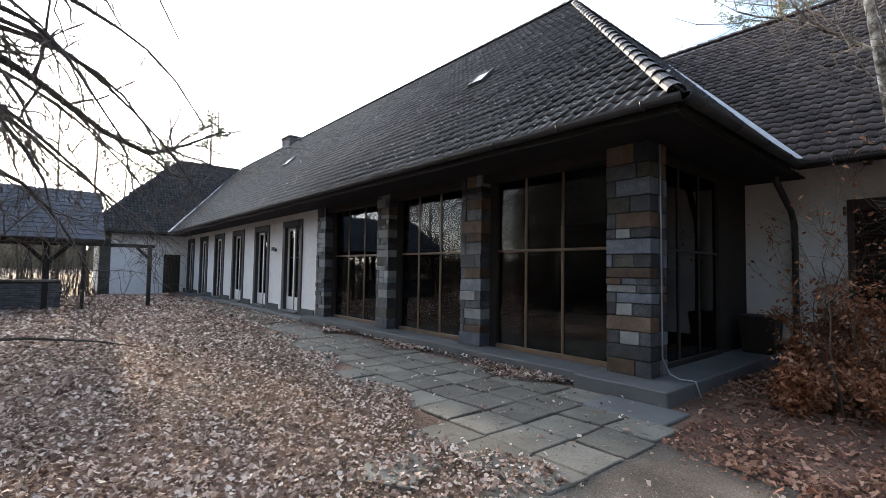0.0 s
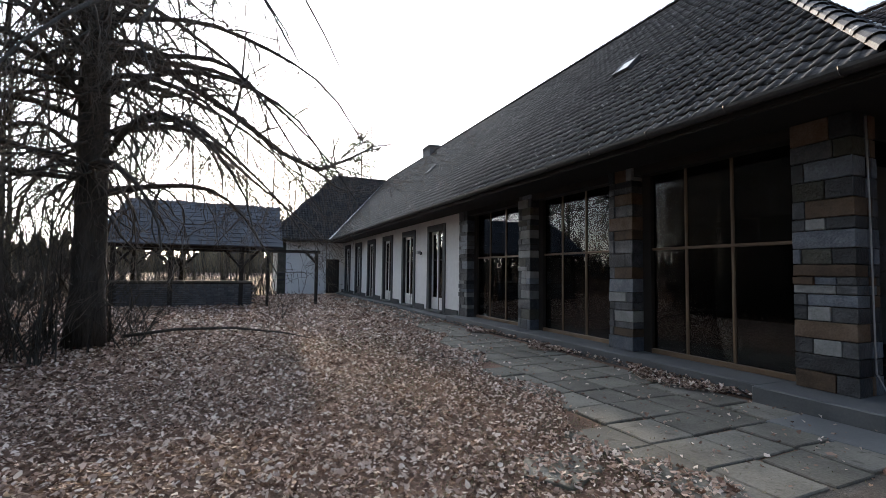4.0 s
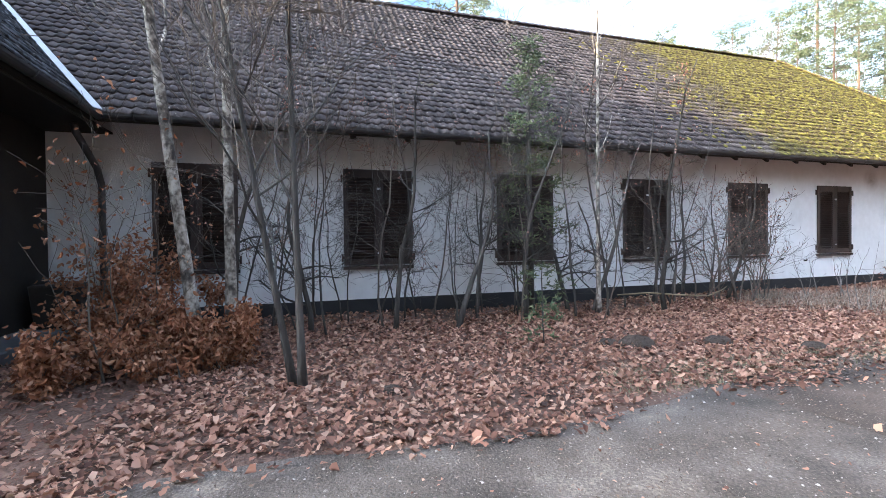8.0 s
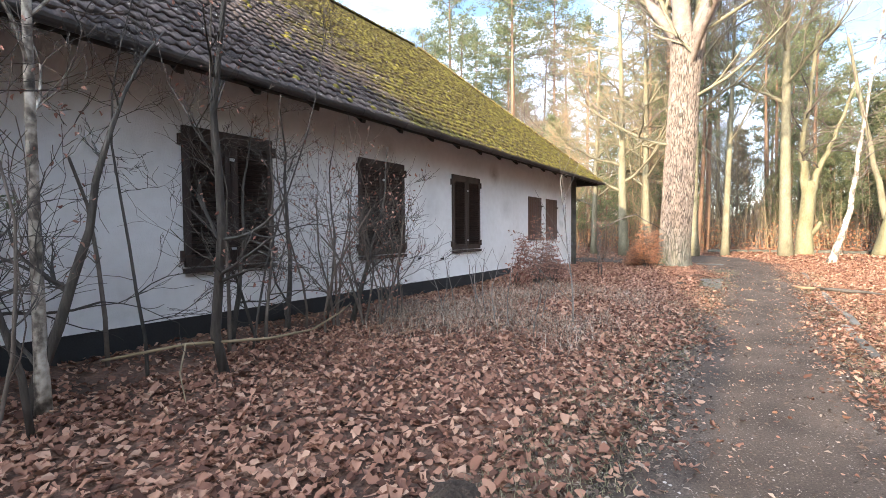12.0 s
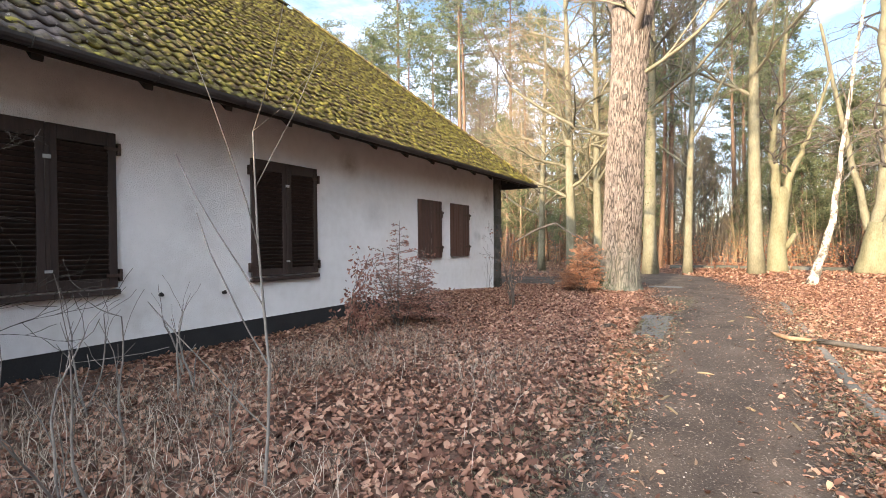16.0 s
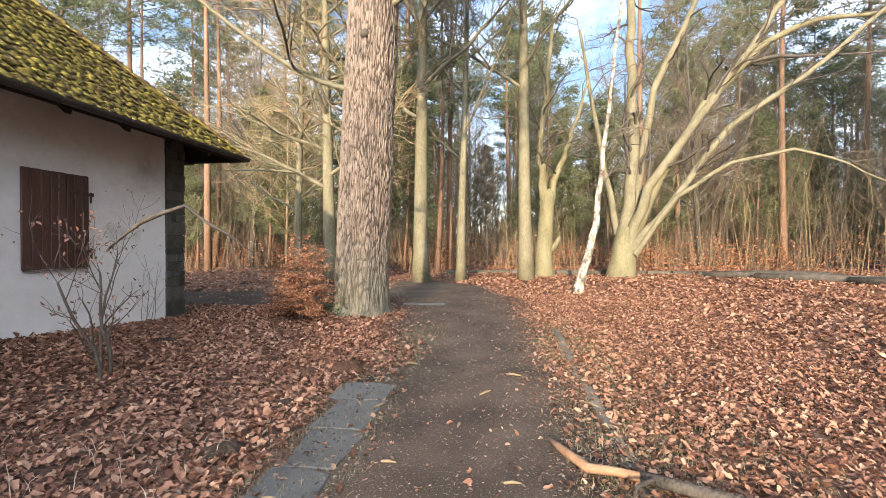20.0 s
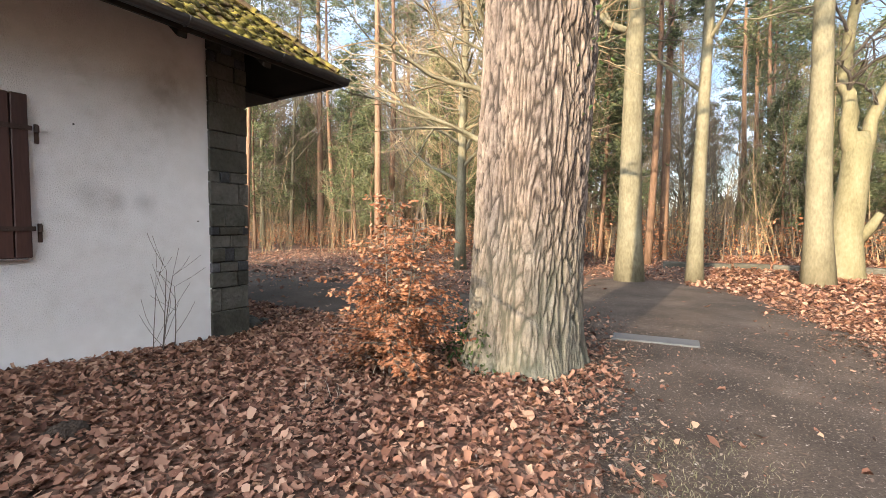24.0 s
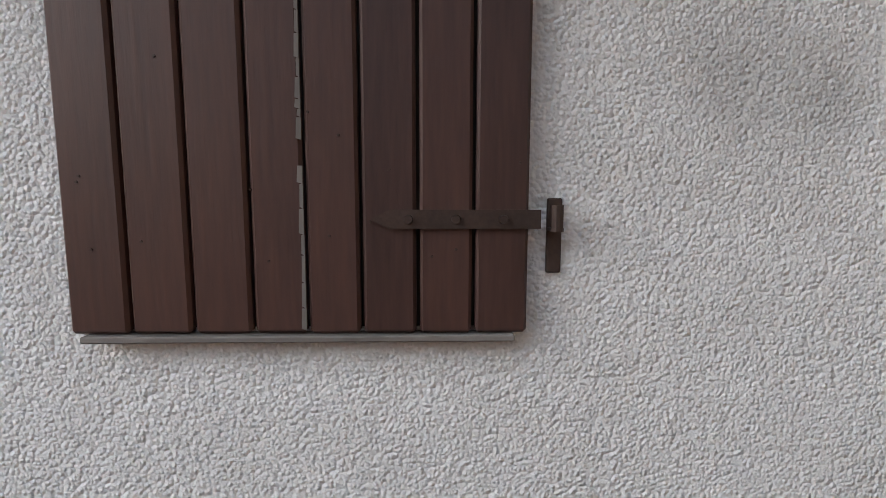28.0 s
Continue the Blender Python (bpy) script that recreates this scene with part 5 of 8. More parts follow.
def clump_leaves(spots, r, per, size, spread, flat=0.3):
    """Small folded leaves scattered round the given places."""
    v, f = [], []
    for p in spots:
        for _ in range(per):
            c = Vector(p) + Vector((r.gauss(0, spread), r.gauss(0, spread), r.gauss(0, spread)))
            d = Vector((r.uniform(-1, 1), r.uniform(-1, 1), r.uniform(-1, flat))).normalized()
            u = d.cross(Vector((r.uniform(-1, 1), r.uniform(-1, 1), r.uniform(-1, 1)))).normalized()
            n = d.cross(u) * 0.18
            s = size * r.uniform(0.6, 1.2)
            b = len(v)
            v += [c, c + d * s * 0.3 + u * s * 0.22 + n * s, c + d * s * 0.68 + u * s * 0.2 + n * s, c + d * s - n * s * 0.6, c + d * s * 0.68 - u * s * 0.2 + n * s, c + d * s * 0.3 - u * s * 0.22 + n * s]
            f += [(b, b + 1, b + 2, b + 3), (b, b + 3, b + 4, b + 5)]
    return np.array([tuple(q) for q in v]), np.array(f)


def needle_tufts(spots, r, per, size):
    v, f = [], []
    for p in spots:
        for _ in range(per):
            c = Vector(p) + Vector((r.gauss(0, size), r.gauss(0, size), r.gauss(0, size * 0.8)))
            for _ in range(4):
                d = Vector((r.uniform(-1, 1), r.uniform(-1, 1), r.uniform(-0.4, 0.9))).normalized() * size * r.uniform(0.6, 1.1)
                s = d.cross(Vector((r.uniform(-1, 1), r.uniform(-1, 1), r.uniform(-1, 1)))).normalized() * size * 0.13
                b = len(v)
                v += [c - s, c + s, c + d]
                f.append((b, b + 1, b + 2))
    return np.array([tuple(q) for q in v]), np.array(f)


def pine_tree(seed, height, radius, crown_from, m=None, size=0.22, per=17):
    r = random.Random(seed)
    ob = thing("pine_tree", "tall slender pine with reddish trunk and thin green crown", "tree", m, "pines of the surrounding wood")
    trunk, limbs, spots = Mesh(), Mesh(), []
    k = 8
    bend = r.uniform(-0.02, 0.02)
    pts = [Vector((bend * height * math.sin(i / k * 3), bend * height * math.sin(i / k * 2), -0.2 + height * i / k)) for i in range(k + 1)]
    trunk.tube(pts, [radius * (1 - 0.8 * i / k) for i in range(k + 1)], 8)
    n = 34
    for j in range(n):
        t = crown_from + (0.99 - crown_from) * j / n
        a = j * 2.4 + r.uniform(-0.4, 0.4)
        ln = height * 0.15 * (1.15 - t) / (1.15 - crown_from) * r.uniform(0.6, 1.2) + 0.3
        p = Vector((bend * height * math.sin(t * 3), bend * height * math.sin(t * 2), height * t))
        q = p + Vector((math.cos(a) * ln, math.sin(a) * ln, ln * r.uniform(0.0, 0.45)))
        limbs.tube([p, (p + q) / 2 + Vector((0, 0, -0.05)), q], [radius * 0.22, radius * 0.13, 0.012], 4, cap=False)
        spots += [p.lerp(q, s) for s in (0.4, 0.55, 0.7, 0.85, 1.0)]
    for j in range(8):
        t = r.uniform(0.2, crown_from)
        a = r.uniform(0, 6.28)
        ln = r.uniform(0.3, 1.4)
        p = Vector((0, 0, height * t))
        limbs.tube([p, p + Vector((math.cos(a) * ln, math.sin(a) * ln, r.uniform(-0.2, 0.2)))], [0.02, 0.008], 3, cap=False)
    part("trunk", trunk, M["bark_pine"], ob, smooth=True)
    part("branchwork", limbs, M["twig"], ob, kind="stuff")
    v, f = needle_tufts(spots, r, per, size)
    crown = new("crown", fast_mesh("crown", v, f, M["needle"]))
    crown.parent = ob
    tagged(crown, "loose clumps of green needles")
    return ob


def thin_tree(seed, height, radius, bark, twig, label, group):
    r = random.Random(seed)
    return bare_tree("bare_tree", label, None, height, radius, r, bark, twig, (r.uniform(-0.05, 0.05), r.uniform(-0.05, 0.05)), 0.2, 3, 20, 8, 0.02, 0.8, 0.22, group, joined=True)


plant = random.Random(21)

# ---- the great oak beside the house corner
def oak():
    r = random.Random(5)
    ob = thing("oak_tree", "great oak with deeply furrowed pale bark beside the house corner", "tree", pose(7.06, -24.88, 0))
    heights = [-0.1 + 5.3 * i / 250 for i in range(250)] + [5.2 + 2.9 * i / 50 for i in range(51)]
    k, sides = len(heights) - 1, 360
    v, f, deep = [], [], []
    for z in heights:
        rad = 0.535 - 0.004 * z + 0.1 * math.exp(-max(z, 0) * 3.0) + 0.1 * max(0.0, (z - 6.3) / 1.8) ** 2
        lean = -0.05 * z + 0.01 * math.sin(z * 2.1)
        for s in range(sides):
            a = 2 * math.pi * s / sides
            c = Vector((math.cos(a) * 11.2, math.sin(a) * 11.2, z * 3.3))
            c += noise.noise_vector(c * 0.35) * 1.1 + noise.noise_vector(c * 1.1) * 0.22
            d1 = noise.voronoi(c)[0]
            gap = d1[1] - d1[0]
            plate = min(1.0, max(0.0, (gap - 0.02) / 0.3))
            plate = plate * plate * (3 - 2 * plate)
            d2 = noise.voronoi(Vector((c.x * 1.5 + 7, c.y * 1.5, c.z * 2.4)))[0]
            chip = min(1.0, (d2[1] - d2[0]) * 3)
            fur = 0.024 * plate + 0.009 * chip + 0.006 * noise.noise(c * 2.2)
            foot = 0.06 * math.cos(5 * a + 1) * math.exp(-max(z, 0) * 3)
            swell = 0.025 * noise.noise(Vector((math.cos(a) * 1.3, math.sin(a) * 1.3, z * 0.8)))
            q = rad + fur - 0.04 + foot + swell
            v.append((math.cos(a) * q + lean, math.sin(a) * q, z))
            # the deeper the groove, the darker it is painted, shade included
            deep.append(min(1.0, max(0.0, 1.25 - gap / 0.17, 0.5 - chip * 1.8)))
    for i in range(k):
        for s in range(sides):
            t = (s + 1) % sides
            f.append((i * sides + s, i * sides + t, (i + 1) * sides + t, (i + 1) * sides + s))
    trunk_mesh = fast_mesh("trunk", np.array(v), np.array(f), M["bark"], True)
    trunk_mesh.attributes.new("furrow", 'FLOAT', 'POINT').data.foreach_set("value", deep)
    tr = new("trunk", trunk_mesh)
    tr.parent = ob
    limbs, twigs = Mesh(), Mesh()
    for d, ln, rad in (((-0.8, 0.4, 1.0), 6, 0.2), ((0.7, 0.2, 1.1), 6, 0.22), ((-0.3, -0.7, 1.1), 6, 0.22), ((-0.5, 0.9, 0.7), 5, 0.12)):
        split_limb(ob, M["bark"], limbs, (-0.36, 0, 7.3 + r.uniform(-0.6, 0.6)), d, ln, rad, 3, r, twigs, 0.02, 9, up=0.06, label="pale spreading limb")
    for d, ln, rad in (((0.12, 0.1, 1.0), 8, 0.33), ((-0.3, -0.05, 1.0), 8, 0.28), ((0.35, -0.2, 1.0), 7, 0.22)):
        split_limb(ob, M["bark"], limbs, (d[0] * 0.3 - 0.37, d[1] * 0.3, 7.4), d, ln, rad, 3, r, twigs, 0.0, 12, 0.15, 0.03, label="great rising leader")
    for d, z in (((0.9, 0.5, 0.25), 4.4), ((-0.9, 0.3, 0.2), 6.0)):
        split_limb(ob, M["bark_pale"], limbs, (d[0] * 0.4 - 0.05 * z, d[1] * 0.4, z), d, 3.2, 0.06, 3, r, twigs, 0.0, 7, label="low thin limb")
    part("branchwork", limbs, M["bark_pale"], ob, "finer pale branches", smooth=True, kind="stuff")
    part("brush", twigs, M["twig"], ob, "bare fine twigs", kind="stuff")
    part("knot", Mesh().tube([(-0.27, 0.44, 5.33), (-0.27, 0.52, 5.35), (-0.27, 0.545, 5.35)], [0.1, 0.075, 0.03], 12), M["bark_dark"], ob, "dark healed branch knot", smooth=True)
    v, f = clump_leaves([(0.56 * math.cos(a), 0.56 * math.sin(a), z) for a in (0.1, 0.4, 0.7, 1.0, 1.3) for z in (0.08, 0.2, 0.35)], r, 34, 0.05, 0.12)
    iv = new("ivy", fast_mesh("ivy", v, f, M["ivy"]))
    iv.parent = ob
    tagged(iv, "dark green ivy at the foot", kind="stuff")
    v, f = clump_leaves([(0.53 * math.cos(a) - 0.05 * z, 0.53 * math.sin(a), z) for z, a in ((2.4, 2.9), (2.9, 3.0), (3.3, 2.85), (3.9, 2.95), (4.3, 2.85), (4.6, 3.0), (5.0, 2.9), (5.6, 2.95), (6.2, 2.9))], r, 16, 0.06, 0.09)
    climb = new("ivy", fast_mesh("ivy", v, f, M["ivy"]))
    climb.parent = ob
    tagged(climb, "dark ivy climbing the trunk", kind="stuff")
    return ob


oak()
bare_tree("beech_tree", "smooth grey-barked forked tree at the path's bend", pose(7.2, -32.6, 0), 15, 0.28, random.Random(31), M["bark_pale"], M["twig"], (0.0, 0.0), 0.4, 3, 11, 14)
bare_tree("beech_tree", "slender pale-barked tree at the path's bend", pose(5.85, -33.3, 0), 13, 0.17, random.Random(32), M["bark_pale"], M["twig"], (-0.02, 0.0), 0.35, 3, 10, 12)
bare_tree("beech_tree", "straight pale trunk beside the sunlit clearing", pose(3.35, -34.2, 0), 16, 0.27, random.Random(33), M["bark_pale"], M["twig"], (0.02, 0), 0.45, 3, 11, 14)
bare_tree("lime_tree", "pale crooked tree with low spreading limbs behind the oak", pose(10.3, -31.8, 0), 13, 0.24, random.Random(36), M["bark_pale"], M["twig_pale"], (0.03, 0), 0.26, 2, 22, 14, 0.05, 1.0, 0.3, up=0.03)
bare_tree("lime_tree", "pale upright tree with bare twigs behind the house corner", pose(9.3, -32.4, 0), 14, 0.2, random.Random(37), M["bark_pale"], M["twig_pale"], (0.02, 0), 0.25, 2, 22, 14, 0.03, 0.9, 0.26, up=0.05)
bare_tree("lime_tree", "pale forked bare tree behind the house corner", pose(12.4, -33.5, 0), 12, 0.17, random.Random(38), M["bark_pale"], M["twig_pale"], (-0.02, 0), 0.22, 2, 22, 14, 0.03, 1.0, 0.28, up=0.04)


def grow_stems(ob, stems, r, limbs, twigs, first):
    """Each stem follows its way with small kinks; thin side branches grow from it."""
    for r0, r1, mat, way in stems:
        pts = []
        kink = 0.3 * r0
        for p, q in zip(way, way[1:]):
            for t in (0, 0.33, 0.66):
                pts.append(Vector(p).lerp(Vector(q), t) + Vector((r.uniform(-kink, kink), r.uniform(-kink, kink), r.uniform(-kink, kink))))
        pts.append(Vector(way[-1]))
        k = len(pts) - 1
        radii = [r0 + (r1 - r0) * (i / k) ** 0.7 for i in range(k + 1)]
        part("stem", Mesh().tube(pts, radii, 12, cap=False), mat, ob, "dark level bough" if mat == M["bark_dark"] else "rising stem", smooth=True)
        for i in range(first, k + 1):
            dd = (pts[i] - pts[i - 1]).normalized()
            branching(limbs, pts[i], dd * 0.7 + Vector((r.uniform(-0.9, 0.5), r.uniform(-0.8, 0.8), r.uniform(-0.5, 0.7))), r.uniform(1.0, 2.4), max(0.014, radii[i] * 0.32), 2, r, twigs, 0.1, 5, 0.7, (1, 2), 0.06, 0.6, min_r=0.004)


def many_stemmed():
    r = random.Random(9)
    ob = thing("spreading_tree", "many-stemmed spreading bare tree with pale mossy bark", "tree", pose(-0.6, -36.0, 0))
    limbs, twigs = Mesh(), Mesh()
    part("trunk", Mesh().tube([(0.05, 0, -0.1), (0.03, 0, 0.3), (-0.05, 0, 0.8), (-0.12, 0.02, 1.4), (-0.2, 0.02, 2.1)], [0.68, 0.56, 0.5, 0.46, 0.36], 18), M["bark_moss"], ob, "thick mossy foot", smooth=True)
    # each stem: its start and end thickness, then reach to the side, depth and height along it
    stems = ((0.3, 0.15, M["bark_pale"], ((-0.1, 0, 1.2), (-0.33, 0, 3.0), (-0.42, 0.1, 6.1), (-0.25, 0.2, 9.4), (-0.35, 0.3, 12.4))),
             (0.23, 0.09, M["bark_pale"], ((-0.2, -0.2, 1.6), (-0.78, -0.4, 4.2), (-1.36, -0.5, 8.0), (-2.65, -0.4, 10.7), (-3.5, -0.2, 12.6))),
             (0.25, 0.07, M["bark_pale"], ((-0.25, 0.2, 1.4), (-0.9, 0.5, 3.6), (-2.5, 0.9, 6.1), (-4.3, 1.2, 8.7), (-5.5, 1.3, 10.6), (-6.6, 1.2, 12.6))),
             (0.25, 0.04, M["bark_moss"], ((-0.3, 0, 1.5), (-1.2, 0.3, 3.7), (-2.95, 0.5, 6.9), (-4.96, 0.5, 9.1), (-7.1, 0.4, 10.1), (-9.9, 0.2, 10.3), (-11.9, 0, 9.7))),
             (0.19, 0.04, M["bark_pale"], ((-0.35, 0.3, 1.2), (-1.6, 0.8, 3.0), (-3.5, 1.4, 5.8), (-5.85, 1.9, 7.4), (-8.4, 2.2, 9.7), (-9.9, 2.3, 11.6))),
             (0.13, 0.02, M["bark_pale"], ((-0.4, 0.4, 1.0), (-1.8, 1.0, 3.3), (-3.5, 1.5, 4.4), (-5.5, 1.9, 4.8), (-7.1, 2.1, 4.2), (-8.8, 2.2, 3.2))),
             (0.1, 0.02, M["bark_dark"], ((-3.8, 0.5, 8.3), (-5.85, 0.2, 8.8), (-7.9, -0.1, 8.8), (-9.8, -0.2, 8.9), (-11.8, -0.3, 8.2))),
             (0.16, 0.06, M["bark_pale"], ((0.1, -0.3, 1.8), (0.5, -0.8, 4.5), (1.1, -1.2, 8.0), (1.5, -1.4, 11.0))))
    grow_stems(ob, stems, r, limbs, twigs, 3)
    part("branchwork", limbs, M["bark_dark"], ob, "finer dark branches", smooth=True, kind="stuff")
    part("brush", twigs, M["twig"], ob, "bare fine twigs", kind="stuff")


many_stemmed()


def mossy_tree():
    r = random.Random(34)
    ob = thing("mossy_tree", "moss-grown forked tree beside the sunlit clearing", "tree", pose(2.55, -36.2, 0))
    limbs, twigs = Mesh(), Mesh()
    part("trunk", Mesh().tube([(0.02, 0, -0.1), (0, 0, 0.2), (0.02, 0, 1.2), (-0.08, 0, 2.4), (-0.14, 0, 3.4), (-0.16, 0, 3.75)], [0.5, 0.4, 0.34, 0.31, 0.3, 0.2], 16), M["bark_moss"], ob, smooth=True)
    part("stub", Mesh().tube([(-0.2, 0, 1.0), (-0.45, 0.05, 1.35), (-0.62, 0.08, 1.7)], [0.16, 0.12, 0.08], 9), M["bark_moss"], ob, "broken mossy limb stub", smooth=True)
    grow_stems(ob, ((0.24, 0.07, M["bark_moss"], ((-0.12, 0, 3.1), (0.1, 0.1, 4.3), (0.2, 0.1, 5.4), (-0.05, 0.2, 7.6), (-0.3, 0.3, 11.0))),
                    (0.2, 0.05, M["bark_moss"], ((-0.2, 0, 3.1), (-0.4, -0.1, 4.0), (-0.85, -0.2, 5.2), (-1.2, -0.3, 6.2), (-1.9, -0.4, 8.5)))), r, limbs, twigs, 4)
    part("branchwork", limbs, M["bark_dark"], ob, "finer dark branches", smooth=True, kind="stuff")
    part("brush", twigs, M["twig"], ob, "bare fine twigs", kind="stuff")


def leaning_birch():
    r = random.Random(35)
    ob = thing("birch_tree", "leaning white-barked birch on the sunlit leaves", "tree", pose(2.14, -29.6, 0))
    limbs, twigs = Mesh(), Mesh()
    part("foot", Mesh().tube([(0.04, 0, -0.06), (0, 0, 0.1), (-0.1, 0, 0.42)], [0.19, 0.155, 0.13], 14), M["birch"], ob, "dark-ridged foot", smooth=True)
    grow_stems(ob, ((0.135, 0.03, M["birch"], ((-0.09, 0, 0.36), (-0.36, 0, 1.3), (-0.54, 0.02, 2.35), (-0.6, 0.03, 3.4), (-0.74, 0.05, 4.5), (-1.0, 0.1, 6.8), (-1.5, 0.2, 11.5))),), r, limbs, twigs, 8)
    part("branchwork", limbs, M["bark_dark"], ob, "finer dark branches", smooth=True, kind="stuff")
    part("brush", twigs, M["twig"], ob, "bare fine twigs", kind="stuff")


mossy_tree()
leaning_birch()

# ---- the dark tree in the courtyard, with drooping boughs
def dark_tree():
    r = random.Random(14)
    ob = thing("courtyard_tree", "dark upright tree with long drooping bare boughs", "tree", pose(-1.9, 8.6, 0))
    trunk, limbs, twigs = Mesh(), Mesh(), Mesh()
    pts = [Vector((0.02 * math.sin(i), 0, -0.1 + i * 1.1)) for i in range(13)]
    trunk.tube(pts, [0.34, 0.265, 0.25, 0.245, 0.24, 0.235, 0.23, 0.22, 0.2, 0.18, 0.15, 0.12, 0.08], 16)
    for z, a, ln in ((2.6, 0.1, 3.2), (3.3, -0.8, 3.6), (3.9, 0.6, 4.2), (4.4, -0.2, 4.4), (4.9, -1.3, 4.0), (5.3, 0.3, 4.8), (3.5, 2.6, 3.6), (4.6, 3.4, 3.8), (5.5, 2.0, 4.0), (6.3, 0.9, 4.4), (6.6, -0.3, 4.4), (7.0, 3.0, 4.2), (4.2, 4.4, 3.8), (2.9, 3.6, 3.0), (4.7, 0.8, 4.4), (6.0, 0.2, 4.8), (5.6, 1.2, 4.2), (7.4, -0.2, 4.4), (3.0, 1.5, 3.2), (5.0, -1.5, 3.4), (5.6, -1.0, 3.6), (6.2, -1.3, 3.6), (6.8, -0.7, 3.8), (4.3, -1.0, 3.2), (7.2, -1.4, 3.6), (3.8, -0.4, 3.6), (5.2, -0.3, 3.8), (3.4, 2.0, 3.4), (4.0, 3.0, 3.6), (4.8, 2.4, 3.6), (5.4, 3.3, 3.8), (6.0, 2.7, 3.8), (6.6, 3.6, 3.8), (5.8, 1.9, 3.6), (3.2, 3.2, 3.0), (4.4, 3.9, 3.4), (5.2, 4.2, 3.4), (6.4, 2.1, 3.6), (3.0, -1.3, 2.6)):
        pts, k, sway, rise = [], 9, r.uniform(-0.5, 0.5), r.uniform(0.12, 0.3)
        for i in range(k + 1):
            t = i / k
            b = a + sway * t + 0.12 * math.sin(6 * t + z)
            pts.append(Vector((math.cos(b) * ln * t ** 0.85, math.sin(b) * ln * t ** 0.85, z + ln * (rise * math.sin(min(1.0, t * 1.6) * math.pi / 2) - 0.62 * t ** 2.4) + 0.09 * math.sin(9 * t + 3 * z))))
        radii = [r.uniform(0.045, 0.075) * (1 - 0.9 * i / k) + 0.006 for i in range(k + 1)]
        radii.sort(reverse=True)
        part("limb", Mesh().tube(pts, radii, 7, cap=False), M["bark_dark"], ob, "arching drooping bough", smooth=True)
        for i in range(1, k + 1):
            for _ in range(1 + (i % 2) if i < k else 2):
                dd = (pts[i] - pts[i - 1]).normalized()
                branching(limbs, pts[i].lerp(pts[i - 1], r.random()), dd * 0.5 + Vector((r.uniform(-0.7, 0.7), r.uniform(-0.7, 0.7), r.uniform(-0.7, 0.3))), r.uniform(0.6, 1.5) * (1.2 - 0.4 * i / k), max(0.009, radii[i] * 0.5), 2, r, twigs, 0.2, 5, 0.9, (1, 2), 0.05, 0.66, min_r=0.0035)
    # the long swaying bough that dips and rises again
    pts = [Vector((q * 0.97, q * 0.24, z)) for q, z in ((0, 5.5), (1.2, 5.25), (2.4, 4.65), (3.4, 4.02), (4.2, 3.76), (4.9, 4.1), (5.7, 4.6), (6.7, 4.9))]
    radii = [0.085, 0.075, 0.065, 0.055, 0.045, 0.033, 0.02, 0.008]
    part("limb", Mesh().tube(pts, radii, 8, cap=False), M["bark_dark"], ob, "long swaying bough", smooth=True)
    for p, q, rad in zip(pts[1:], pts[2:], radii[1:]):
        for _ in range(4):
            o = p.lerp(q, r.random())
            branching(limbs, o, ((q - p).normalized() * 0.5 + Vector((r.uniform(-0.6, 0.6), r.uniform(-0.6, 0.6), r.uniform(-0.5, 0.9)))), r.uniform(0.8, 1.7), rad * 0.45, 3, r, twigs, 0.1, 5, 0.7, min_r=0.003)
    part("trunk", trunk, M["bark_dark"], ob, smooth=True)
    part("branchwork", limbs, M["bark_dark"], ob, "finer dark branches", smooth=True, kind="stuff")
    part("brush", twigs, M["twig"], ob, "tangled fine twigs", kind="stuff")


dark_tree()
# ---- thickets and saplings
def shrub(name, label, m, stems, height, r, twig, leaves=0, leaf_mat=None, leaf_size=0.06, spread=0.5, depth=2, group="", base_r=0.012, leaf_spread=0.05, wander=0.4):
    ob = thing(name, label, "shrub", m, group)
    wood, spots = Mesh(), []
    for s in range(stems):
        a = r.uniform(0, 6.28)
        p = (r.uniform(-0.15, 0.15) * stems ** 0.5 * 0.6, r.uniform(-0.15, 0.15) * stems ** 0.5 * 0.6, -0.05)
        split_limb(ob, twig, wood, p, (math.cos(a) * spread, math.sin(a) * spread, 1.0), height * r.uniform(0.5, 0.7), base_r * r.uniform(0.7, 1.3), depth, r, None, 0.0, 6, wander, 0.07, 0.5, "", spots, "stem", 0.0022)
    part("brush", wood, twig, ob, "fine bare twigs", smooth=True, kind="stuff")
    if leaves:
        v, f = clump_leaves([e for e in spots if leaves > 1 or r.random() < 0.3], r, leaves, leaf_size, leaf_spread, -0.1)
        lv = new("foliage", fast_mesh("foliage", v, f, leaf_mat))
        lv.parent = ob
        tagged(lv, "dry russet leaves", kind="stuff")
    return ob


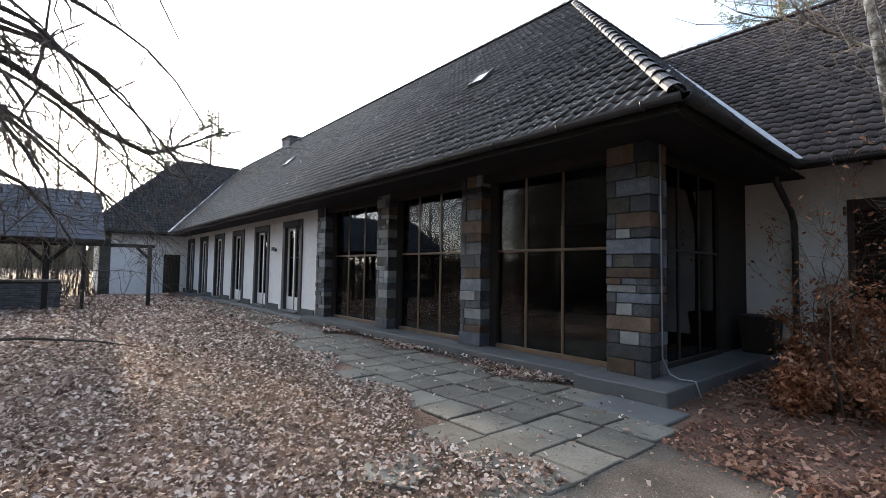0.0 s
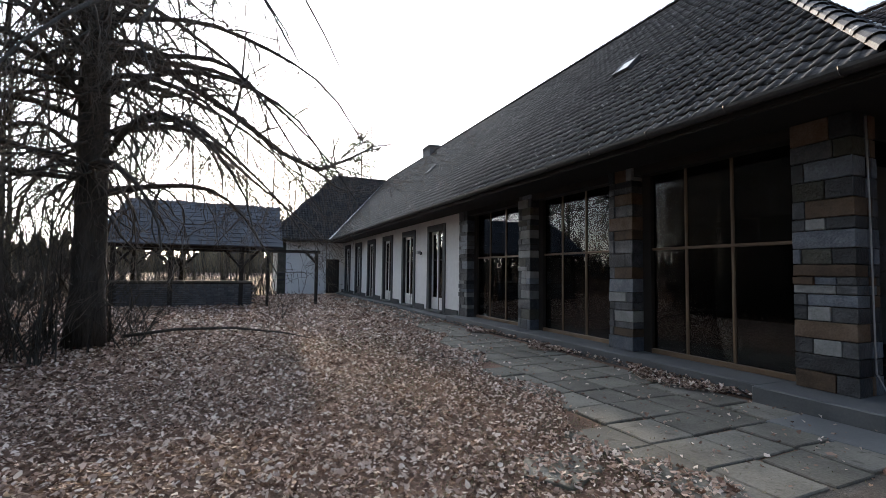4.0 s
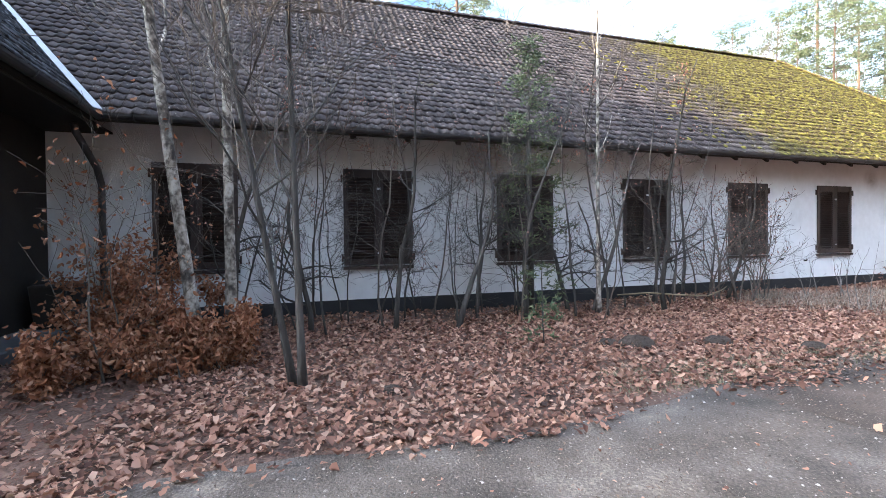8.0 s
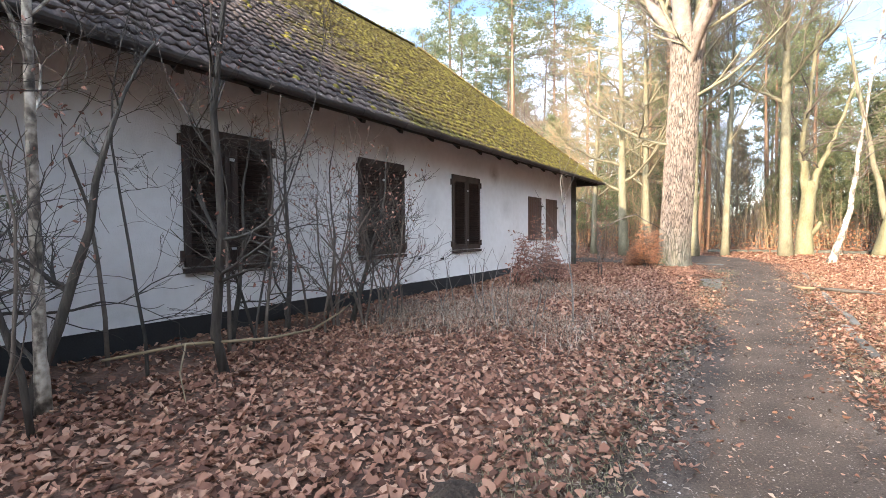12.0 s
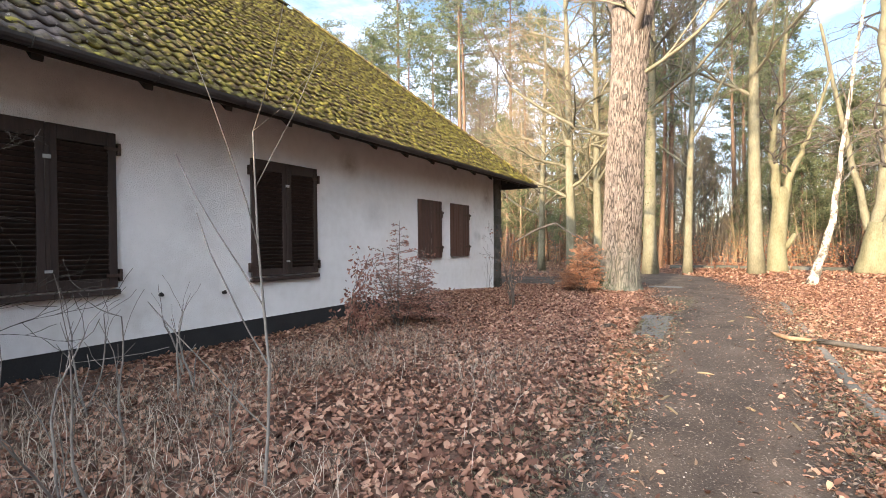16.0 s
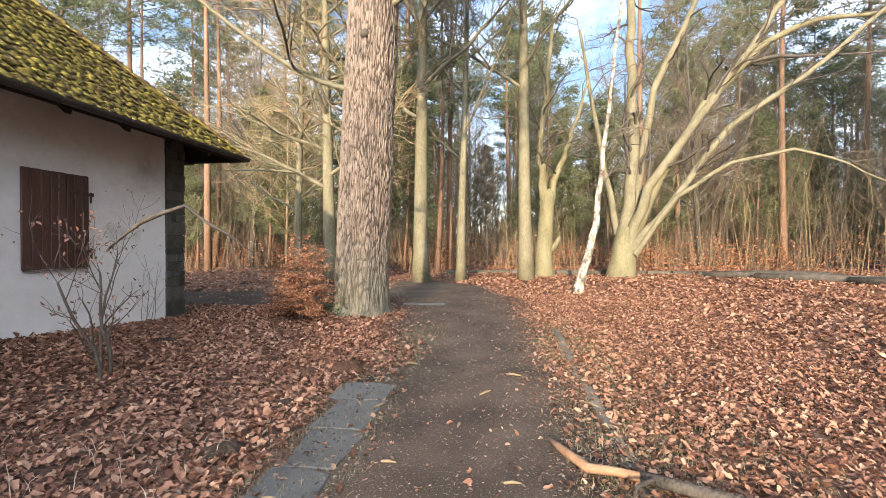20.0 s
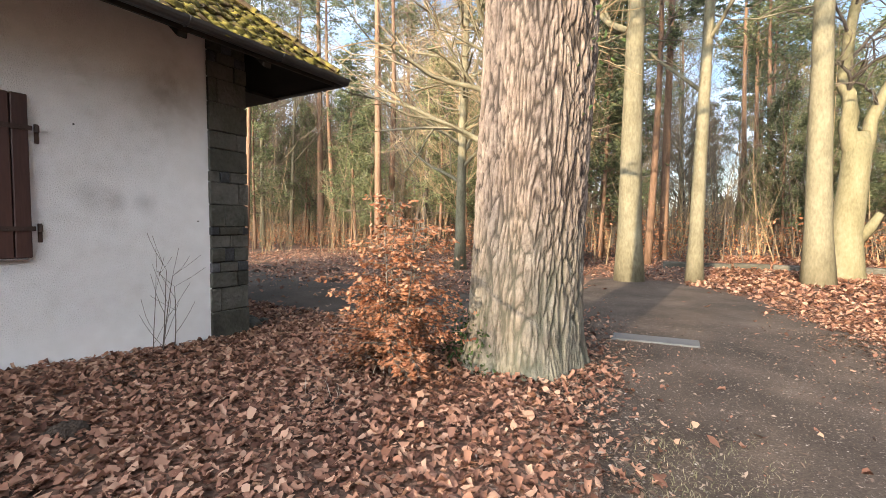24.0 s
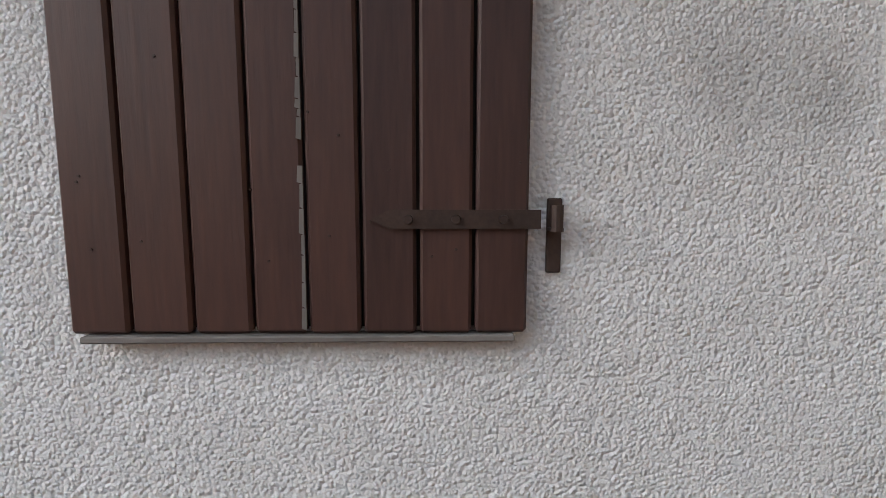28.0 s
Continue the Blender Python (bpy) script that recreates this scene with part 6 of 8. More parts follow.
def young_tree(label, m, height, radius, r, bark, twig, lean=0.0, leaves=0):
    """A crooked young trunk with many thin side branches of its own."""
    ob = thing("sapling", label, "sapling", m, "saplings before the wing")
    k = 9
    pts, d = [Vector((0, 0, -0.08))], Vector((r.uniform(-0.14, 0.14), r.uniform(-0.14, 0.14) + lean, 1))
    for i in range(k):
        d = (d + Vector((r.uniform(-0.22, 0.22), r.uniform(-0.22, 0.22), 0.1))).normalized()
        pts.append(pts[-1] + d * height / k)
    radii = [max(0.004, radius * (1 - 0.85 * i / k)) for i in range(k + 1)]
    part("trunk", Mesh().tube(pts, radii, 7), bark, ob, smooth=True)
    side, fine, ends = Mesh(), Mesh(), []
    for j in range(r.randint(9, 13)):
        t = r.uniform(0.12, 0.97) * k
        i = int(t)
        o = pts[i].lerp(pts[i + 1], t - i)
        a = r.uniform(0, 6.28)
        branching(side, o, (math.cos(a), math.sin(a), r.uniform(0.15, 0.9)), r.uniform(0.4, 1.0) * (1.25 - t / k), radii[i] * 0.42, 2, r, fine, 0.0, 5, 0.6, (1, 2), 0.03, 0.62, ends, 0.0024)
    part("branchwork", side if side.v else fine, bark, ob, "thin side branches", smooth=True, kind="stuff")
    if side.v and fine.v:
        part("brush", fine, twig, ob, "fine bare twigs", kind="stuff")
    if leaves:
        v, f = clump_leaves([e for e in ends if r.random() < 0.18], r, leaves, 0.045, 0.03, -0.1)
        lv = new("foliage", fast_mesh("foliage", v, f, M["leaf_red"]))
        lv.parent = ob
        tagged(lv, "a few dry russet leaves", kind="stuff")
    return ob


# saplings between the path and the wing wall
for i in range(36):
    x, y = plant.uniform(8.1, 10.2), -1.7 - i * 0.285 + plant.uniform(-0.4, 0.4)
    if x < 9.0 and -12 < y < -9:
        x += 1.0
    stout = i % 3 == 0
    young_tree("dark crooked sapling before the white wall" if stout else "slender bare sapling before the white wall", pose(x, y, ground_z(x, y)), plant.uniform(3.2, 5.4) * (1 if i < 27 else 0.7), plant.uniform(0.034, 0.052) if stout else plant.uniform(0.012, 0.024), plant, (M["bark_dark"], M["twig"], M["bark_dark"])[i % 3], M["twig"], 0.0, 1 if i % 4 == 0 else 0)
for x, y, h in ((7.8, -1.22, 9.5), (8.17, -1.51, 9.0), (8.85, -7.45, 6.0)):
    bare_tree("birch_tree", "slim white-stemmed birch before the wing wall", pose(x, y, 0), h, 0.072 if h > 7 else 0.045, plant, M["birch"], M["twig"], (0.0, 0.11 if x == 7.8 else 0.0), 0.35, 2, 10, 10, 0.03, 0.5, 0.2, "birches before the wing")
for x, y, s, h in ((9.1, -11.3, 4, 2.9), (9.3, -12.0, 3, 2.6), (9.2, -10.6, 4, 3.0), (8.5, -20.55, 2, 2.3), (8.4, -20.35, 1, 2.0)):
    sap = shrub("beech_sapling", "young beech with a few dry leaves before the wall", pose(x, y, 0), s, h, plant, M["twig"], 1, M["leaf_red"], 0.05, 0.2 if y > -15 else 0.1, 2, "young beeches before the wing", 0.018)
    if y == -20.55:
        part("broken_branch", Mesh().tube([(0.0, 0.0, 1.35), (-0.3, 0.12, 1.5), (-0.57, 0.2, 1.63), (-0.82, 0.22, 1.72), (-1.09, 0.22, 1.8), (-1.29, 0.2, 1.64), (-1.55, 0.2, 1.5), (-1.9, 0.2, 1.26)], [0.012, 0.014, 0.022, 0.024, 0.018, 0.016, 0.012, 0.005], 7), M["bark_dark"], sap, "dark broken drooping branch", smooth=True)
for x, y, h, n in ((9.3, -16.2, 1.6, 3), (9.0, -16.2, 0.9, 4)):
    shrub("beech_bush", "young beech bush with russet dry leaves by the wall", pose(x, y, ground_z(x, y)), n, h, plant, M["twig"], 3, M["leaf_red"], 0.07, 0.34, 1, "russet beech bushes", 0.011, 0.045)


def layered_beech(label, m, height, reach, r, stems=5, leaf="leaf_orange", thin=1.0, splay=0.1):
    """A young beech: thin upright stems with level sprays, the dry leaves hanging in two rows along them."""
    ob = thing("beech_bush", label, "shrub", m, "russet beech bushes")
    sprays, spots = Mesh(), []
    for q in range(stems):
        a0 = q * 2.4 + r.uniform(-0.4, 0.4)
        out = 0.0 if q == 0 else r.uniform(splay, 2 * splay)
        top = height * (1.0 if q == 0 else r.uniform(0.5, 0.85))
        base = Vector((math.cos(a0) * 0.06, math.sin(a0) * 0.06, -0.04))
        pts = [base + Vector((math.cos(a0) * out * t * top + 0.02 * math.sin(5 * t + q), math.sin(a0) * out * t * top + 0.02 * math.cos(4 * t), t * top)) for t in (0, 0.2, 0.4, 0.6, 0.8, 1.0)]
        part("stem", Mesh().tube(pts, [0.013, 0.011, 0.009, 0.007, 0.005, 0.003], 6), M["twig"], ob, smooth=True)
        n = int(30 * top / height)
        for j in range(n):
            t = 0.16 + 0.82 * j / n
            i = min(4, int(t * 5))
            o = pts[i].lerp(pts[i + 1], t * 5 - i)
            a = j * 2.4 + r.uniform(-0.5, 0.5)
            ln = reach * (1.05 - 0.75 * t * top / height) * r.uniform(0.5, 1.1)
            tip = o + Vector((math.cos(a) * ln, math.sin(a) * ln, ln * r.uniform(-0.05, 0.3)))
            mid = o.lerp(tip, 0.5) + Vector((0, 0, ln * 0.07))
            sprays.tube([o, mid, tip], [0.004, 0.003, 0.0018], 4, cap=False)
            for u in range(int((8 + ln * 48) * thin)):
                w = 0.18 + 0.82 * r.random()
                e = o.lerp(mid, w * 2) if w < 0.5 else mid.lerp(tip, w * 2 - 1)
                sidev = Vector((-math.sin(a), math.cos(a), 0)) * r.choice((-1, 1))
                twig_end = e + sidev * r.uniform(0.02, 0.13) * (1.2 - w) + Vector((0, 0, r.uniform(-0.02, 0.03)))
                if u % 2:
                    sprays.tube([e, twig_end], [0.0018, 0.0012], 3, cap=False)
                spots.append((twig_end, sidev + Vector((math.cos(a), math.sin(a), 0)) * 0.7 + Vector((0, 0, r.uniform(-1.1, 0.05)))))
    part("branchwork", sprays, M["twig"], ob, "fine level sprays", kind="stuff")
    v, f = [], []
    for c, d in spots:
        d = d.normalized()
        u = d.cross(Vector((r.uniform(-0.5, 0.5), r.uniform(-0.5, 0.5), 1))).normalized()
        n = d.cross(u) * r.uniform(0.08, 0.3)
        s = r.uniform(0.03, 0.054)
        b = len(v)
        v += [c, c + d * s * 0.28 + u * s * 0.24 + n * s, c + d * s * 0.66 + u * s * 0.22 + n * s, c + d * s - n * s * 0.8, c + d * s * 0.66 - u * s * 0.22 + n * s, c + d * s * 0.28 - u * s * 0.24 + n * s]
        f += [(b, b + 1, b + 2, b + 3), (b, b + 3, b + 4, b + 5)]
    lv = new("foliage", fast_mesh("foliage", np.array([tuple(p) for p in v]), np.array(f), M[leaf], True))
    lv.parent = ob
    tagged(lv, "hanging orange dry leaves", kind="stuff")
    return ob


layered_beech("young beech with russet dry leaves before the white wall", pose(9.1, -17.3, 0.03), 1.8, 0.5, random.Random(79), 9, "leaf_red", 0.6, 0.24)
layered_beech("low young beech with russet dry leaves before the white wall", pose(8.9, -17.75, 0.03), 0.95, 0.6, random.Random(80), 5, "leaf_red", 0.8)
layered_beech("young beech with glowing orange dry leaves beside the oak", pose(7.8, -23.88, 0), 1.68, 0.72, random.Random(77), 8)
layered_beech("low young beech with glowing orange dry leaves beside the oak", pose(8.2, -24.3, 0), 0.8, 0.55, random.Random(78), 5)
for x, y, n, h, lv in ((7.6, -0.5, 4, 0.95, 4), (7.0, -1.1, 4, 0.75, 4), (8.2, -1.0, 4, 1.45, 4), (6.9, -0.2, 3, 0.7, 4), (8.8, -0.5, 4, 1.7, 3), (7.4, -1.6, 3, 0.75, 4), (8.3, -0.1, 2, 3.0, 1), (7.8, -0.8, 1, 3.3, 1), (9.0, 0.2, 2, 3.0, 1), (7.2, -0.6, 2, 2.6, 1)):
    shrub("beech_bush", "low russet-leaved bush at the hall's corner" if h < 2 else "tall thin stems with a few russet leaves at the hall's corner", pose(x, y, 0), n, h, plant, M["twig"], lv, M["leaf_orange"], 0.07, 0.75 if h < 2 else 0.2, 2, "russet beech bushes", 0.01, 0.06)
shrub("dead_twigs", "thin bare twigs growing against the white wall", pose(10.36, -23.22, 0.03), 4, 1.45, random.Random(3), M["twig"], 0, None, 0, 0.06, 1, "", 0.006, 0.05, 0.16)
for x, y, n, h in ((-1.2, 8.2, 6, 1.3), (-2.6, 8.0, 10, 2.4), (-3.2, 9.2, 9, 2.2), (-1.6, 9.6, 7, 1.8), (1.5, 11.5, 4, 1.1), (-4.2, 7.4, 10, 2.4), (-2.9, 6.6, 10, 2.6), (-3.6, 5.6, 9, 2.3), (-2.2, 9.4, 8, 2.4), (-4.4, 9.6, 9, 2.8), (-5.0, 6.2, 9, 2.8), (-1.0, 9.0, 6, 1.6), (-3.0, 7.6, 12, 2.6), (-3.8, 6.6, 12, 2.8), (-3.4, 8.4, 12, 3.0), (-4.6, 8.2, 12, 3.2), (-2.4, 7.2, 9, 1.8), (-5.6, 7.4, 12, 3.2), (-6.2, 8.8, 12, 3.4), (-2.6, 11.2, 7, 2.0)):
    shrub("bare_bush", "tangled bare bush at the foot of a tree", pose(x, y, 0), n, h, plant, M["bark_dark"], 0, None, 0, 0.7, 2, "bare bushes in the courtyard", 0.01)

# the forked tree by the corner and tall stalks in the dry grass
bare_tree("forked_tree", "green-stained forked young tree before the wing wall", pose(6.3, -2.34, 0), 6.0, 0.038, random.Random(71), M["bark_dark"], M["twig"], (0.01, 0.02), 0.28, 3, 13, 10, 0.03, 0.75, 0.38)
bare_tree("forked_tree", "dark leaning young tree before the wing wall", pose(6.42, -2.27, 0), 5.0, 0.036, random.Random(72), M["bark_dark"], M["twig"], (-0.02, 0.16), 0.2, 3, 10, 10, 0.03, 0.5, 0.4)
for x, y, s, h in ((6.75, -12.75, 1, 4.2), (7.5, -12.2, 2, 1.6), (7.0, -12.0, 1, 1.3), (8.0, -12.6, 1, 1.4), (8.7, -13.4, 2, 1.2), (7.3, -12.9, 1, 1.1), (9.0, -12.7, 2, 1.4), (9.3, -13.8, 1, 1.2)):
    shrub("dead_stalk", "tall bleached bare stalk standing in dry grass", pose(x, y, 0), s, h, plant, M["twig_grey"], 0, None, 0, 0.08 if s == 1 else 0.3, 1, "bleached stalks before the wing", 0.0105, 0.05, 0.5 if h < 4 else 0.2)
for i in range(12):
    x, y = plant.uniform(7.9, 10.0), -1.5 - i * 0.4
    young_tree("thin dark sapling near the hall's corner", pose(x, y, ground_z(x, y)), plant.uniform(2.6, 4.8), plant.uniform(0.012, 0.02), plant, M["bark_dark"], M["twig"])

# the young pine before the wing
def young_pine(label, m, height, low, reach, r, per=6):
    ob = thing("young_pine", label, "tree", m)
    stem, sprays, spots = Mesh(), Mesh(), []
    stem.tube([(0, 0, -0.1), (0.03, 0, height * 0.3), (0, 0.03, height * 0.62), (0.02, 0, height)], [0.0135 * height, 0.0105 * height, 0.0077 * height, 0.0023 * height], 8)
    n = int(5 * height)
    for j in range(n):
        z, a = low + (height - low) * 0.97 * j / n, j * 2.4
        ln = reach * (1.15 - z / height) * r.uniform(0.7, 1.2)
        p = Vector((0, 0, z))
        q = Vector((math.cos(a) * ln, math.sin(a) * ln, z + r.uniform(-0.1, 0.22)))
        e = p.lerp(q, 0.55) + Vector((0, 0, -0.05 * ln))
        sprays.tube([p, e, q], [0.0023 * height, 0.0016 * height, 0.0008 * height], 4, cap=False)
        spots += [p.lerp(e, 0.8), e, e.lerp(q, 0.33), e.lerp(q, 0.66), q]
        for side in (-1, 1):
            tip = e.lerp(q, 0.3) + Vector((-math.sin(a) * side, math.cos(a) * side, r.uniform(-0.1, 0.2))) * ln * 0.35
            sprays.tube([e, tip], [0.001 * height, 0.0006 * height], 4, cap=False)
            spots += [e.lerp(tip, 0.6), tip]
    part("trunk", stem, M["bark_dark"], ob, smooth=True)
    part("branchwork", sprays, M["twig"], ob, kind="stuff")
    v, f = needle_tufts(spots, r, per, 0.1)
    part("crown", fast_mesh("needles", v, f, M["needle"]), None, ob, "thin green needle tufts", kind="stuff")


young_pine("sparse young pine with thin green needles before the wall", pose(9.6, -6.5, 0.08), 5.2, 1.2, 1.1, random.Random(8))
young_pine("knee-high green pine seedling among fallen leaves", pose(8.45, -6.1, 0.0), 1.15, 0.12, 0.6, random.Random(9), 3)
young_pine("low thin pine seedling among fallen leaves", pose(6.95, -5.25, 0.0), 0.75, 0.1, 0.42, random.Random(10), 2)

# ---- the wood around
pines = [pine_tree(100 + i, h, rad, c) for i, (h, rad, c) in enumerate(((19, 0.18, 0.58), (22, 0.2, 0.64), (16, 0.14, 0.46), (24, 0.2, 0.68), (11, 0.1, 0.2)))]
bares = [thin_tree(200 + i, h, rad, bk, tw, lb, "bare trees of the surrounding wood") for i, (h, rad, bk, tw, lb) in enumerate(((11, 0.11, M["bark_pale"], M["twig_pale"], "thin bare sunlit tree in the wood"), (14, 0.14, M["bark_pale"], M["twig"], "bare grey-trunked tree in the wood"), (8, 0.06, M["twig_pale"], M["twig_pale"], "straw-coloured bare young tree in the wood"), (13, 0.12, M["bark_dark"], M["twig"], "dark bare tree in the wood")))]
wood = random.Random(4)
used = {}


def put(kind, x, y, s):
    src = kind
    z = ground_z(x, y)
    m = pose(x, y, z, 0, 0, wood.uniform(0, 360)) @ Matrix.Scale(s, 4)
    if src.name not in used:
        used[src.name] = True
        src.matrix_basis = m
        return
    made = copy_thing(src, m)
    made.scale = (s, s, s)
    made.location = (x, y, z)


def free(x, y):
    return not (-8 < x < 22 and -36 < y < 34) and not (-18 < x < 7 and y > 8) and not (-14 < x < 4 and -44 < y < -30)


spots = []
for i in range(4000):
    x, y = wood.uniform(-55, 60), wood.uniform(-85, -37)
    if free(x, y) and all((x - a) ** 2 + (y - b) ** 2 > 2.0 for a, b in spots):
        spots.append((x, y))
    if len(spots) >= 380:
        break
for i in range(1500):
    a, d = wood.uniform(0, 6.28), wood.uniform(27, 60)
    x, y = 4 + math.cos(a) * d, 2 + math.sin(a) * d * 1.1
    if free(x, y) and y > -36 and all((x - p) ** 2 + (y - q) ** 2 > 9 for p, q in spots):
        spots.append((x, y))
    if len(spots) >= 470:
        break
for i in range(900):
    x, y = wood.uniform(-46, -14.5), wood.uniform(-38, 30)
    if all((x - p) ** 2 + (y - q) ** 2 > 7 for p, q in spots):
        spots.append((x, y))
    if len(spots) >= 600:
        break
for x, y in spots:
    north = y > 12
    k = wood.random()
    if k < (0.0 if north else 0.56):
        put(wood.choice(pines), x, y, wood.uniform(0.85, 1.2))
    else:
        put(wood.choice(bares), x, y, wood.uniform(0.8, 1.25))
for x, y, sc in ((5.5, 32, 0.75), (-2.2, 33, 0.8), (-0.6, 36, 0.75), (1.0, 34.5, 0.8), (-3.2, 37, 0.75), (-5.0, 31, 0.85), (-7.5, 29, 0.9), (-9.5, 26, 0.9), (-6.4, 34, 0.9), (-11, 31, 1.0), (2.6, 38, 0.85), (4.4, 40, 0.8), (6.4, 42, 0.85)):
    put(bares[1 if sc > 0.78 else 0], x, y, sc)
pine_tree(141, 13.2, 0.2, 0.66, pose(9.6, 36.5, 0), 0.2, 8)
pine_tree(142, 10.8, 0.16, 0.62, pose(6.9, 37.5, 0), 0.2, 5)
for i in range(40):
    x, y = (wood.uniform(9, 34), wood.uniform(-50, -38)) if i < 20 else (wood.uniform(-22, 4), wood.uniform(-56, -45))
    put(pines[4], x, y, wood.uniform(0.5, 1.05))
for k in pines + bares:
    if k.name not in used:
        k.matrix_basis = pose(-40 - 3 * len(k.name), -60, 0)

# ---------------------------------------------------------------- courtyard: shelter, arch
def shelter():
    ob = thing("garden_shelter", "open timber shelter with a grey roof over a low brick wall", "shelter", pose(-0.9, 20.0, 0))
    for x, y in ((-2.7, -1.7), (-0.9, -1.7), (1.5, -1.7), (-2.7, 1.7), (-0.9, 1.7), (1.5, 1.7)):
        post = part("post", Mesh().box(x - 0.08, x + 0.08, y - 0.08, y + 0.08, 0.0, 2.2), M["dark_frame"], ob, "dark timber post", bevel=0.008)
        for s in (-1, 1):
            part("brace", Mesh().tube([(x, y, 1.5), (x + s * 0.6, y, 2.15)], [0.06, 0.06], 4), M["dark_frame"], post)
    for y in (-1.7, 1.7):
        part("beam", Mesh().box(-3.1, 2.0, y - 0.07, y + 0.07, 2.2, 2.36), M["dark_frame"], ob, "dark timber beam", bevel=0.008)
    roof = part("roof", Mesh().hull([(-3.3, -2.2, 2.3), (3.0, -2.2, 2.3), (3.0, 2.2, 2.3), (-3.3, 2.2, 2.3)], [(-2.6, -0.05, 4.15), (2.9, -0.05, 4.15), (2.9, 0.05, 4.15), (-2.6, 0.05, 4.15)]), M["shingle"], ob, "worn grey bitumen-shingled roof")
    n = 0
    sh = Mesh()
    for k in range(11):
        t = k / 11
        y, z = -2.2 + t * 2.15, 2.3 + t * 1.85
        x = -3.3 + 0.7 * t
        while x < 2.95 - 0.05 * t:
            w = min(0.42, 2.98 - x)
            sh.hull([(x, y - 0.01, z + 0.01), (x + w - 0.012, y - 0.01, z + 0.01), (x + w - 0.012, y + 0.2, z + 0.185), (x, y + 0.2, z + 0.185)], [(x, y - 0.02, z + 0.03), (x + w - 0.012, y - 0.02, z + 0.03), (x + w - 0.012, y + 0.2, z + 0.2), (x, y + 0.2, z + 0.2)])
            x += 0.42
            n += 1
    part("shingling", sh, M["shingle"], roof, kind="stuff")
    return ob


shelter()
low = setting("wall_low_brick", Mesh().box(-3.6, 1.0, 18.24, 18.46, -0.1, 0.9), M["mortar"], "low dark brick wall with a stone coping")
brick = bevelled(Mesh().box(-0.115, 0.115, -0.012, 0.012, -0.031, 0.031).data("brick", M["brick"]), 0.004)
for c in range(11):
    for k in range(19):
        part("brick", brick, None, low, "", pose(-3.46 + k * 0.24 + (0.12 if c % 2 else 0), 18.236, 0.05 + c * 0.076))
for k in range(8):
    part("coping_stone", Mesh().box(-3.66 + k * 0.585, -3.09 + k * 0.585, 18.18, 18.52, 0.9, 0.98), M["slab"], low, bevel=0.01)
arch = thing("timber_arch", "black timber arch post with a cross beam", "arch", pose(2.8, 17.9, 0))
part("post", Mesh().box(0.55, 0.67, -0.06, 0.06, -0.05, 2.1), M["dark_frame"], arch, bevel=0.008)
part("post", Mesh().box(-1.3, -1.2, -0.06, 0.06, -0.05, 2.1), M["dark_frame"], arch, bevel=0.008)
part("beam", Mesh().box(-1.5, 0.75, -0.05, 0.05, 2.1, 2.22), M["dark_frame"], arch, bevel=0.008)
part("brace", Mesh().tube([(0.6, 0, 1.7), (0.2, 0, 2.12)], [0.05, 0.05], 4), M["dark_frame"], arch)

# ---------------------------------------------------------------- loose things along the walk
def mound(x, y, r0, h, label, mat):
    ms = Mesh()
    k = 14
    rings = []
    for j, (f, z) in enumerate(((1.0, -0.02), (0.8, 0.45), (0.5, 0.85), (0.2, 1.0))):
        rings.append([(math.cos(2 * math.pi * s / k) * r0 * f * (1 + 0.15 * math.sin(s * 2.1 + j)), math.sin(2 * math.pi * s / k) * r0 * f * (1 + 0.15 * math.cos(s * 1.7 + j)), z * h * (1 + 0.1 * math.sin(3 * s + j))) for s in range(k)])
    for p, q in zip(rings, rings[1:]):
        for s in range(k):
            t = (s + 1) % k
            ms.quad(p[s], p[t], q[t], q[s])
    ms.quad(*rings[-1])
    ob = part("molehill", ms, mat, None, "", pose(x, y, ground_z(x, y)), True)
    return tagged(ob, label, "molehill", "molehills in the leaves")


M["soil"] = surface("fresh_dark_soil", [(0.025, 0.018, 0.013), (0.06, 0.042, 0.03)], 6, 50, 0.95, 1.0, dist=0.03)
M["soil_red"] = surface("reddish_soil", [(0.05, 0.025, 0.015), (0.11, 0.06, 0.035)], 6, 50, 0.95, 1.0, dist=0.03)
for x, y, s in ((6.54, -6.3, 0.26), (6.3, -7.35, 0.2), (5.75, -8.2, 0.18), (6.7, -6.0, 0.16), (6.05, -18.9, 0.16), (6.1, -19.85, 0.12), (8.9, -21.9, 0.14), (5.9, -3.1, 0.12)):
    mound(x, y, s, s * 0.45, "dark molehill of crumbly soil among fallen leaves", M["soil"])
for x, y, s in ((5.92, -20.95, 0.2), (6.3, -20.8, 0.15)):
    mound(x, y, s, s * 0.5, "rusty brown molehill beside grey path plates", M["soil_red"])
for i in range(10):
    x, y = 12 + plant.uniform(-2, 6), -30.5 + plant.uniform(-1.5, 1.5)
    mound(x, y, plant.uniform(0.1, 0.2), 0.08, "dark molehill on the open ground", M["soil"])

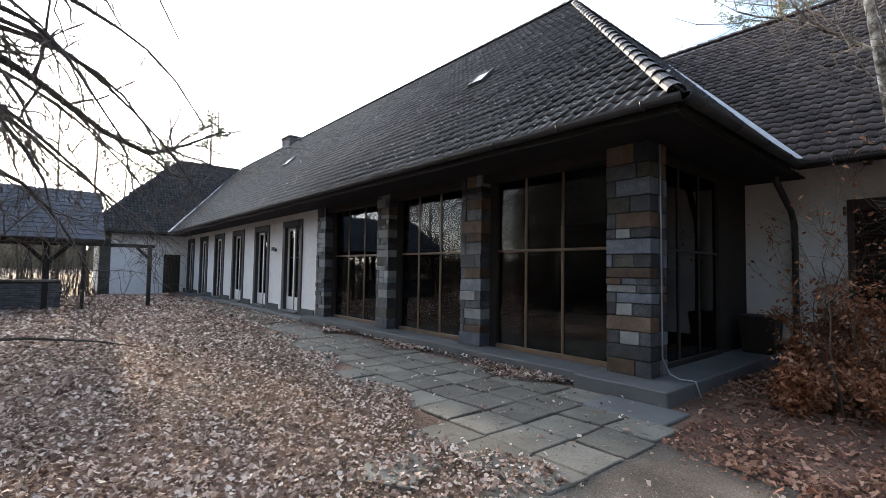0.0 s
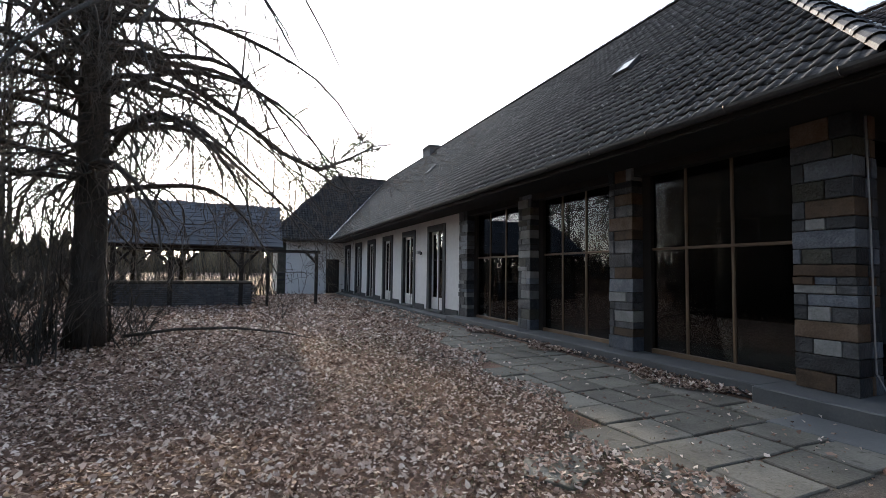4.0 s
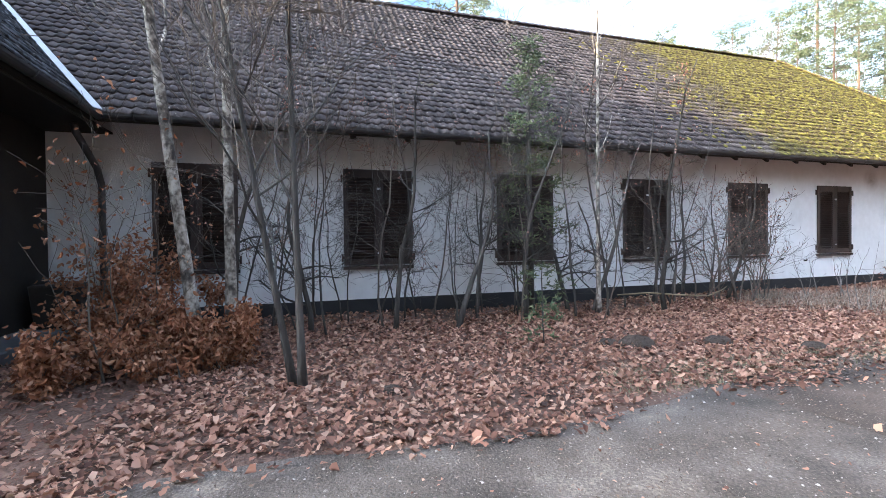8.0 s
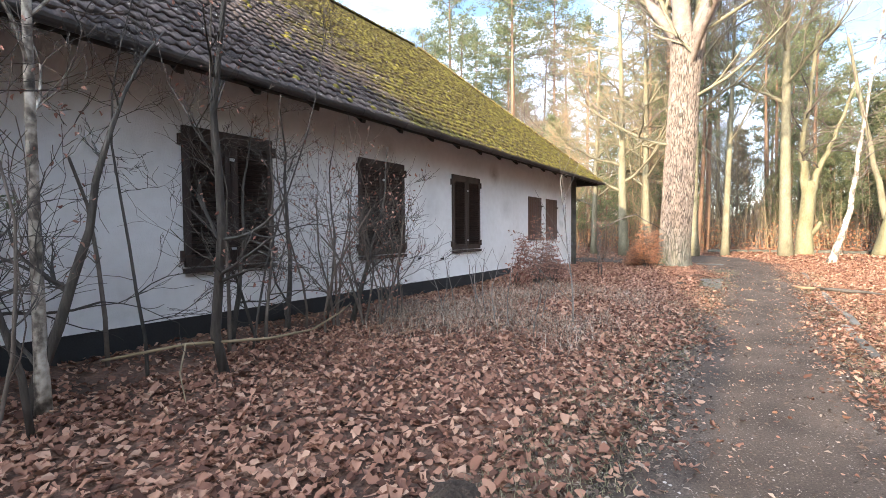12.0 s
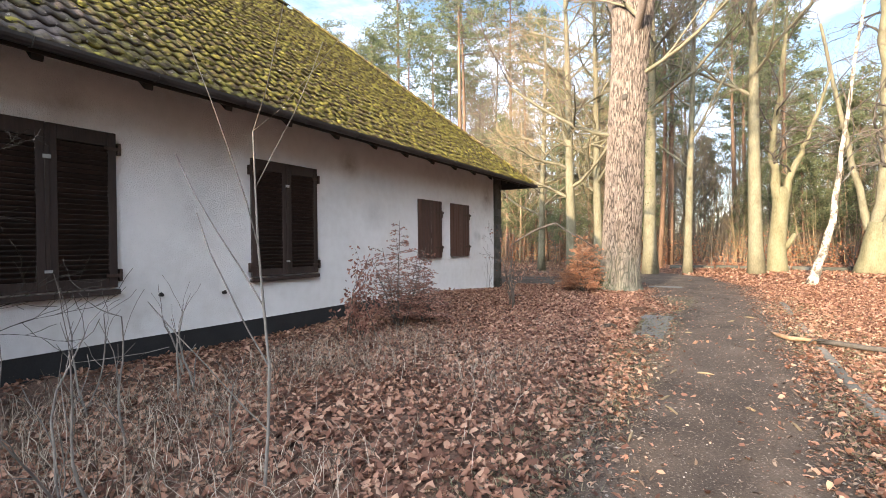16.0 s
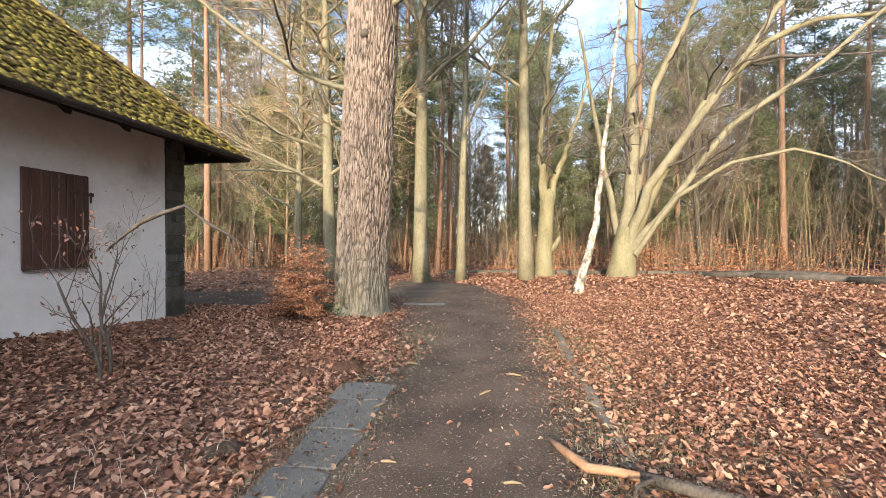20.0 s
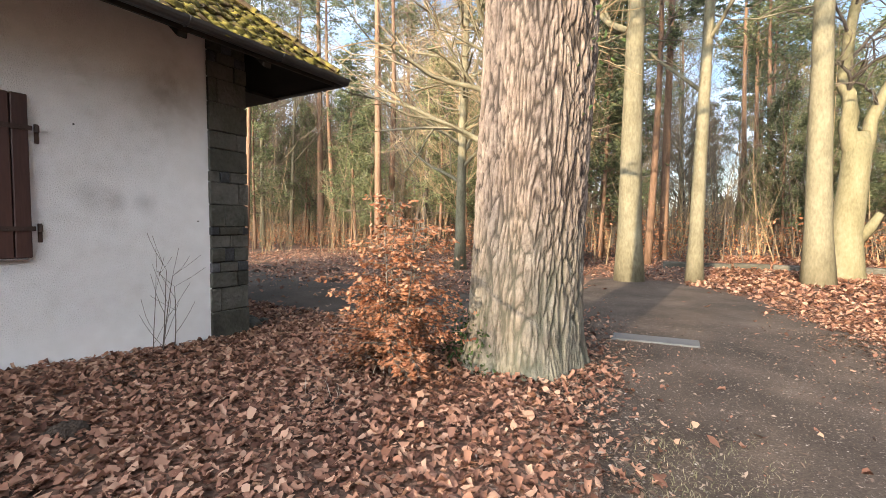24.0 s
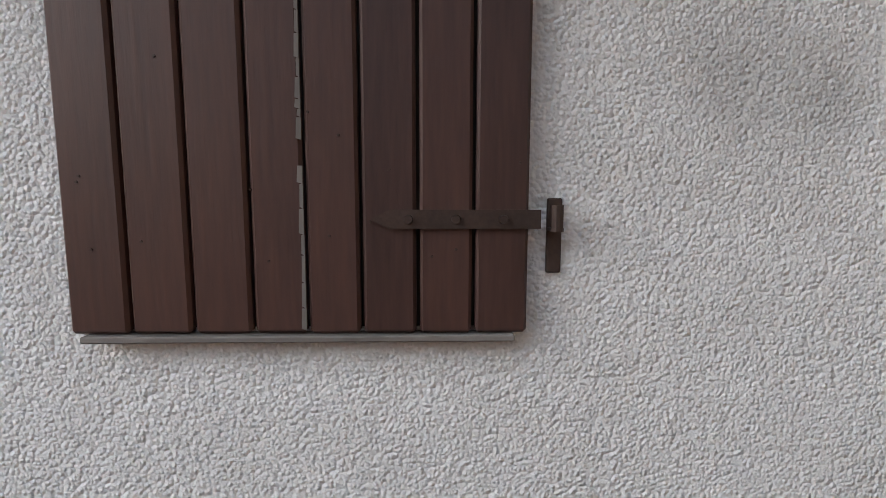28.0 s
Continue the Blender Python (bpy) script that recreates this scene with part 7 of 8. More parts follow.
stick = thing("fallen_branch", "broken branch, peeled at one end, lying across the path's edge", "branch", pose(3.4, -18.8, 0.03))
part("stem", Mesh().tube([(0.5, -0.45, 0.05), (0.42, -0.3, 0.035), (0.3, -0.06, 0.04), (0.15, -0.02, 0.05), (0.0, 0.02, 0.04)], [0.008, 0.028, 0.03, 0.026, 0.028], 8), surface("peeled_wood", [(0.16, 0.09, 0.05), (0.34, 0.22, 0.14)], 4, 40, 0.8, 0.4, stretch=(3, 3, 1)), stick, "pale bark-stripped end", smooth=True)
part("barked_stem", Mesh().tube([(0.02, 0.01, 0.045), (-0.2, 0.15, 0.055), (-0.42, 0.25, 0.05), (-0.66, 0.33, 0.055), (-0.9, 0.38, 0.03)], [0.034, 0.036, 0.033, 0.026, 0.012], 9), M["bark_dark"], stick, "dark barked stem", smooth=True)
part("side_twig", Mesh().tube([(-0.05, 0.05, 0.06), (0.1, 0.22, 0.09), (0.18, 0.4, 0.05)], [0.014, 0.01, 0.005], 6), M["bark_dark"], stick)
mossy = thing("fallen_branch", "mossy dark branch lying on leaves beside the path", "branch", pose(2.2, -18.4, 0.02))
part("stem", Mesh().tube([(0.1, -0.03, 0.03), (-0.1, 0.0, 0.06), (-0.34, 0.02, 0.07), (-0.6, 0.2, 0.055), (-0.95, 0.24, 0.05), (-1.5, 0.2, 0.06), (-2.2, 0.34, 0.03)], [0.016, 0.03, 0.032, 0.034, 0.028, 0.021, 0.01], 9), M["moss_stem"], mossy, "moss-covered stem", smooth=True)
part("side_twig", Mesh().tube([(-0.9, 0.24, 0.05), (-1.3, -0.2, 0.12), (-1.7, -0.4, 0.1)], [0.022, 0.014, 0.006], 6), M["bark_dark"], mossy)
dead = thing("fallen_branch", "long thin dead branch lying low before the wing wall", "branch", pose(8.6, -9.3, 0.0))
part("stem", Mesh().tube([(0.9, -1.9, 0.3), (0.4, -1.2, 0.3), (0.1, -0.5, 0.24), (-0.1, 0.2, 0.3), (0.1, 0.9, 0.36), (0.2, 1.5, 0.34)], [0.006, 0.009, 0.012, 0.014, 0.015, 0.012], 6), M["twig_pale"], dead, smooth=True)
part("side_twig", Mesh().tube([(0.1, 0.9, 0.36), (-0.2, 1.1, 0.2), (-0.5, 1.2, 0.02)], [0.01, 0.007, 0.004], 5), M["twig_pale"], dead)
low_bough = thing("fallen_branch", "long thin dead bough lying in the courtyard", "branch", pose(-1.2, 8.0, 0.0))
part("stem", Mesh().tube([(0, 0, 0.25), (0.8, -0.2, 0.36), (1.7, -0.1, 0.34), (2.6, 0.2, 0.18), (3.2, 0.3, 0.02)], [0.03, 0.028, 0.024, 0.016, 0.008], 6), M["bark_dark"], low_bough, smooth=True)
for i in range(34):
    x, y = plant.uniform(3.3, 5.6), plant.uniform(-24, -12)
    a, ln = plant.uniform(0, 6.28), plant.uniform(0.06, 0.2)
    tw = part("wood_chip", Mesh().tube([(0, 0, 0.012), (math.cos(a) * ln * 0.5, math.sin(a) * ln * 0.5, 0.018), (math.cos(a) * ln, math.sin(a) * ln, 0.012)], [0.008, 0.011, 0.004], 5), M["twig_pale"], None, "", pose(x, y, ground_z(x, y) + 0.02))
    tagged(tw, "pale splinter of wood lying on the path", "wood chip", "wood chips on the path")

# grey plates beside the path
plates = thing("path_plate", "smooth grey concrete plates sunk beside the path", "plate", pose(5.55, -19.6, 0.0), kind="structure")
for y0, y1, x0, x1 in ((-0.85, -0.4, -0.3, 0.24), (-0.37, 0.25, -0.3, 0.12), (0.28, 0.85, -0.32, 0.06), (0.88, 1.35, -0.34, 0.05)):
    j = [plant.uniform(-0.05, 0.05) for _ in range(8)]
    ring = [(x0 + j[0], y0 + j[1]), ((x0 + x1) / 2, y0 - abs(j[2])), (x1 + j[3], y0 + j[4]), (x1 + j[5], y1 + j[6] * 0.4), (x0 + j[7], y1)]
    part("plate", Mesh().hull([(x, y, -0.05) for x, y in ring], [(x, y, 0.026) for x, y in ring]), M["slate_plate"], plates, bevel=0.006)
bar = part("kerb_bar", Mesh().box(-0.46, 0.46, -0.16, 0.16, -0.05, 0.045), M["slate_plate"], None, "", pose(6.03, -26.45, 0.0, 0, 0, 4), bevel=0.01)
tagged(bar, "grey stone bar lying beside the oak", "kerb")
kerbs = thing("path_kerb", "weathered mossy kerbstones along the path", "kerb", pose(3.42, -16, 0), kind="structure")
for k in range(15):
    y = 7.0 - k * 1.01
    part("kerbstone", Mesh().box(-0.05, 0.05, -0.48, 0.48, -0.1, 0.02 + plant.uniform(-0.012, 0.01)), M["slab"], kerbs, "", pose(0.02 * math.sin(k * 1.7) + (0.1 if k < 6 else 0), y, 0.02, 0, 0, plant.uniform(-1.5, 1.5)), bevel=0.01)
border = thing("stone_border", "low stone border along the edge of the wood", "border", pose(0, -38, 0), kind="structure")
for k in range(14):
    x = 6.5 - k * 1.02
    part("border_stone", Mesh().box(-0.48, 0.48, -0.14, 0.14, -0.1, 0.2 + plant.uniform(-0.05, 0.03)), M["stone_green"], border, "", pose(x, -0.2 * math.sin(k), 0, 0, 0, plant.uniform(-2, 2)), bevel=0.02)
for i, (x, y, a, ln) in enumerate(((-6.0, -35.6, -20, 4.5), (-7.0, -34.2, -35, 4.0), (-6.4, -36.4, -12, 4.0), (-8.6, -32.2, -50, 3.5))):
    lg = thing("log", "dark mossy log lying at the edge of the wood", "log", pose(x, y, 0.14, 0, 0, a), "logs at the wood's edge")
    part("stem", Mesh().tube([(-ln / 2, 0, 0), (0, 0.05, 0.03), (ln / 2, 0, 0)], [0.17, 0.16, 0.13], 10), M["bark_dark"], lg, smooth=True)

# rough stones at the foot of the corner pillar
rk = random.Random(41)
for x, y, s in ((10.75, -24.62, 0.13), (10.98, -24.7, 0.1), (11.2, -24.58, 0.14), (10.9, -24.9, 0.08), (11.15, -24.85, 0.09)):
    bm = bmesh.new()
    bmesh.ops.create_icosphere(bm, subdivisions=2, radius=s)
    off = Vector((rk.uniform(0, 9), rk.uniform(0, 9), 0))
    for vv in bm.verts:
        vv.co *= 1 + 0.45 * noise.noise(vv.co * 9 + off)
        vv.co.z = vv.co.z * 0.7 + s * 0.5
    me = bpy.data.meshes.new("stone")
    bm.to_mesh(me)
    bm.free()
    me.materials.append(M["stone_green"])
    tagged(part("stone", me, None, None, "", pose(x, y, ground_z(x, y) - 0.02, 0, 0, rk.uniform(0, 360))), "rough dark stone lying by the corner pillar", "stone", "loose stones by the pillar")

# pegs and stains on the wing wall
for y, z in ((-14.15, 0.78), (-15.0, 0.73)):
    peg = part("wall_peg", Mesh().tube([(0, 0, 0), (-0.06, 0, 0.0), (-0.09, 0.03, 0.03)], [0.022, 0.02, 0.014], 8), M["dark_frame"], None, "", pose(PW, y, z), True)
    tagged(peg, "small dark shutter catch on the white wall", "catch", "shutter catches")
for y, z in ((-22.6, 2.26), (-23.75, 1.39)):
    nl = part("nail", Mesh().tube([(0.002, 0, 0), (-0.012, 0, 0)], [0.009, 0.007], 6), M["dark_frame"], None, "", pose(PW, y, z))
    tagged(nl, "small dark nail in the white wall", "nail", "nails in the wall")
rc = thing("rubbish_bin", "dark bin standing beside the hall's side wall", "bin", pose(9.9, 1.0, 0.172))
part("body", Mesh().hull([(-0.22, -0.22, 0), (0.22, -0.22, 0), (0.22, 0.22, 0), (-0.22, 0.22, 0)], [(-0.27, -0.27, 0.62), (0.27, -0.27, 0.62), (0.27, 0.27, 0.62), (-0.27, 0.27, 0.62)]), M["dark_frame"], rc, bevel=0.02)

# ---------------------------------------------------------------- paving of the terrace
pav = tagged(new("pavement"), "old concrete slabs of the terrace, with leaf-filled joints", "pavement", kind="structure")
slabs = []
ps = random.Random(12)
for i in range(7):
    j = [ps.uniform(-0.022, 0.018) for _ in range(8)]
    h = 0.246
    b = [(-h + j[0], -h + j[1], -0.04), (h - abs(j[2]), -h + j[3], -0.04), (h - abs(j[4]), h - abs(j[5]), -0.04), (-h + j[6], h - abs(j[7]), -0.04)]
    slabs.append(bevelled(Mesh().hull(b, [(x, y, 0.0) for x, y, _ in b]).data("slab", M["slab"]), 0.009))
EDGE = [(0.36, 2.95), (2.2, 3.3), (4.5, 3.65), (8.0, 4.2), (11.3, 4.65), (16.0, 4.6), (22.0, 4.6)]
for k in range(43):
    y = 0.62 + 0.515 * k
    for a, b in zip(EDGE, EDGE[1:]):
        if a[0] <= y <= b[0]:
            left = a[1] + (b[1] - a[1]) * (y - a[0]) / (b[0] - a[0])
    for c in range(6):
        x = 5.52 - 0.515 * c
        if x - 0.2 > left + 0.25 * wobble(y * 2.0, 1.3) and not (k < 2 and c == 0) and not (y > 14 and c > 1):
            part("slab", ps.choice(slabs), None, pav, "", pose(x + ps.uniform(-0.008, 0.008), y + ps.uniform(-0.008, 0.008), 0.022 + ps.uniform(-0.005, 0.006), ps.uniform(-0.5, 0.5), ps.uniform(-0.5, 0.5), ps.choice((0, 90, 180, 270)) + ps.uniform(-0.8, 0.8)))
part("slate_slab", Mesh().box(5.22, 5.82, 0.52, 1.42, -0.03, 0.03), M["slate_plate"], pav, "bluish slate plate at the corner", bevel=0.012)
for x, y, rx in ((3.0, 0.45, 20), (2.75, 1.35, 35), (2.62, 0.55, -15)):
    part("broken_slab", Mesh().hull([(-0.3, -0.2, -0.03), (0.15, -0.3, -0.03), (0.32, 0.05, -0.03), (0.05, 0.28, -0.03), (-0.28, 0.15, -0.03)], [(-0.3, -0.2, 0.008), (0.15, -0.3, 0.008), (0.32, 0.05, 0.008), (0.05, 0.28, 0.008), (-0.28, 0.15, 0.008)]), M["slab"], pav, "broken edge slab", pose(x, y, 0.012, 0, 0, rx), bevel=0.006)

# ---------------------------------------------------------------- moss cushions on the roof's end
mr = np.random.RandomState(3)
nm = 9000
ms_s = 26.0 * mr.beta(4.6, 1.1, nm)
ms_u = 7.0 * mr.rand(nm)
a_, u_ = np.array([0, -1.0, 0]), np.array([(WRX - WEX) / L_G, 0, RISE / L_G])
n_ = np.array([-RISE / L_G, 0, (WRX - WEX) / L_G])
ok = (ms_s < 25.6 - ms_u * (WRY - WY) / L_H) & (ms_s > 11)
ms_s, ms_u = ms_s[ok], np.round(ms_u[ok] / TILE_L) * TILE_L + mr.normal(0.0, 0.035, ok.sum())
cent = np.array([WEX, SY, EAVE]) + ms_s[:, None] * a_ + ms_u[:, None] * u_ + 0.035 * n_
k = 7
dome = [(math.cos(2 * math.pi * i / k), math.sin(2 * math.pi * i / k), 0) for i in range(k)] + [(0.6 * math.cos(2 * math.pi * i / k + 0.4), 0.6 * math.sin(2 * math.pi * i / k + 0.4), 0.7) for i in range(k)] + [(0, 0, 1.0)]
dome = np.array(dome)
df = [(i, (i + 1) % k, k + (i + 1) % k) for i in range(k)] + [(i, k + (i + 1) % k, k + i) for i in range(k)] + [(k + i, k + (i + 1) % k, 2 * k) for i in range(k)]
df = np.array(df)
rad = 0.018 + 0.055 * mr.rand(len(cent)) ** 2
loc = np.stack([a_, u_, n_])
vv = (dome[None] * np.stack([rad * mr.uniform(0.8, 1.6, len(cent)), rad, rad * 0.5], 1)[:, None, :]) @ loc + cent[:, None, :]
ff = df[None] + (np.arange(len(cent)) * len(dome))[:, None, None]
mo = part("moss", fast_mesh("moss", vv.reshape(-1, 3), ff.reshape(-1, 3), M["moss"], True), None, roof_g, "yellow-green moss cushions", kind="stuff")


# ---------------------------------------------------------------- fallen leaves and grass
def gz(x, y):
    z = 0.03 * np.sin(x * 0.9 + 1.3) * np.sin(y * 0.7) * np.where(np.abs(x - 4.4) > 1.6, 1, 0.2)
    z = z + np.where((x > 8.2) & (y < -16), 0.16 * np.minimum(1, (x - 8.2) / 2.0) * np.exp(-((y + 20.5) / 2.6) ** 2), 0)
    return z + np.maximum(0, np.hypot(x - 5, y + 5) - 45) * 0.012


lr = np.random.RandomState(5)


def path_edges(y):
    ys_ = np.array([r[0] for r in PATH_ROWS])[::-1]
    return np.interp(y, ys_, np.array([r[1] for r in PATH_ROWS])[::-1]), np.interp(y, ys_, np.array([r[2] for r in PATH_ROWS])[::-1])


def scatter(x0, x1, y0, y1, per, size, keep=None):
    n = int((x1 - x0) * (y1 - y0) * per)
    x, y = lr.uniform(x0, x1, n), lr.uniform(y0, y1, n)
    if keep is not None:
        m = keep(x, y)
        x, y = x[m], y[m]
    return x, y, np.full(len(x), size)


def off_path(x, y):
    lo, hi = path_edges(y)
    soft = lr.normal(0, 0.16, len(x))
    plate = (x > 5.22) & (x < 5.76 - 0.05 * (y + 20.4)) & (y > -20.5) & (y < -18.3) & (lr.rand(len(x)) < 0.93)
    on = (x > lo + 0.1 + soft + 0.12 * np.sin(y * 1.7)) & (x < hi - 0.05 + soft + 0.2 * np.sin(y * 2.1)) & (y < 0.4) & (y > -33)
    track = (y < -25.7) & (y > -28.6) & (x > 6.5) & (lr.rand(len(x)) > 0.16)
    terrace = (x > 0.35 + 0.25 * np.sin(y * 2.6) + np.interp(y, [e[0] for e in EDGE], [e[1] for e in EDGE])) & (y > 0.4) & (x < 5.8)
    grassy = (x > 1.6 + 0.7 * np.sin(y * 1.3)) & (x < 3.6) & (y > -0.5) & (y < 9) & (lr.rand(len(x)) < 0.18)
    corner = (x > 4.9) & (x < 7.3) & (y > -0.9) & (y < 0.8) & (lr.rand(len(x)) < 0.7)
    bare = (x > 9.35 + 0.3 * np.sin(y * 1.7)) & (y > -13.5) & (y < -1.5) & (lr.rand(len(x)) < 0.72)
    return ~plate & ~bare & ~corner & ~((on | track) & (lr.rand(len(x)) > 0.009)) & ~(terrace & (lr.rand(len(x)) > 0.014)) & ~grassy


def on_path(x, y):
    lo, hi = path_edges(y)
    return (x > lo) & (x < hi + 0.15) & (lr.rand(len(x)) < 0.35 + 0.65 * np.abs((x - lo) / (hi - lo) - 0.5) * 2)


def path_fringe(x, y):
    lo, hi = path_edges(y)
    plate = (x > 5.2) & (x < 5.8) & (y > -20.5) & (y < -18.2) & (lr.rand(len(x)) < 0.9)
    return ~plate & (lr.rand(len(x)) < np.exp(-((np.minimum(np.abs(x - lo), np.abs(x - hi))) / 0.42) ** 2))


def heaps(x, y):
    reach = sum(np.maximum(0, 1 - ((y - c) / w) ** 2) for c, w in ((2.9, 0.9), (5.6, 0.6), (8.2, 0.5)))
    return x > 5.97 - 0.5 * reach - 0.03


parts = [scatter(-9, 5.8, -1, 5, 950, 0.045, off_path), scatter(-9, 5.8, 5, 9, 420, 0.062, off_path), scatter(3.2, 7.2, -30, -7, 230, 0.05, path_fringe), scatter(-9, 5.8, 9, 26, 130, 0.09, off_path),
         scatter(4.55, 10.48, -14, 0.7, 620, 0.064, off_path), scatter(5.0, 10.48, -20, -14, 720, 0.06, off_path), scatter(5.0, 10.48, -25.6, -20, 860, 0.062, off_path),
         scatter(0.3, 5.0, -29, -6, 1000, 0.05, off_path), scatter(-6, 0.3, -31, -6, 270, 0.08, off_path), scatter(0.3, 5.0, -31, -29, 300, 0.075, off_path), scatter(-16, 6.0, -46, -31, 120, 0.11, off_path), scatter(-16, -5, -31, -10, 50, 0.09, off_path),
         scatter(5.5, 26, -42, -25.6, 45, 0.09, off_path), scatter(5.42, 5.97, 1.9, 10.2, 1500, 0.058, heaps), scatter(5.0, 5.9, 10, 22, 90, 0.07),
         scatter(7.0, 10.4, -0.2, 0.78, 130, 0.07), scatter(9.4, 16, -25.9, -24.3, 420, 0.07), scatter(3.2, 6.6, -28, -9, 160, 0.02, on_path), scatter(-4, 5.2, -9, 0.4, 14, 0.03, on_path), scatter(2.9, 5.8, 0.5, 12, 22, 0.035)]
lx, ly, ls = (np.concatenate([p[i] for p in parts]) for i in range(3))
n = len(lx)
ls = ls * lr.uniform(0.45, 1.3, n)
PLAIN = (np.array([(-0.5, 0, 0.0), (-0.3, 0.3, 0.14), (0.12, 0.36, 0.2), (0.5, 0, 0.12), (0.05, -0.38, 0.18), (-0.26, -0.22, 0.06)]), np.array([(0, 1, 2, 3), (0, 3, 4, 5)]))
LOBED = (np.array([(-0.55, 0, 0.05), (-0.02, 0.02, 0.0), (0.52, 0, 0.1), (-0.3, 0.25, 0.13), (0.04, 0.21, 0.08), (0.3, 0.27, 0.2), (-0.28, -0.26, 0.12), (0.02, -0.2, 0.1), (0.3, -0.25, 0.19)]), np.array([(0, 1, 4, 3), (1, 2, 5, 4), (0, 6, 7, 1), (1, 7, 8, 2)]))


def leaf_layer(name, label, m, shape, mat):
    half, quads = shape
    x0, y0, s0 = lx[m], ly[m], ls[m]
    n = len(x0)
    yaw = lr.uniform(0, 2 * np.pi, n)
    curl = lr.uniform(-1.6, 3.2, n)
    tx, ty = lr.normal(0, 0.25, n), lr.normal(0, 0.25, n)
    base = half[None] * s0[:, None, None] * np.stack([np.ones(n), lr.uniform(0.65, 1.3, n), curl], 1)[:, None, :]
    base[:, :, 2] += lr.normal(0, 0.085, (n, len(half))) * s0[:, None]
    cx, sx = np.cos(yaw)[:, None], np.sin(yaw)[:, None]
    X = base[:, :, 0] * cx - base[:, :, 1] * sx
    Y = base[:, :, 0] * sx + base[:, :, 1] * cx
    Z = base[:, :, 2] + X * tx[:, None] + Y * ty[:, None]
    Z = Z - Z.min(axis=1)[:, None] + gz(x0, y0)[:, None] + lr.uniform(0.004, 0.03, n)[:, None]
    lv = np.stack([X + x0[:, None], Y + y0[:, None], Z], 2)
    lv[(y0 > 0.4) & (x0 > 2.6) & (x0 < 5.9), :, 2] += 0.02
    pile = (y0 > 1.9) & (y0 < 10.2) & (x0 > 5.42) & (x0 < 5.98)
    lv[pile, :, 2] += (lr.rand(pile.sum()) * 0.05 * np.clip((x0[pile] - 5.4) / 0.5, 0, 1))[:, None]
    lf = (quads[None] + (np.arange(n) * len(half))[:, None, None]).reshape(-1, 4)
    return tagged(new(name, fast_mesh(name, lv.reshape(-1, 3), lf, mat, True)), label, "leaves", kind="stuff")


# crumbled leaves, bark and chips trodden into the path, thicker along its edges
keep_lx, keep_ly, keep_ls = lx, ly, ls
crumbs = [scatter(3.2, 6.6, -28, -9, 1500, 0.022, on_path), scatter(1.5, 5.6, -9, -1, 420, 0.016, on_path), scatter(3.0, 7.0, -28, -7, 1100, 0.032, path_fringe)]
lx, ly, ls = (np.concatenate([p[i] for p in crumbs]) for i in range(3))
ls = ls * lr.uniform(0.4, 1.5, len(lx)) ** 1.3
SLIM = (np.array([(-0.6, 0, 0.02), (0.0, 0.2, 0.12), (0.6, 0.03, 0.04), (0.05, -0.17, 0.1)]), np.array([(0, 3, 2, 1)]))
M["crumb"] = leaf_material("trodden_leaf_crumbs", [(0.03, 0.021, 0.016), (0.06, 0.042, 0.032), (0.1, 0.07, 0.052), (0.15, 0.11, 0.083), (0.3, 0.245, 0.195)], 0.1)
leaf_layer("leaf_crumbs", "crumbled leaves and pale chips trodden into the path", np.full(len(lx), True), SLIM, M["crumb"])
lx, ly, ls = keep_lx, keep_ly, keep_ls
court = ((ly > 0.4) & (lx < 5.98)) | ((ly > -1.2) & (lx < 4.4))
near = (ls > 0.03) & (lr.rand(n) < 0.6) & (((lx > 0.3) & (lx < 10.5) & (ly < 0.8) & (ly > -25.6)) | ((ly > -1) & (ly < 4.5)))
leaf_layer("fallen_leaves", "dry curled brown oak leaves covering the ground", near & ~court, LOBED, M["leaf_brown"])
leaf_layer("scattered_leaves", "dry brown leaves spread over the clearing", ~near & ~court, PLAIN, M["leaf_brown"])
leaf_layer("courtyard_leaves", "bleached dry oak leaves spread over the courtyard", near & court, LOBED, M["leaf_pale"])
leaf_layer("far_leaves", "bleached dry leaves in the back of the courtyard", ~near & court, PLAIN, M["leaf_pale"])


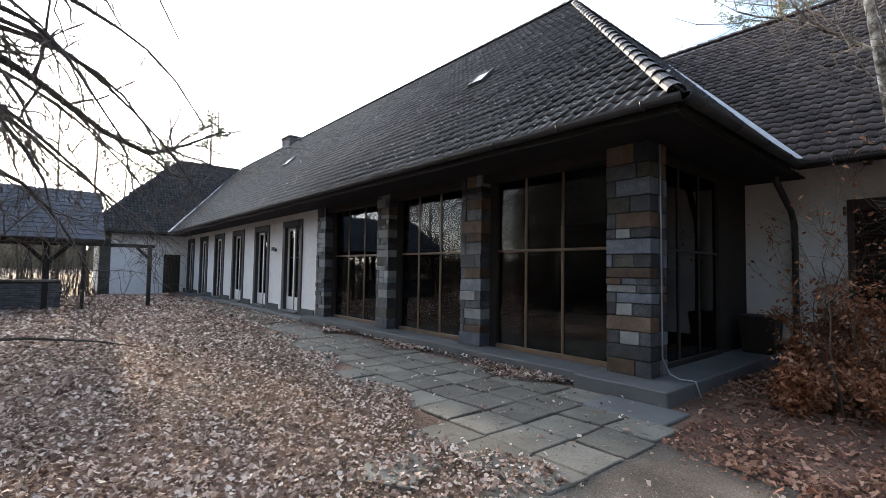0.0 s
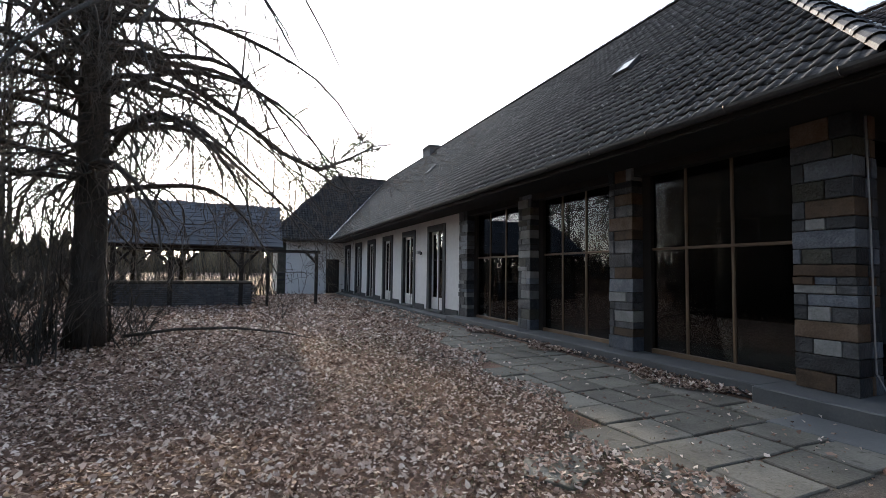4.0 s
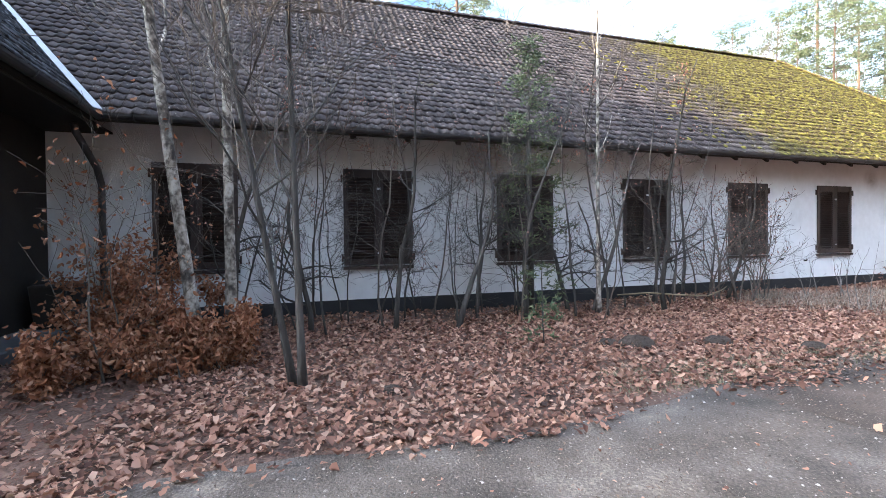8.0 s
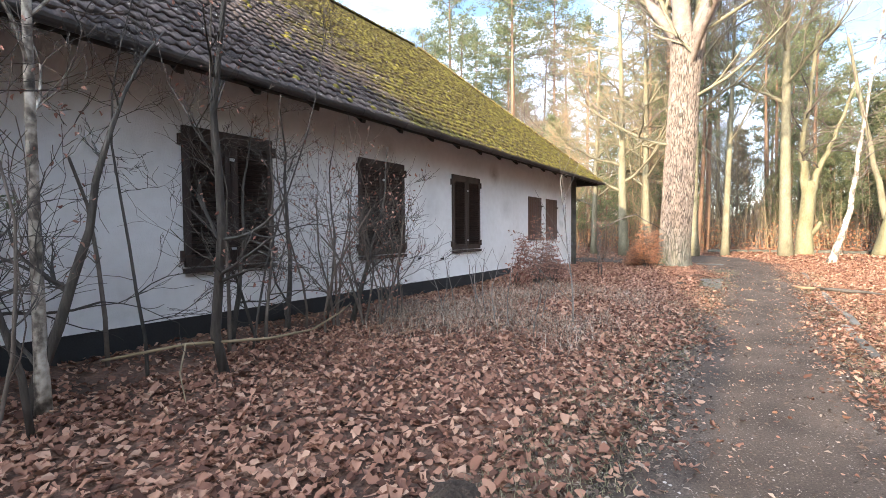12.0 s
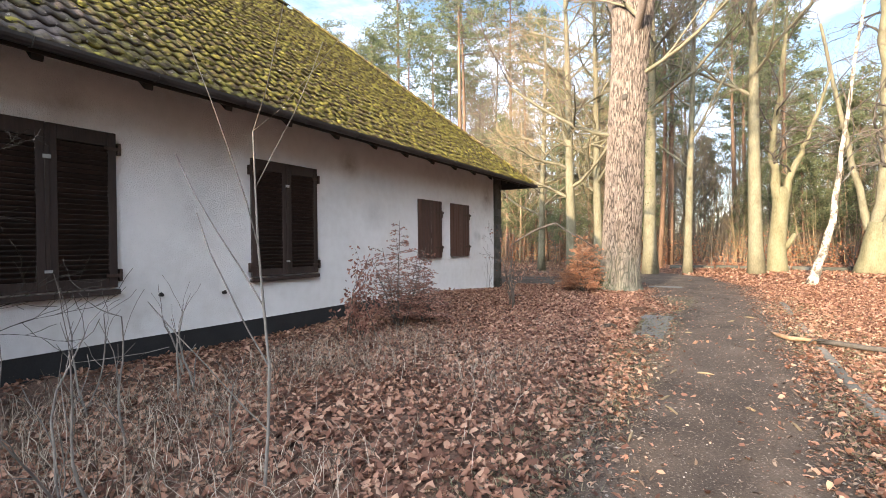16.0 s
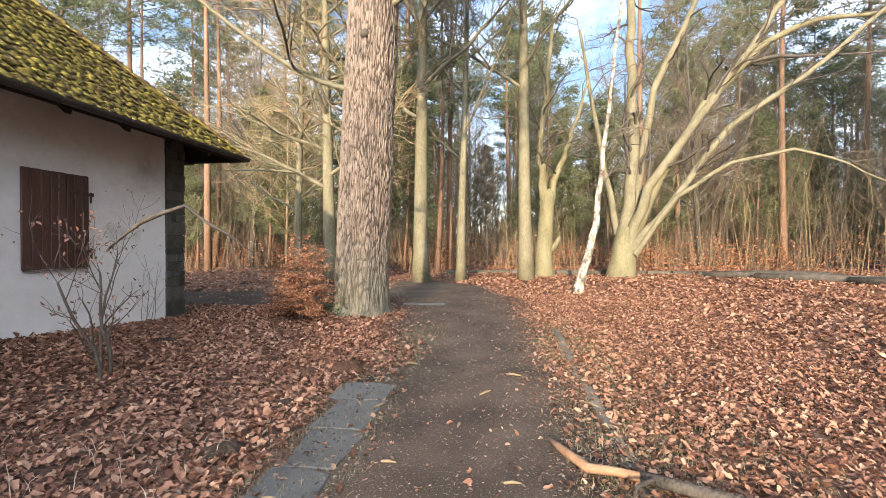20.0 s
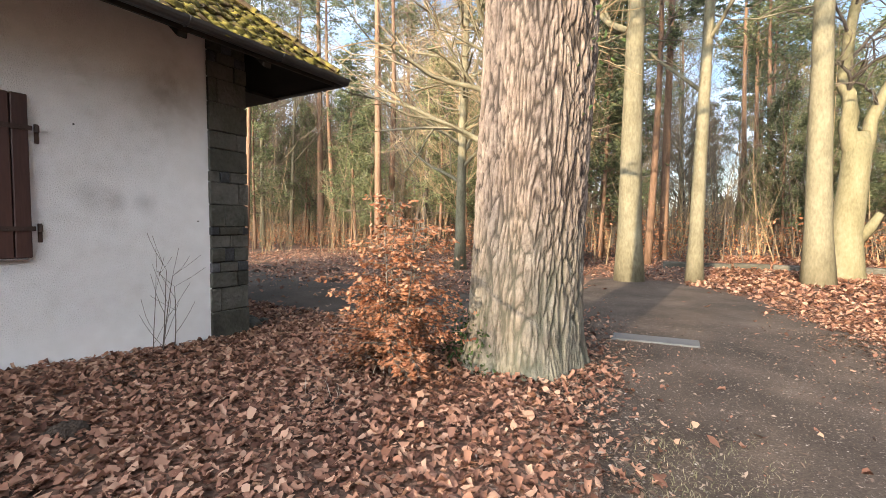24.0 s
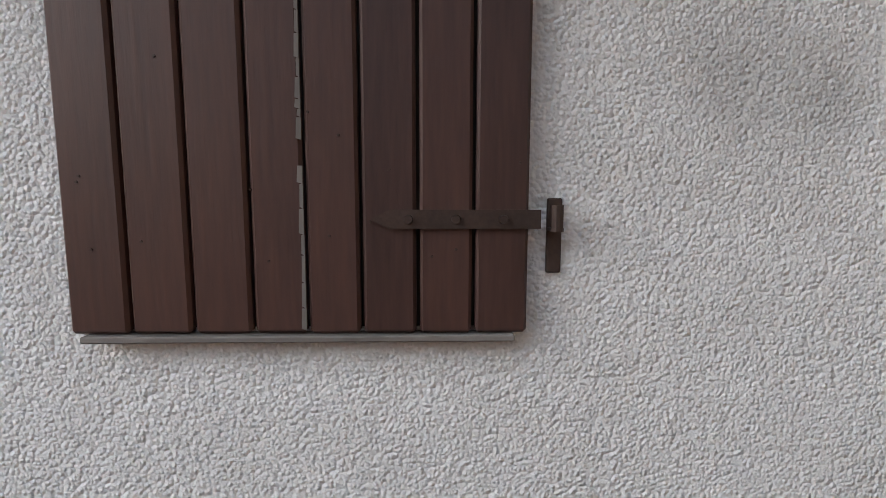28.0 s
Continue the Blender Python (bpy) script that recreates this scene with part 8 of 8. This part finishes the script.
def grass_patch(name, label, areas, mat="grass", wide=0.0022, flat=1.0):
    gx, gy, hh = [], [], []
    for x0, x1, y0, y1, per, h in areas:
        k = int((x1 - x0) * (y1 - y0) * per)
        gx.append(lr.uniform(x0, x1, k))
        gy.append(lr.uniform(y0, y1, k))
        hh.append(np.full(k, h))
    gx, gy, hh = np.concatenate(gx), np.concatenate(gy), np.concatenate(hh)
    edge = np.concatenate([np.full(int((x1 - x0) * (y1 - y0) * per), min(x1 - x0, y1 - y0)) for x0, x1, y0, y1, per, h in areas])
    gx, gy = gx + lr.normal(0, 0.1, len(gx)) * edge, gy + lr.normal(0, 0.1, len(gy)) * edge
    m = (np.sin(gx * 2.3 + 1) + np.sin(gy * 1.9) + lr.normal(0, 0.7, len(gx))) > -0.4
    gx, gy, hh = gx[m], gy[m], hh[m] * lr.uniform(0.4, 1.3, m.sum())
    k = len(gx)
    a = lr.uniform(0, 2 * np.pi, k)
    lie = lr.uniform(0.3, 1.4, k) * flat
    dx, dy = np.cos(a) * hh * lie, np.sin(a) * hh * lie
    wx, wy = -np.sin(a) * wide, np.cos(a) * wide
    z = gz(gx, gy)
    st = [(0.0, 0.0, 1.0), (0.35, 0.62, 0.8), (1.0, 0.85, 0.15)]
    v = np.stack([np.stack([gx + dx * t + wx * w * s, gy + dy * t + wy * w * s, z + hh * q / flat], 1) for t, q, w in st for s in (-1, 1)], 1)
    f = (np.array([(0, 1, 3, 2), (2, 3, 5, 4)])[None] + (np.arange(k) * 6)[:, None, None]).reshape(-1, 4)
    ob = new(name, fast_mesh(name, v.reshape(-1, 3), f, M[mat]))
    return tagged(ob, label, "grass", kind="stuff")


grass_patch("grass", "thin pale winter grass along the path's edges", [(1.2, 3.6, -0.4, 9, 760, 0.05), (3.0, 4.7, 0.5, 12, 380, 0.038), (3.0, 3.75, -25, -7, 1700, 0.05), (5.05, 5.8, -24, -5, 1600, 0.05), (2.2, 3.3, -24, -8, 700, 0.045), (-6, 1.2, 2, 9, 70, 0.06), (-6, 4.6, 9, 22, 120, 0.07), (9.5, 30, -40, -28.6, 45, 0.08)])
grass_patch("dry_grass", "tufts of long bleached grass among the leaves", [(6.3, 9.6, -14.8, -10.9, 620, 0.22), (6.3, 9.4, -17.2, -14.4, 330, 0.19), (6.0, 8.0, -19.2, -14.4, 130, 0.13), (7.3, 8.2, -24.0, -22.9, 130, 0.15)], "dry_grass", 0.0028, 1.12)

# ---------------------------------------------------------------- gravel on the path
gr = np.random.RandomState(23)
ng = 5200
gy_ = gr.uniform(-25, -1, ng)
lo_, hi_ = path_edges(gy_)
lo_ = np.maximum(lo_, 1.0)
gx_ = lo_ + (hi_ - lo_) * gr.rand(ng)
grad = gr.uniform(0.004, 0.014, ng)
peb = np.array([(1, 0, 0), (0.2, 0.9, 0.1), (-0.9, 0.3, 0), (-0.4, -0.8, 0.1), (0.5, -0.6, 0), (0.1, 0.1, 0.7)])
pf = np.array([(0, 1, 5), (1, 2, 5), (2, 3, 5), (3, 4, 5), (4, 0, 5)])
ga = gr.uniform(0, 6.28, ng)
pv = peb[None] * grad[:, None, None]
px_ = pv[:, :, 0] * np.cos(ga)[:, None] - pv[:, :, 1] * np.sin(ga)[:, None] + gx_[:, None]
py_ = pv[:, :, 0] * np.sin(ga)[:, None] + pv[:, :, 1] * np.cos(ga)[:, None] + gy_[:, None]
pz_ = pv[:, :, 2] + gz(gx_, gy_)[:, None] + 0.02
M["pebble"] = leaf_material("grey_pebble", [(0.06, 0.052, 0.045), (0.15, 0.13, 0.11), (0.22, 0.2, 0.175), (0.4, 0.37, 0.33)], 0.0, 0.85)
tagged(new("gravel", fast_mesh("gravel", np.stack([px_, py_, pz_], 2).reshape(-1, 3), (pf[None] + (np.arange(ng) * 6)[:, None, None]).reshape(-1, 3), M["pebble"])), "small grey stones loose on the path", "gravel", kind="stuff")

# ---------------------------------------------------------------- distant thicket
fr = np.random.RandomState(17)


def thicket(name, label, areas, mat):
    vs, fs, c = [], [], 0
    for x0, x1, y0, y1, count, h in areas:
        for _ in range(count):
            x, y = fr.uniform(x0, x1), fr.uniform(y0, y1)
            z = ground_z(x, y)
            hh = h * (0.25 + 1.5 * fr.rand() ** 2)
            w = fr.uniform(0.008, 0.03)
            ln_x, ln_y = fr.normal(0, 0.17) * hh, fr.normal(0, 0.17) * hh
            mx_, my_ = x + ln_x * 0.35 + fr.normal(0, 0.05) * hh, y + ln_y * 0.35 + fr.normal(0, 0.05) * hh
            segs = [((x, y, z), (mx_, my_, z + hh * 0.5), w), ((mx_, my_, z + hh * 0.5), (x + ln_x, y + ln_y, z + hh), w * 0.6)]
            for _ in range(10):
                t = fr.uniform(0.25, 0.95)
                a, l = fr.uniform(0, 6.28), hh * fr.uniform(0.12, 0.35) * (1.2 - t)
                p = (x + ln_x * t, y + ln_y * t, z + hh * t)
                segs.append((p, (p[0] + math.cos(a) * l, p[1] + math.sin(a) * l, p[2] + l * fr.uniform(0.2, 1.1)), w * 0.45))
            for p, q, ww in segs:
                a = fr.uniform(0, 3.14)
                ox, oy = math.cos(a) * ww, math.sin(a) * ww
                vs += [(p[0] - ox, p[1] - oy, p[2]), (p[0] + ox, p[1] + oy, p[2]), (q[0] + ox * 0.3, q[1] + oy * 0.3, q[2]), (q[0] - ox * 0.3, q[1] - oy * 0.3, q[2]),
                       (p[0] - oy, p[1] + ox, p[2]), (p[0] + oy, p[1] - ox, p[2]), (q[0] + oy * 0.3, q[1] - ox * 0.3, q[2]), (q[0] - oy * 0.3, q[1] + ox * 0.3, q[2])]
                fs += [(c, c + 1, c + 2, c + 3), (c + 4, c + 5, c + 6, c + 7)]
                c += 8
    ob = new(name, fast_mesh(name, np.array(vs), np.array(fs), mat))
    return tagged(ob, label, "thicket", kind="stuff")


thicket("thicket", "straw-coloured bare undergrowth at the wood's edge", [(8, 60, -62, -35, 1100, 4.6), (-30, 8, -62, -41, 900, 4.6), (-40, -9, -44, -12, 350, 3.6), (22, 50, -36, 10, 300, 4.0), (-40, 60, -72, -44, 1300, 9.0)], M["twig_pale"])
thicket("brown_thicket", "grey-brown bare undergrowth in the wood", [(8, 60, -70, -38, 1000, 5.5), (-40, 8, -70, -41, 1200, 5.5), (-40, 60, -80, -48, 1300, 9.5), (-40, -9, -44, -12, 350, 3.6)], M["twig"])
bs = [(fr.uniform(-30, 50), fr.uniform(-50, -39), 0.15 + 1.5 * fr.rand() ** 2) for _ in range(900)]
v, f = clump_leaves([(x, y, ground_z(x, y) + z) for x, y, z in bs], random.Random(6), 22, 0.13, 0.35)
tagged(new("russet_brush", fast_mesh("russet_brush", v, f, M["leaf_orange"])), "low russet beech brush along the wood's edge", "brush", kind="stuff")
# dark bark colour carries the backlit look of these twigs
thicket("courtyard_thicket", "dense bare thicket round the courtyard, coloured dark as if backlit", [(-22, -4.2, 5.5, 13, 800, 3.4), (-22, -5.5, 13, 24, 420, 2.0), (-10, -4.4, 7, 12.5, 620, 5.4), (-26, 2.5, 24.0, 40, 1300, 3.2), (-4.8, -1.6, 6.6, 10.2, 150, 2.0), (-9, 1.5, 22.6, 25, 260, 1.9)], M["bark_dark"])
thicket("dark_thicket", "dark bare undergrowth beyond the courtyard", [(-40, -12, -12, 40, 600, 2.6), (-60, 70, -88, -62, 1700, 10.0)], M["twig"])
far = Mesh()
for i in range(900):
    a0, a1 = 2 * math.pi * i / 900, 2 * math.pi * (i + 1) / 900
    R = 110
    h0, h1 = 6.5 + 2.5 * math.sin(i * 0.21) * math.sin(i * 0.047) + fr.uniform(-3, 2.5), 6.5 + 2.5 * math.sin(i * 0.21) * math.sin(i * 0.047) + fr.uniform(-3, 2.5)
    far.quad((R * math.cos(a0) + 5, R * math.sin(a0) - 5, -2), (R * math.cos(a1) + 5, R * math.sin(a1) - 5, -2), (R * math.cos(a1) + 5, R * math.sin(a1) - 5, h1), (R * math.cos(a0) + 5, R * math.sin(a0) - 5, h0))
M["far_wood"] = surface("far_wood", [(0.07, 0.055, 0.035), (0.14, 0.11, 0.07), (0.2, 0.17, 0.1)], 0.25, 2.0, 1.0, 0.0, stretch=(1.5, 1.5, 0.25))
tagged(part("backdrop", far, M["far_wood"]), "hazy brown distant wood", "backdrop", kind="structure")
